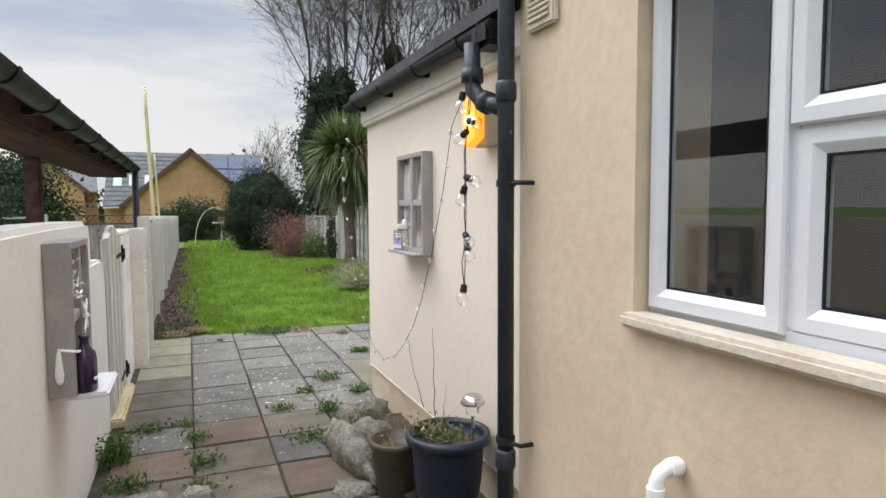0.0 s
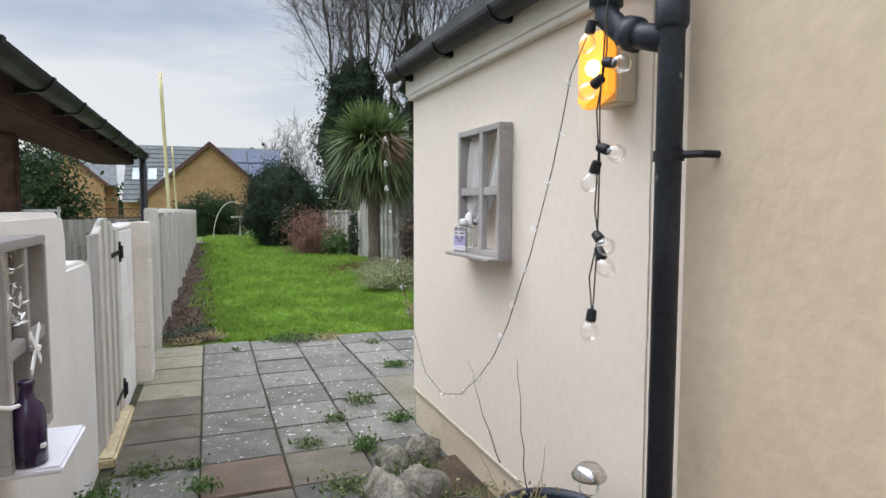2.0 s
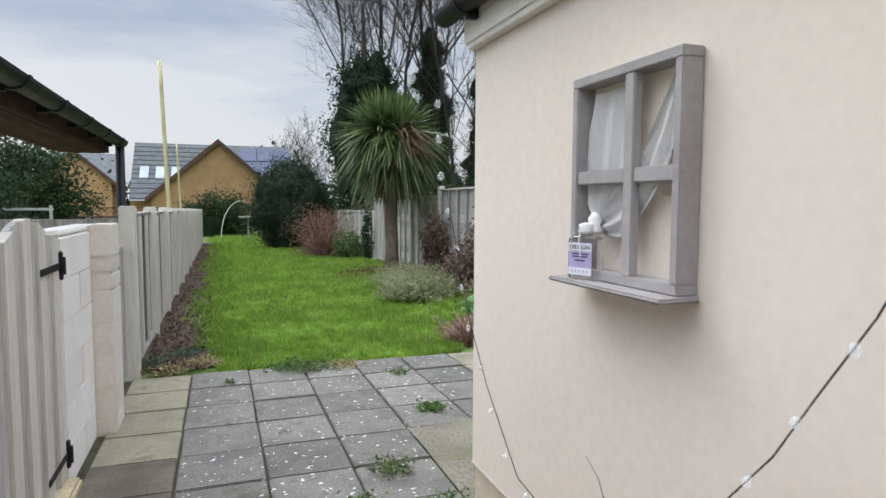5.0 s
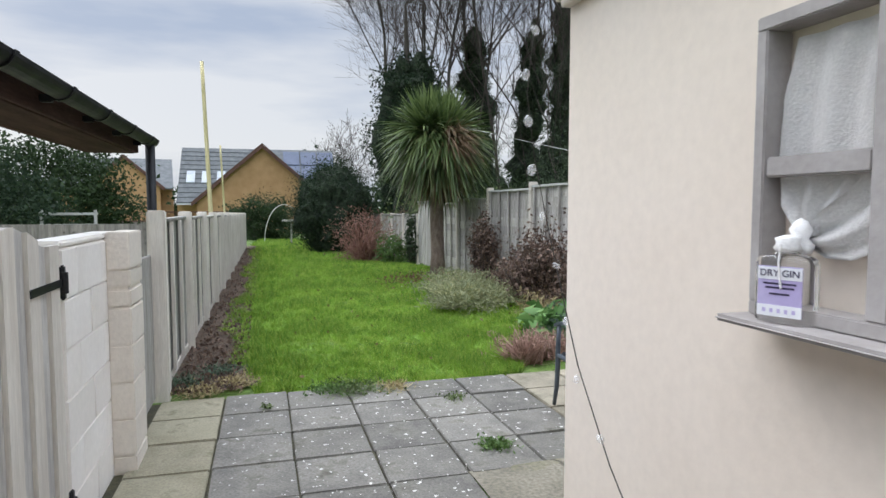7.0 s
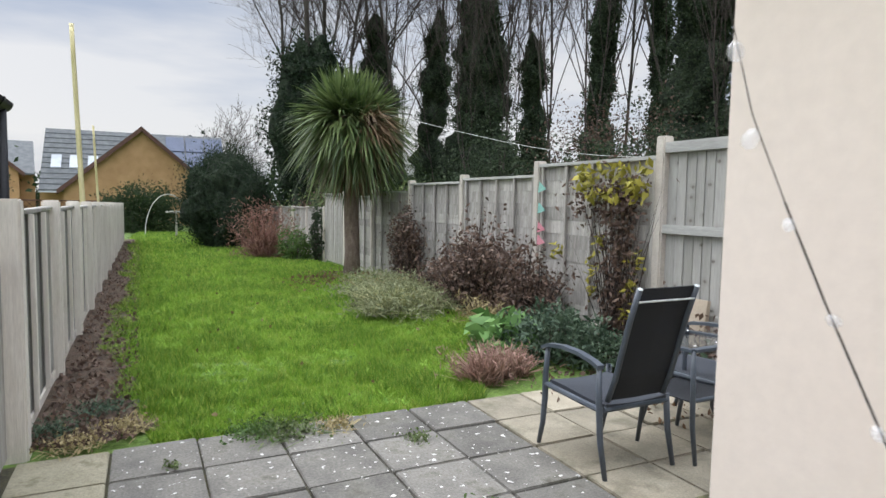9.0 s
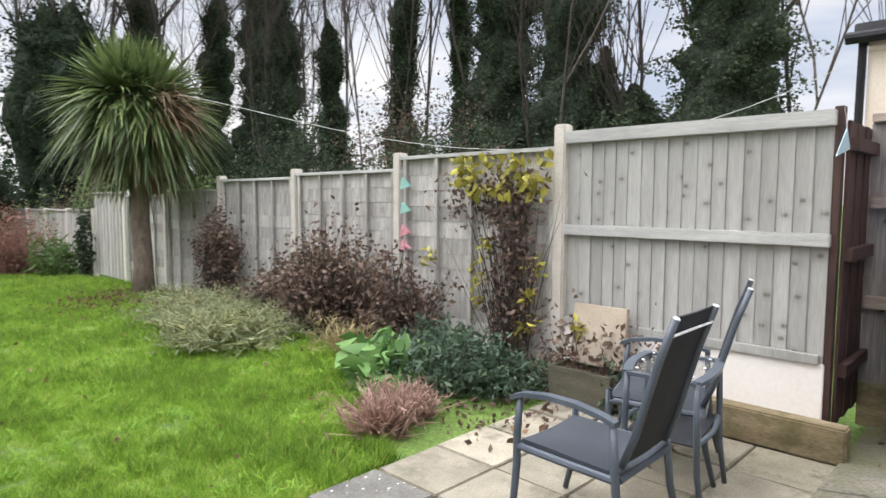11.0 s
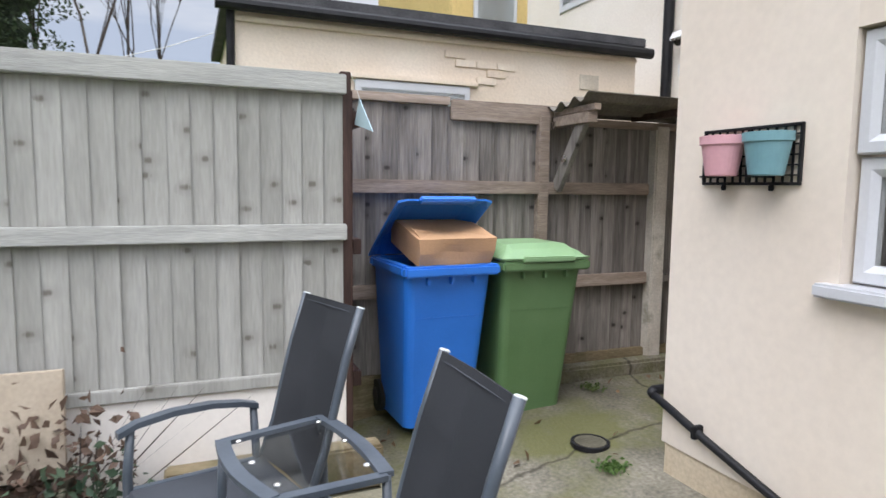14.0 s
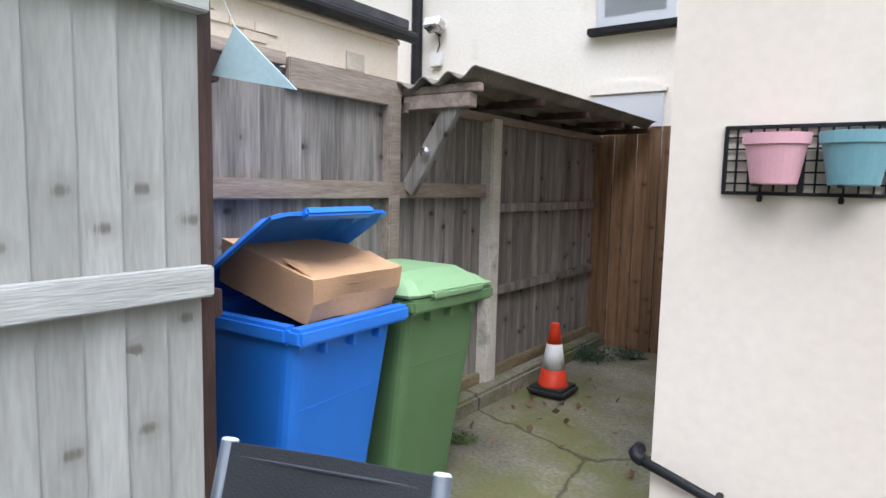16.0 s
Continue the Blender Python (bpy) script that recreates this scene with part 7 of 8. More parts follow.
def ivy_tree(x, y, height, girth, seed, ivy=True, full=1.0, ivy_top=0.8, levels=2, splits=3):
    lab = "tall bare tree with its trunk smothered in dark ivy" if ivy else "tall bare winter tree with fine grey twigs"
    t = thing("ivy_tree" if ivy else "bare_tree", pose(x, y, -0.4), lab, "tree", "trees behind the fence")
    segs = limbs(seed, (0, 0, 0), height, 0.55 if ivy else (0.84 if y > 29 else 0.42), levels, (0.12 if ivy else 0.075) * girth, (RNG.normal(0, 0.03), RNG.normal(0, 0.03)), splits, 0.58 if y > 29 and not ivy else 0.85, 0.13 if y > 29 else 0.11)
    thick = [s for s in segs if s[2] > 0.04] or segs[:7]
    thin = [s for s in segs if s[2] <= 0.04]
    o = limb_mesh("trunk", thick, bark, 0.02, 6)
    o.parent = t
    if thin:
        o = limb_mesh("twig_crown", thin, twig_mat, 0.0045, 3)
        o.parent = t
        tagged(o, kind="stuff")
    if ivy:
        ph = seed * 1.7
        top = height * ivy_top

        def spread_at(z, a):
            body = 0.95 + 0.30 * np.sin(z * 0.9 + ph) * np.cos(z * 2.3 + ph) + 0.24 * np.sin(z * 3.7 + ph * 2) * np.sin(a + z) + 0.14 * np.sin(z * 8.3 + 2 * a)
            taper = np.clip(1.12 - 0.55 * z / top, 0.2, 1) * np.clip((top - z) * 0.9 + 0.12, 0.1, 1)
            return girth * 1.12 * body * taper * (1 + 0.26 * np.sin(3 * a + z * 1.3) + 0.20 * np.sin(5 * a - z * 3.1 + ph))

        trunk = np.array([s[0] for s in segs[:1]] + [s[1] for s in segs if s[2] > 0.07 * girth])
        order = np.argsort(trunk[:, 2])
        cx = lambda z: 0.6 * np.interp(z, trunk[order, 2], trunk[order, 0])
        cy = lambda z: 0.6 * np.interp(z, trunk[order, 2], trunk[order, 1])
        # a solid core for the close stems and leaves, their shade in its colour
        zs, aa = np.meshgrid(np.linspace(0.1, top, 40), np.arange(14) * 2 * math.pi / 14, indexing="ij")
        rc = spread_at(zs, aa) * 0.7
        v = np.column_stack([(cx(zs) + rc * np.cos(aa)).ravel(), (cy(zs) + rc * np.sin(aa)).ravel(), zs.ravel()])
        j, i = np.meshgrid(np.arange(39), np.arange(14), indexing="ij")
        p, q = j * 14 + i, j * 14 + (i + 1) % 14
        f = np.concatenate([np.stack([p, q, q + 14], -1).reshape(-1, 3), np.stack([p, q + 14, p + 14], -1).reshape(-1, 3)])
        add("ivy_mass", (v, f), ivy_inner, t, "dark solid core standing in for shaded inner ivy")
        n = int(27000 * full)
        z = RNG.uniform(0.2, top, n)
        a = RNG.uniform(0, 6.28, n)
        rr = spread_at(z, a) * (RNG.uniform(0.35, 1.0, n) ** 0.7 + 0.10 * RNG.uniform(0, 1, n) * (np.sin(z * 5.1 + 4 * a) > 0.2))
        add("ivy", leaves(np.column_stack([cx(z) + rr * np.cos(a), cy(z) + rr * np.sin(a), z - 0.1 * rr]), 0.075, RNG, droop=0.5, slim=0.7), ivy_leaf, t, "dark ivy leaves")
    return t


TX = 14.0
GROVE = [
    # ivy-clad trunks: x, y, height, girth, share of the height under ivy
    (TX, 34.0, 13, 1.0, 0.9), (TX, 30.7, 13, 1.0, 0.9), (TX, 27.8, 13, 1.15, 0.9), (TX, 24.6, 12, 0.65, 0.7), (TX, 20.8, 13, 0.55, 0.75), (TX + 1, 18.9, 13, 0.4, 0.8),
    (TX, 16.7, 13, 1.15, 0.95), (TX, 14.8, 13, 1.05, 0.95), (TX, 13.2, 5.6, 0.55, 1.0), (TX, 12.2, 4.6, 0.85, 1.0), (TX, 10.6, 9.5, 1.35, 1.0), (9.6, 33.5, 15, 0.9, 0.5), (12.6, 37, 15, 1.2, 0.8), (TX + 2, 18.0, 13, 0.6, 0.9),
]
for k, (x, y, h, g, top) in enumerate(GROVE):
    ivy_tree(x, y, h, g, 100 + k, True, 1.0 + 0.5 * (g > 1.1), top, 3 if y > 30 else 2, 3)
BARE = [
    # bare trees: x, y, height, girth
    (TX + 1, 21.9, 12, 0.8), (TX + 1, 17.9, 12, 0.8), (TX + 1.5, 13.6, 12, 0.8), (TX + 1, 9.2, 10, 0.7), (TX + 3, 8.3, 9, 0.6), (TX + 5, 7.6, 8.5, 0.6), (11.0, 30.5, 15, 1.2), (7.2, 35, 15, 1.3), (8.8, 36.5, 15, 1.2), (6.6, 33.5, 12, 0.9),
    (TX + 2, 27, 13, 0.9), (TX + 3, 22.6, 13, 0.9), (TX + 3, 33, 14, 0.9), (TX - 2, 24.0, 12, 0.6), (TX - 1.5, 19.6, 12, 0.6), (TX + 2, 15.6, 12, 0.7), (TX + 3, 11.6, 11, 0.7), (7.2, 32.6, 14, 1.0), (10.2, 33.0, 14, 1.0),
]
for k, (x, y, h, g) in enumerate(BARE):
    ivy_tree(x, y, h, g, 140 + k, False, 1.0, 0, 3, 5 if y > 29 else 4)
for k in range(14):
    ivy_tree(TX - 1.5 + 2.6 * math.sin(k * 2.1), 9.0 + 1.75 * k, 8.5 + 2.0 * math.sin(k * 1.3), 0.42, 400 + k, False, 1.0, 0, 2, 5)

dc = thing("dark_conifer", pose(7.0, 31.0, -0.4), "tall dark ivy-clad evergreen behind the palm", "tree")
pts = np.concatenate([blob(24000, (0, 0, 4.0), (2.05, 1.9, 3.9), RNG, 31, 0.3, 0.55), blob(7000, (-0.1, 0.2, 6.9), (1.4, 1.3, 1.9), RNG, 33, 0.3, 0.6)])
add("foliage", leaves(pts, 0.15, RNG, slim=0.5), conifer_leaf, dc)
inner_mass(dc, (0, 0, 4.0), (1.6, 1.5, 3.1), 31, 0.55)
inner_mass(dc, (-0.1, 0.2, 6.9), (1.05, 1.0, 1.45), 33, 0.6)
part("trunk", tube(bmesh.new(), [(0, 0, -0.2), (0.1, 0, 4), (-0.3, 0.1, 8), (-0.4, 0, 11)], [0.3, 0.25, 0.15, 0.06], 10), bark, dc)
for k, (x, y, rx, ry, rz, n) in enumerate(((9.5, 19.5, 1.6, 2.2, 2.2, 5000), (10, 14.5, 1.8, 2.2, 2.0, 5000), (10.5, 11.0, 1.8, 1.8, 1.9, 4500), (8.5, 24.5, 1.8, 2.4, 1.6, 4000), (7.0, 28, 1.6, 2.0, 1.2, 3000), (12, 18, 2, 2.5, 2.6, 4500))):
    bush("undergrowth", (x, y, -0.3), (rx, ry, rz), n * 2, 0.085, (ivy_leaf, twig_mat, ivy_leaf, hedge_leaf, dead_leaf, dead_leaf)[k] if k != 1 else ivy_leaf, "tangled undergrowth beyond the fence", "shrubs", seed=40 + k, stems=120)
for x, y, s in ((6.2, 18.5, 1), (5.4, 22.5, 1.1)):
    bush("yellowing_shrub", (x, y, -0.2), (1.0 * s, 1.2 * s, 1.15 * s), 2200, 0.10, weed_leaf, "yellow-green shrub behind the fence", seed=51 + int(s * 10), stems=80)

# ---- neighbouring gardens on the left and the far end ----
bush("evergreen_tree", (-6.6, 27.5, -0.5), (2.5, 2.2, 2.4), 26000, 0.13, hedge_leaf, "broad dark evergreen in the next garden", "tree", seed=60)
bush("evergreen_tree", (-5.6, 18.5, -0.3), (1.3, 1.4, 1.6), 12000, 0.10, conifer_leaf, "dark evergreen in the next garden", "tree", seed=61)
bush("evergreen_tree", (-9.8, 24, -0.3), (2.2, 2.0, 2.2), 12000, 0.14, hedge_leaf, "broad dark evergreen in the next garden", "tree", seed=62)
for k in range(14):
    x = -34 + 5.2 * k
    bush("far_hedge", (x, 62 + 3 * math.sin(k * 1.7), -1.2), (3.6, 2.0, 2.3 + 0.8 * math.sin(k * 2.3)), 1400, 0.5, hedge_leaf, "far line of hedges and trees", "hedge", seed=70 + k, stems=0)
for k, (x, y, h) in enumerate(((5.5, 58, 4.6), (7.5, 56, 5.2), (3.2, 70, 4.0))):
    t = thing("bare_tree", pose(x, y, -0.6), "small bare winter tree in the distance", "tree")
    o = limb_mesh("branch_crown", limbs(300 + k, (0, 0, 0), h, 0.7, 3, 0.09, splits=2), twig_mat, 0.012, 3)
    o.parent = t
    tagged(o, kind="stuff")
bush("far_evergreen", (4.3, 54, -0.8), (1.8, 1.8, 3.2), 3000, 0.35, conifer_leaf, "far dark evergreen beside the houses", "tree", seed=91)

orange_render = pmat("ochre_brick", (0.40, 0.235, 0.115), (0.48, 0.295, 0.155), 2, 0.85, 0.2, 30, contrast=0.08)
tile_grey = pmat("grey_roof_tile", (0.105, 0.112, 0.115), (0.16, 0.168, 0.17), 3, 0.95, 0.2, 20, contrast=0.12, vary=0.05)
barge_brown = pmat("brown_bargeboard", (0.10, 0.05, 0.04), (0.14, 0.075, 0.06), 3, 0.7, 0.1, 20)
solar = pmat("solar_panel", (0.05, 0.07, 0.12), (0.08, 0.10, 0.16), 1, 0.5, 0, 20, spec=0.4)
house_win = pmat("pale_rooflight", (0.38, 0.41, 0.44), (0.46, 0.49, 0.52), 1, 0.3, 0, 20)


def slope(y0, z0, y1, z1, x0, x1, thick=0.12):
    """A roof slope running up from (y0, z0) to (y1, z1), between x0 and x1."""
    return prism(bmesh.new(), [(y0, z0), (y1, z1), (y1, z1 + thick), (y0, z0 + thick)], "x", x0, x1)


def gable_house(m, half, eaves, ridge, left, right, label, panels=True):
    """A house with its gable towards -y at y = 0 and a cross roof running along x behind it."""
    h = thing("far_house", m, label, "house", "houses beyond the garden")
    part("wall", prism(bmesh.new(), [(-half, -2), (half, -2), (half, eaves), (0, ridge), (-half, eaves)], "y", 0, 8), orange_render, h)
    k = (ridge - eaves) / half
    for s in (-1, 1):
        part("gable_roof", prism(bmesh.new(), [(0, ridge + 0.05), (s * (half + 0.35), eaves - 0.35 * k + 0.05), (s * (half + 0.35), eaves - 0.35 * k + 0.2), (0, ridge + 0.2)], "y", -0.2, 8), tile_grey, h)
        part("bargeboard", prism(bmesh.new(), [(0, ridge - 0.12), (s * (half + 0.35), eaves - 0.35 * k - 0.12), (s * (half + 0.35), eaves - 0.35 * k + 0.18), (0, ridge + 0.18)], "y", -0.26, -0.205), barge_brown, h)
    part("wing_wall", nbox((-left, 1.5, -2), (-half - 0.01, 8, eaves - 0.15)), orange_render, h)
    rl = part("wing_roof", slope(1.0, eaves - 0.25, 5.0, ridge + 0.1, -left, 0), tile_grey, h)
    for j in range(12):
        u = j / 12
        part("tile_course", nbox((-left, 1.0 + 4 * u - 0.02, eaves - 0.13 + (ridge + 0.35 - eaves) * u), (-half * (1 - u) - 0.3, 1.0 + 4 * u + 0.02, eaves - 0.09 + (ridge + 0.35 - eaves) * u)), tile_grey, rl)
    part("wing_wall", nbox((half + 0.01, 1.5, -2), (right, 8, eaves - 0.15)), orange_render, h)
    rr = part("wing_roof", slope(1.0, eaves - 0.25, 5.0, ridge + 0.1, 0, right), tile_grey, h)
    part("gutter", nbox((-left, 0.86, eaves - 0.3), (-half - 0.4, 0.98, eaves - 0.2)), upvc, h)
    kk = (ridge + 0.35 - eaves) / 4.0
    if panels:
        for i in range(3):
            for j in range(2):
                x = 1.5 + 1.25 * i
                ya, yb = 2.6 + 1.1 * j, 3.6 + 1.1 * j
                part("solar_panel", prism(bmesh.new(), [(ya, eaves - 0.1 + kk * (ya - 1) + 0.05), (yb, eaves - 0.1 + kk * (yb - 1) + 0.05), (yb, eaves - 0.1 + kk * (yb - 1) + 0.1), (ya, eaves - 0.1 + kk * (ya - 1) + 0.1)], "x", x, x + 1.15), solar, h)
    for i in range(3):
        x = -left + 0.5 + 1.0 * i
        part("rooflight", prism(bmesh.new(), [(2.3, eaves - 0.08 + kk * 1.3), (3.1, eaves - 0.08 + kk * 2.1), (3.1, eaves + kk * 2.1), (2.3, eaves + kk * 1.3)], "x", x, x + 0.55), house_win, rl)
    return h


gable_house(pose(0.25, 47, -0.65), 4.2, 2.5, 6.15, 5.6, 5.2, "ochre brick house with grey tiles and solar panels")
gable_house(pose(-10.4, 58, -0.5, 0, 0, 8), 2.6, 3.6, 5.9, 4.6, 3.6, "ochre brick house with a grey tiled roof", False)
tre = thing("trellis_fence", pose(-0.6, 40.5, lawn_z(40)), "brown trellis-topped fence at the end of the gardens", "fence")
for i in range(2):
    for k in range(26):
        x = -7.5 + 0.3 * k
        part("lath", nbox((-0.012, 0, 0), (0.012, 0.015, 0.62), 0, pose(x, 0.02 * i, 1.05, 0, 45 if i else -45, 0)), barge_brown, tre)
part("rail", nbox((-7.6, -0.02, 1.0), (0.4, 0.05, 1.08)), barge_brown, tre)
part("rail", nbox((-7.6, -0.02, 1.5), (0.4, 0.05, 1.56)), barge_brown, tre)
part("panel", nbox((-7.6, 0.0, -0.2), (0.4, 0.04, 1.0)), fence_dark, tre)
bt = thing("bird_table", pose(1.55, 34, lawn_z(34)), "grey bird table on a post at the end of the lawn", "bird table")
part("post", nbox((-0.04, -0.04, 0), (0.04, 0.04, 1.05)), fence_grey, bt)
part("tray", nbox((-0.42, -0.3, 1.05), (0.42, 0.3, 1.13), 0.01), fence_grey, bt)
hoop = thing("garden_hoop", pose(1.3, 36, lawn_z(36)), "thin pale hoop arch at the end of the garden", "arch")
part("hoop", tube(bmesh.new(), [(1.0 * math.cos(math.pi * k / 14), 0, 1.9 * math.sin(math.pi * k / 14)) for k in range(15)], 0.018, 6), wire_pale, hoop)
fr = thing("garden_bench", pose(-4.0, 19.0, -0.1), "pale slatted bench frame in the next garden", "bench")
for x in (-0.55, 0.55):
    part("leg", nbox((x - 0.03, -0.03, 0), (x + 0.03, 0.03, 1.5), 0.004), fence_rail, fr)
for z in (0.9, 1.12, 1.38):
    part("slat", nbox((-0.6, -0.02, z), (0.6, 0.02, z + 0.06), 0.004), fence_rail, fr)
nbf = thing("fence_next_garden", HERE, "low dark fence across the next gardens", "fence", kind="structure")
part("panel", nbox((-14, 16.0, -0.2), (-0.75, 16.05, 1.15)), fence_dark, nbf)

# ---- lawn, weeds and litter ----
def lawn_edge_left(y):
    return 0.02 + 0.10 * math.sin(y * 0.9) + 0.06 * math.sin(y * 2.7) + (0.18 if y < 9 else 0.0)


def lawn_edge_right(y):
    return float(np.interp(y, [8, 8.6, 9.5, 11, 12.5, 14, 16, 20, 32], [2.5, 2.75, 3.5, 3.6, 3.7, 3.8, 3.9, 4.1, 4.3]))


def ground_z(x, y):
    bed = 0.16 * np.exp(-((x - 3.7) / 0.9) ** 2) * np.clip((y - 8.2) / 1.5, 0, 1) * np.clip((20 - y) / 3, 0, 1) * ((x > 2) & (x < 5))
    return -0.012 * np.maximum(0, np.minimum(y, 40) - 8) - 0.015 + bed


def scatter(n, y0, y1, rng):
    y = rng.uniform(y0, y1, n)
    lo = np.array([lawn_edge_left(v) for v in np.linspace(y0, y1, 200)])
    hi = np.array([lawn_edge_right(v) for v in np.linspace(y0, y1, 200)])
    g = np.linspace(y0, y1, 200)
    x = np.interp(y, g, lo) + rng.uniform(-0.04, 1, n) * (np.interp(y, g, hi) - np.interp(y, g, lo))
    return x, y


lawn = thing("lawn", HERE, "rough green lawn with paler tufts", "lawn", kind="stuff")
for n, y0, y1, h, w in ((170000, 8.0, 11, 0.062, 0.0036), (130000, 11, 15, 0.065, 0.0055), (90000, 15, 22, 0.075, 0.008), (50000, 22, 38, 0.09, 0.016)):
    x, y = scatter(n, y0, y1, RNG)
    patch = np.array([0.7 * noise.noise((a * 1.6, b * 1.3, 0.0)) + 0.9 * noise.noise((a * 7.5, b * 7.0, 4.0)) for a, b in zip(x, y)])
    hh = h * RNG.uniform(0.4, 1.3, n) * np.clip(1 + 1.1 * patch, 0.35, 2.0)
    b = np.column_stack([x, y, ground_z(x, y) - 0.01])
    lean = RNG.normal(0, 0.45, (n, 2)) * hh[:, None]
    tip = b + np.column_stack([lean, hh])
    a = RNG.uniform(0, 3.14, n)
    s = np.column_stack([np.cos(a), np.sin(a), np.zeros(n)]) * (w * RNG.uniform(0.7, 1.3, n))[:, None]
    v = np.stack([b - s, b + s, tip], 1).reshape(-1, 3)
    f = np.arange(n * 3).reshape(-1, 3)
    dry = RNG.uniform(0, 1, n) < 0.14 + 0.35 * (patch < -0.2)
    deep = ~dry & (patch + RNG.normal(0, 0.15, n) > 0.12)
    add("grass", (v, f[~dry & ~deep]), grass_leaf, lawn)
    add("dark_grass", (v, f[deep]), grass_dark, lawn)
    add("pale_grass", (v, f[dry]), grass_dry, lawn)

n = 1100
x, y = scatter(n, 8.02, 17, RNG)
x, y = np.repeat(x, 26) + RNG.normal(0, 0.03, n * 26), np.repeat(y, 26) + RNG.normal(0, 0.03, n * 26)
a, l = RNG.uniform(0, 6.28, n * 26), np.repeat(RNG.uniform(0.5, 1.3, n), 26)
b = np.column_stack([x, y, ground_z(x, y) - 0.005])
tip = b + np.column_stack([np.cos(a) * 0.075 * l, np.sin(a) * 0.075 * l, 0.12 * l * RNG.uniform(0.4, 1, n * 26)])
add("tuft", strips(b, tip, 0.0035, RNG, 0.05 * l, 3), grass_leaf, lawn)

soil_strip = []
for k in range(60):
    y = 8.25 + 0.4 * k
    soil_strip.append([(x, y, lawn_z(y) + 0.012 + 0.025 * noise.noise((x * 4, y * 3, 0)) - 0.02 * (i in (0, 4))) for i, x in enumerate((-0.52, -0.3, -0.12, 0.0, lawn_edge_left(y) + 0.05))])
sv = [p for row in soil_strip for p in row]
sf = [(r * 5 + i, r * 5 + i + 1, r * 5 + i + 6, r * 5 + i + 5) for r in range(59) for i in range(4)]
strip = raw("soil_border", sv, sf, earth, True)
tagged(strip, "bare earth border along the fence", "soil", kind="structure")
litter = thing("leaf_litter", HERE, "fallen leaves and twigs strewn over soil and slabs", "leaves", kind="stuff")
n = 2600
y = 8.1 + 22 * RNG.uniform(0, 1, n) ** 1.7
x = RNG.uniform(-0.45, 0.12, n)
add("leaf", leaves(np.column_stack([x, y, np.array([lawn_z(v) for v in y]) + 0.03]), 0.045, RNG, slim=0.6), dead_leaf, litter)
n = 420
x, y = RNG.normal(3.25, 0.35, n), RNG.normal(15.0, 0.5, n)
add("leaf", leaves(np.column_stack([x, y, ground_z(x, y) + 0.06]), 0.07, RNG, slim=0.5), litter_leaf, litter)
n = 170
x, y = RNG.uniform(2.9, 4.3, n), RNG.normal(7.98, 0.22, n)
add("leaf", leaves(np.column_stack([x, y, np.full(n, 0.022)]), 0.05, RNG, slim=0.65), dead_leaf, litter)
n = 90
x, y = RNG.uniform(3.3, 4.25, n), RNG.uniform(6.9, 7.9, n)
add("leaf", leaves(np.column_stack([x, y, np.full(n, 0.02)]), 0.05, RNG, slim=0.65), litter_leaf, litter)
n = 60
x, y = RNG.uniform(3.7, 4.95, n), RNG.uniform(3.0, 6.1, n)
add("leaf", leaves(np.column_stack([x, y, np.array([yard_z(a, b) for a, b in zip(x, y)]) + 0.025]), 0.05, RNG, slim=0.65), litter_leaf, litter)
n = 150
x, y = scatter(n, 8.1, 20, RNG)
add("leaf", leaves(np.column_stack([x, y, ground_z(x, y) + 0.05]), 0.045, RNG, slim=0.65), litter_leaf, litter)


def weed(x, y, r, n, h, mat, z=0.0, label="weeds growing between the slabs"):
    t = thing("weed_tuft", pose(x, y, z), label, "weeds", "weeds in the paving")
    a = RNG.uniform(0, 6.28, n)
    b = np.column_stack([RNG.normal(0, r * 0.4, n), RNG.normal(0, r * 0.4, n), np.zeros(n)])
    l = r * RNG.uniform(0.15, 0.7, n)
    tip = b + np.column_stack([np.cos(a) * l, np.sin(a) * l, h * RNG.uniform(0.15, 1.0, n)])
    add("tuft", strips(b, tip, 0.0042, RNG, h * 0.3 * RNG.uniform(0, 1, n), 3), mat, t)
    m = n * 2
    q = np.column_stack([RNG.normal(0, r * 0.5, m), RNG.normal(0, r * 0.5, m), h * RNG.uniform(0.05, 0.75, m) + 0.008])
    add("leaf", leaves(q, 0.026, RNG, slim=0.55), mat, t)
    return t


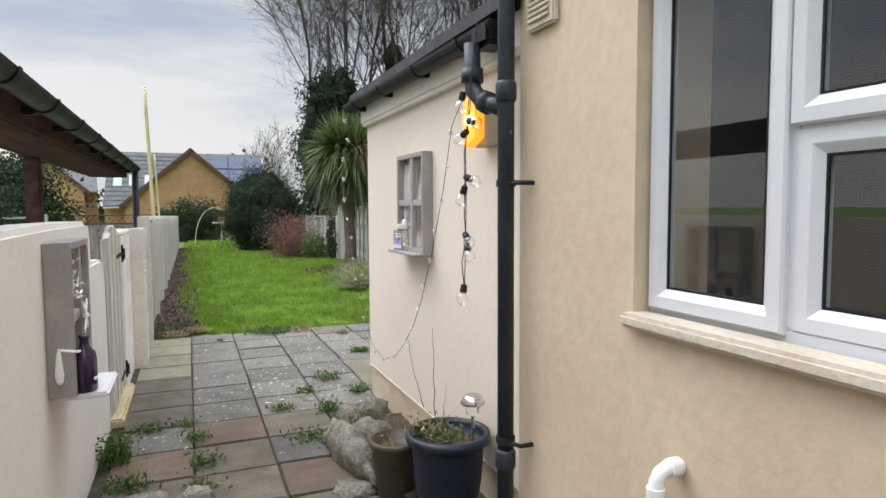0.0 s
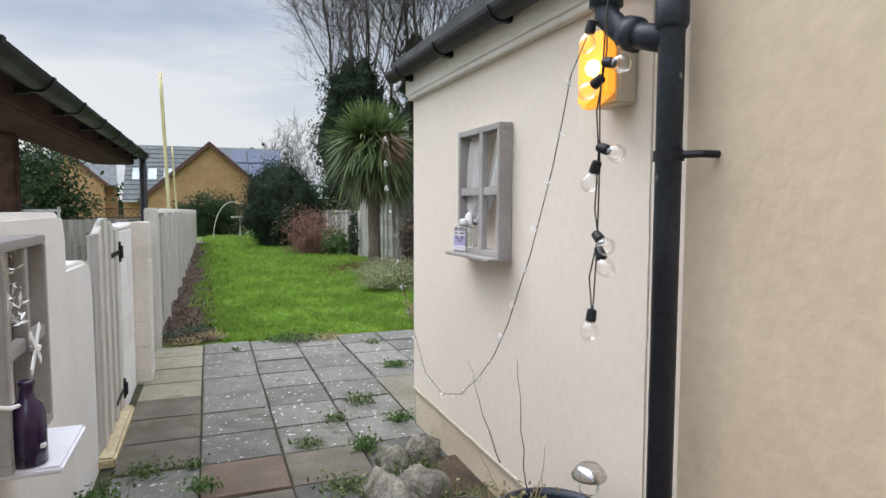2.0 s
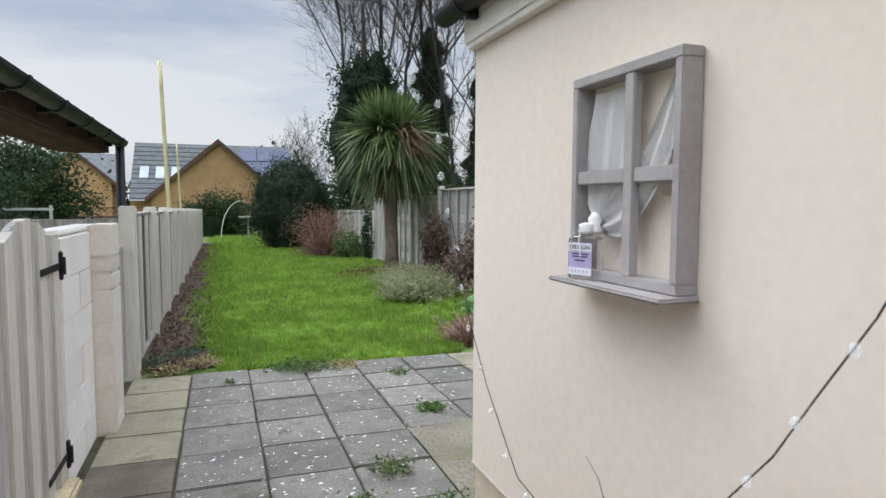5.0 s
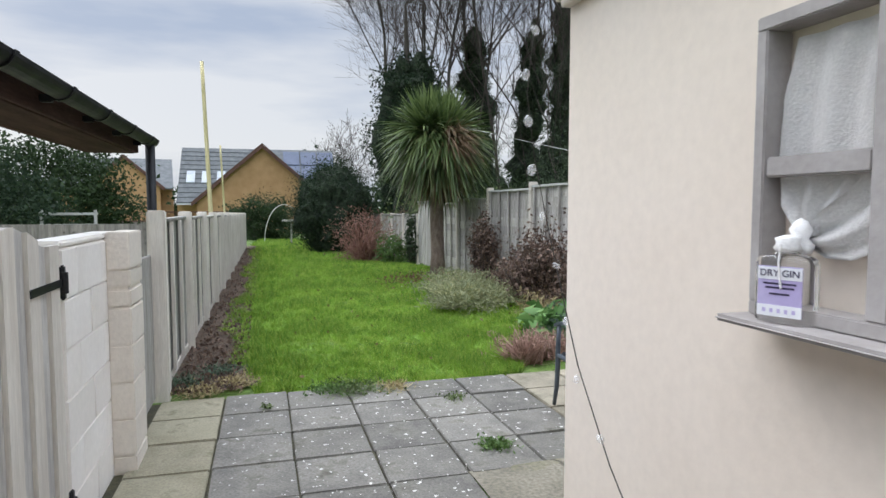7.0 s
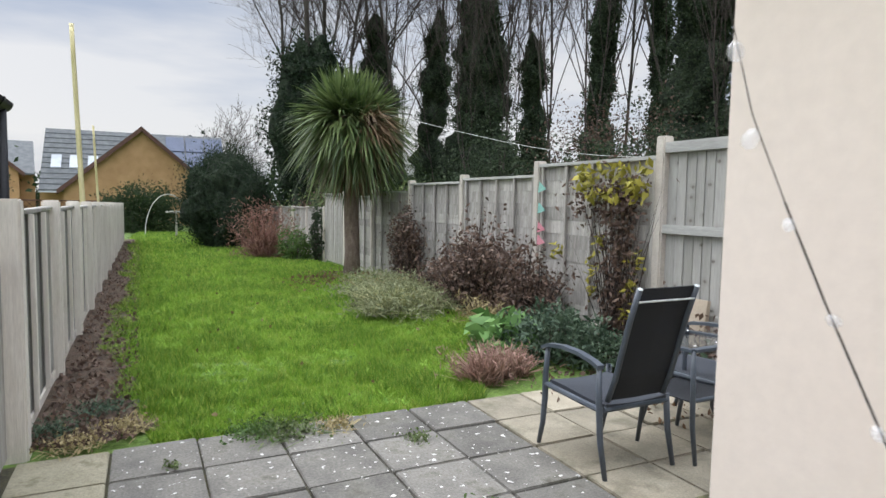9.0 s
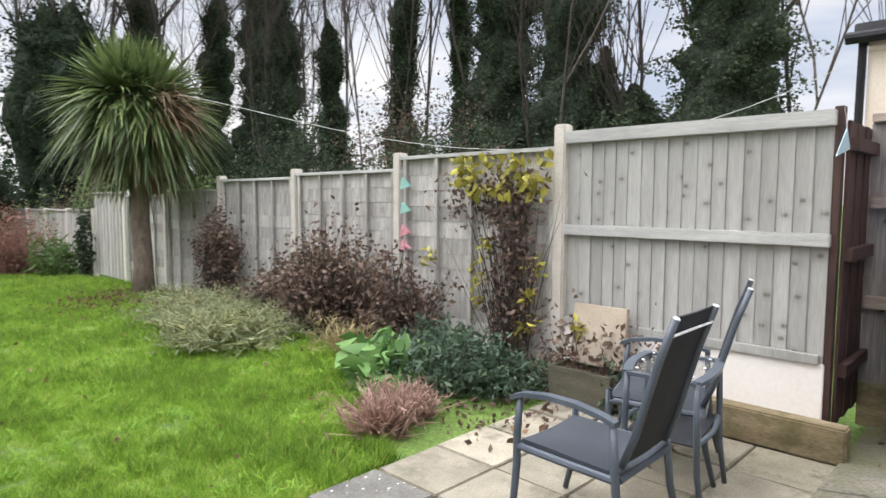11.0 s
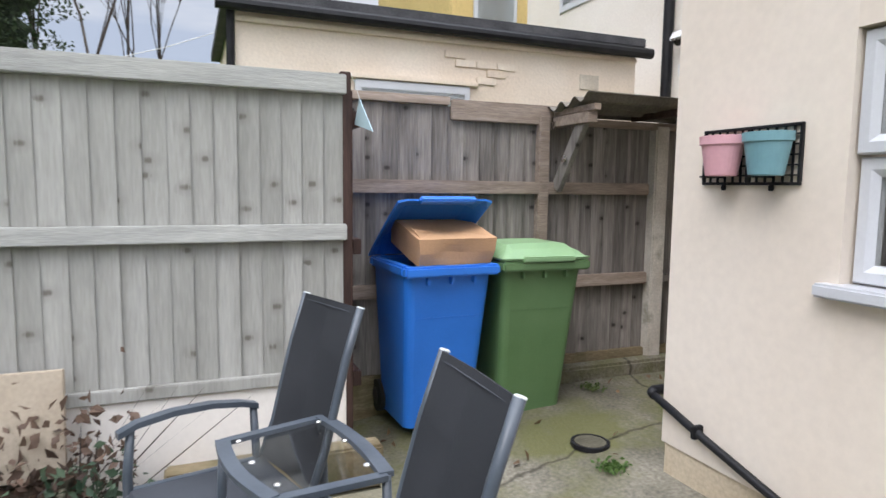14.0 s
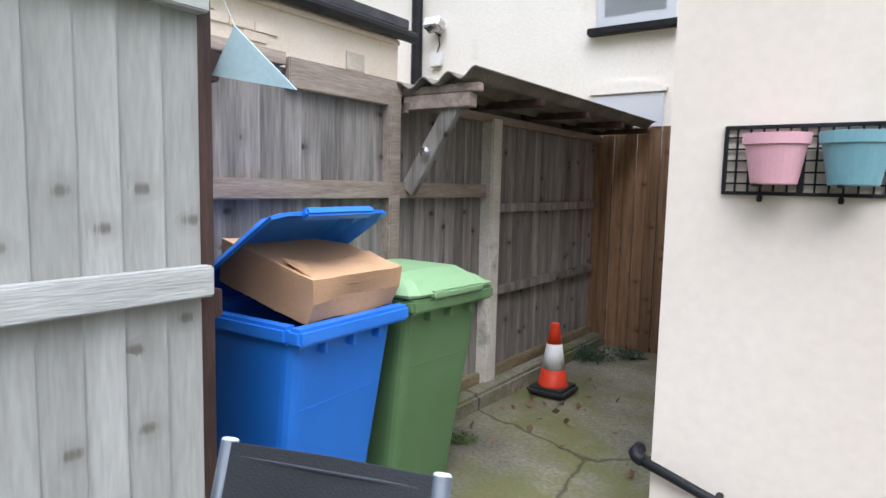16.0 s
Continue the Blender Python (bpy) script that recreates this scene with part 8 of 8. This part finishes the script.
for x, y, r, n, h, mat in ((-0.46, 4.18, 0.13, 300, 0.36, green_leaf), (-0.36, 3.75, 0.14, 160, 0.14, green_leaf), (-0.3, 4.72, 0.16, 120, 0.06, weed_leaf), (-0.05, 4.72, 0.10, 60, 0.05, weed_leaf), (0.0, 4.40, 0.13, 110, 0.09, green_leaf),
                           (0.04, 3.95, 0.14, 120, 0.08, weed_leaf), (0.02, 3.6, 0.12, 90, 0.06, weed_leaf), (0.62, 4.82, 0.13, 90, 0.05, weed_leaf), (0.88, 5.20, 0.12, 90, 0.06, weed_leaf), (0.95, 4.62, 0.14, 150, 0.16, green_leaf),
                           (0.70, 4.15, 0.18, 160, 0.06, weed_leaf), (0.85, 4.05, 0.16, 140, 0.07, grey_sage), (1.12, 5.55, 0.15, 140, 0.09, weed_leaf), (1.28, 5.05, 0.14, 120, 0.12, green_leaf), (1.10, 4.05, 0.18, 220, 0.26, weed_leaf),
                           (1.22, 3.6, 0.18, 240, 0.28, weed_leaf), (1.15, 3.25, 0.14, 160, 0.22, straw), (1.0, 7.9, 0.30, 420, 0.10, weed_leaf), (0.8, 7.95, 0.22, 260, 0.09, green_leaf), (1.3, 7.85, 0.16, 160, 0.10, straw), (1.66, 6.45, 0.12, 260, 0.08, green_leaf),
                           (1.7, 7.45, 0.12, 90, 0.05, weed_leaf), (-0.22, 8.15, 0.2, 300, 0.10, straw), (0.05, 8.3, 0.2, 280, 0.12, straw), (-0.1, 8.75, 0.22, 200, 0.12, dark_shrub), (-0.35, 8.4, 0.18, 200, 0.16, dark_shrub), (0.3, 7.6, 0.06, 40, 0.04, weed_leaf),
                           (3.72, 5.12, 0.09, 120, 0.05, green_leaf), (4.75, 4.5, 0.10, 90, 0.06, weed_leaf), (3.25, 6.15, 0.12, 80, 0.04, weed_leaf), (4.85, 2.5, 0.2, 420, 0.22, dark_shrub), (4.6, 2.25, 0.16, 220, 0.14, dark_shrub)):
    weed(x, y, r * 0.85, n // 2, h * 0.6, mat, yard_z(x, y) if y < 6.2 and x > 1.5 else 0.0)
for x, y, z, n, h in ((1.13, 2.80, 0.40, 70, 0.07), (1.09, 2.86, 0.40, 26, 0.14), (0.985, 3.10, 0.24, 12, 0.26)):
    weed(x, y, 0.13, n, h, weed_leaf if n > 30 else straw, z, "weeds and dry stalks in a pot")
tw = thing("dead_twigs", pose(1.14, 2.9, 0.38), "dead branching twigs leaning up the wall from the pot", "twigs")
for k, (bx0, by0, tx, ty, tz) in enumerate(((0, 0, 0.10, 0.30, 0.50), (-0.03, -0.1, 0.05, -0.02, 0.26), (0.10, 0.45, 0.2, 1.05, 0.30), (-0.05, 0.0, -0.12, 0.25, 0.2))):
    part("twig", tube(bmesh.new(), [(bx0 + (tx - bx0) * u + 0.015 * noise.noise((u * 5, k, 0)), by0 + (ty - by0) * u + 0.03 * noise.noise((u * 4, k, 7)), tz * u ** 1.2) for u in [j / 9 for j in range(10)]], [0.0032 - 0.0022 * j / 9 for j in range(10)], 5), straw if k % 2 else twig_mat, tw)
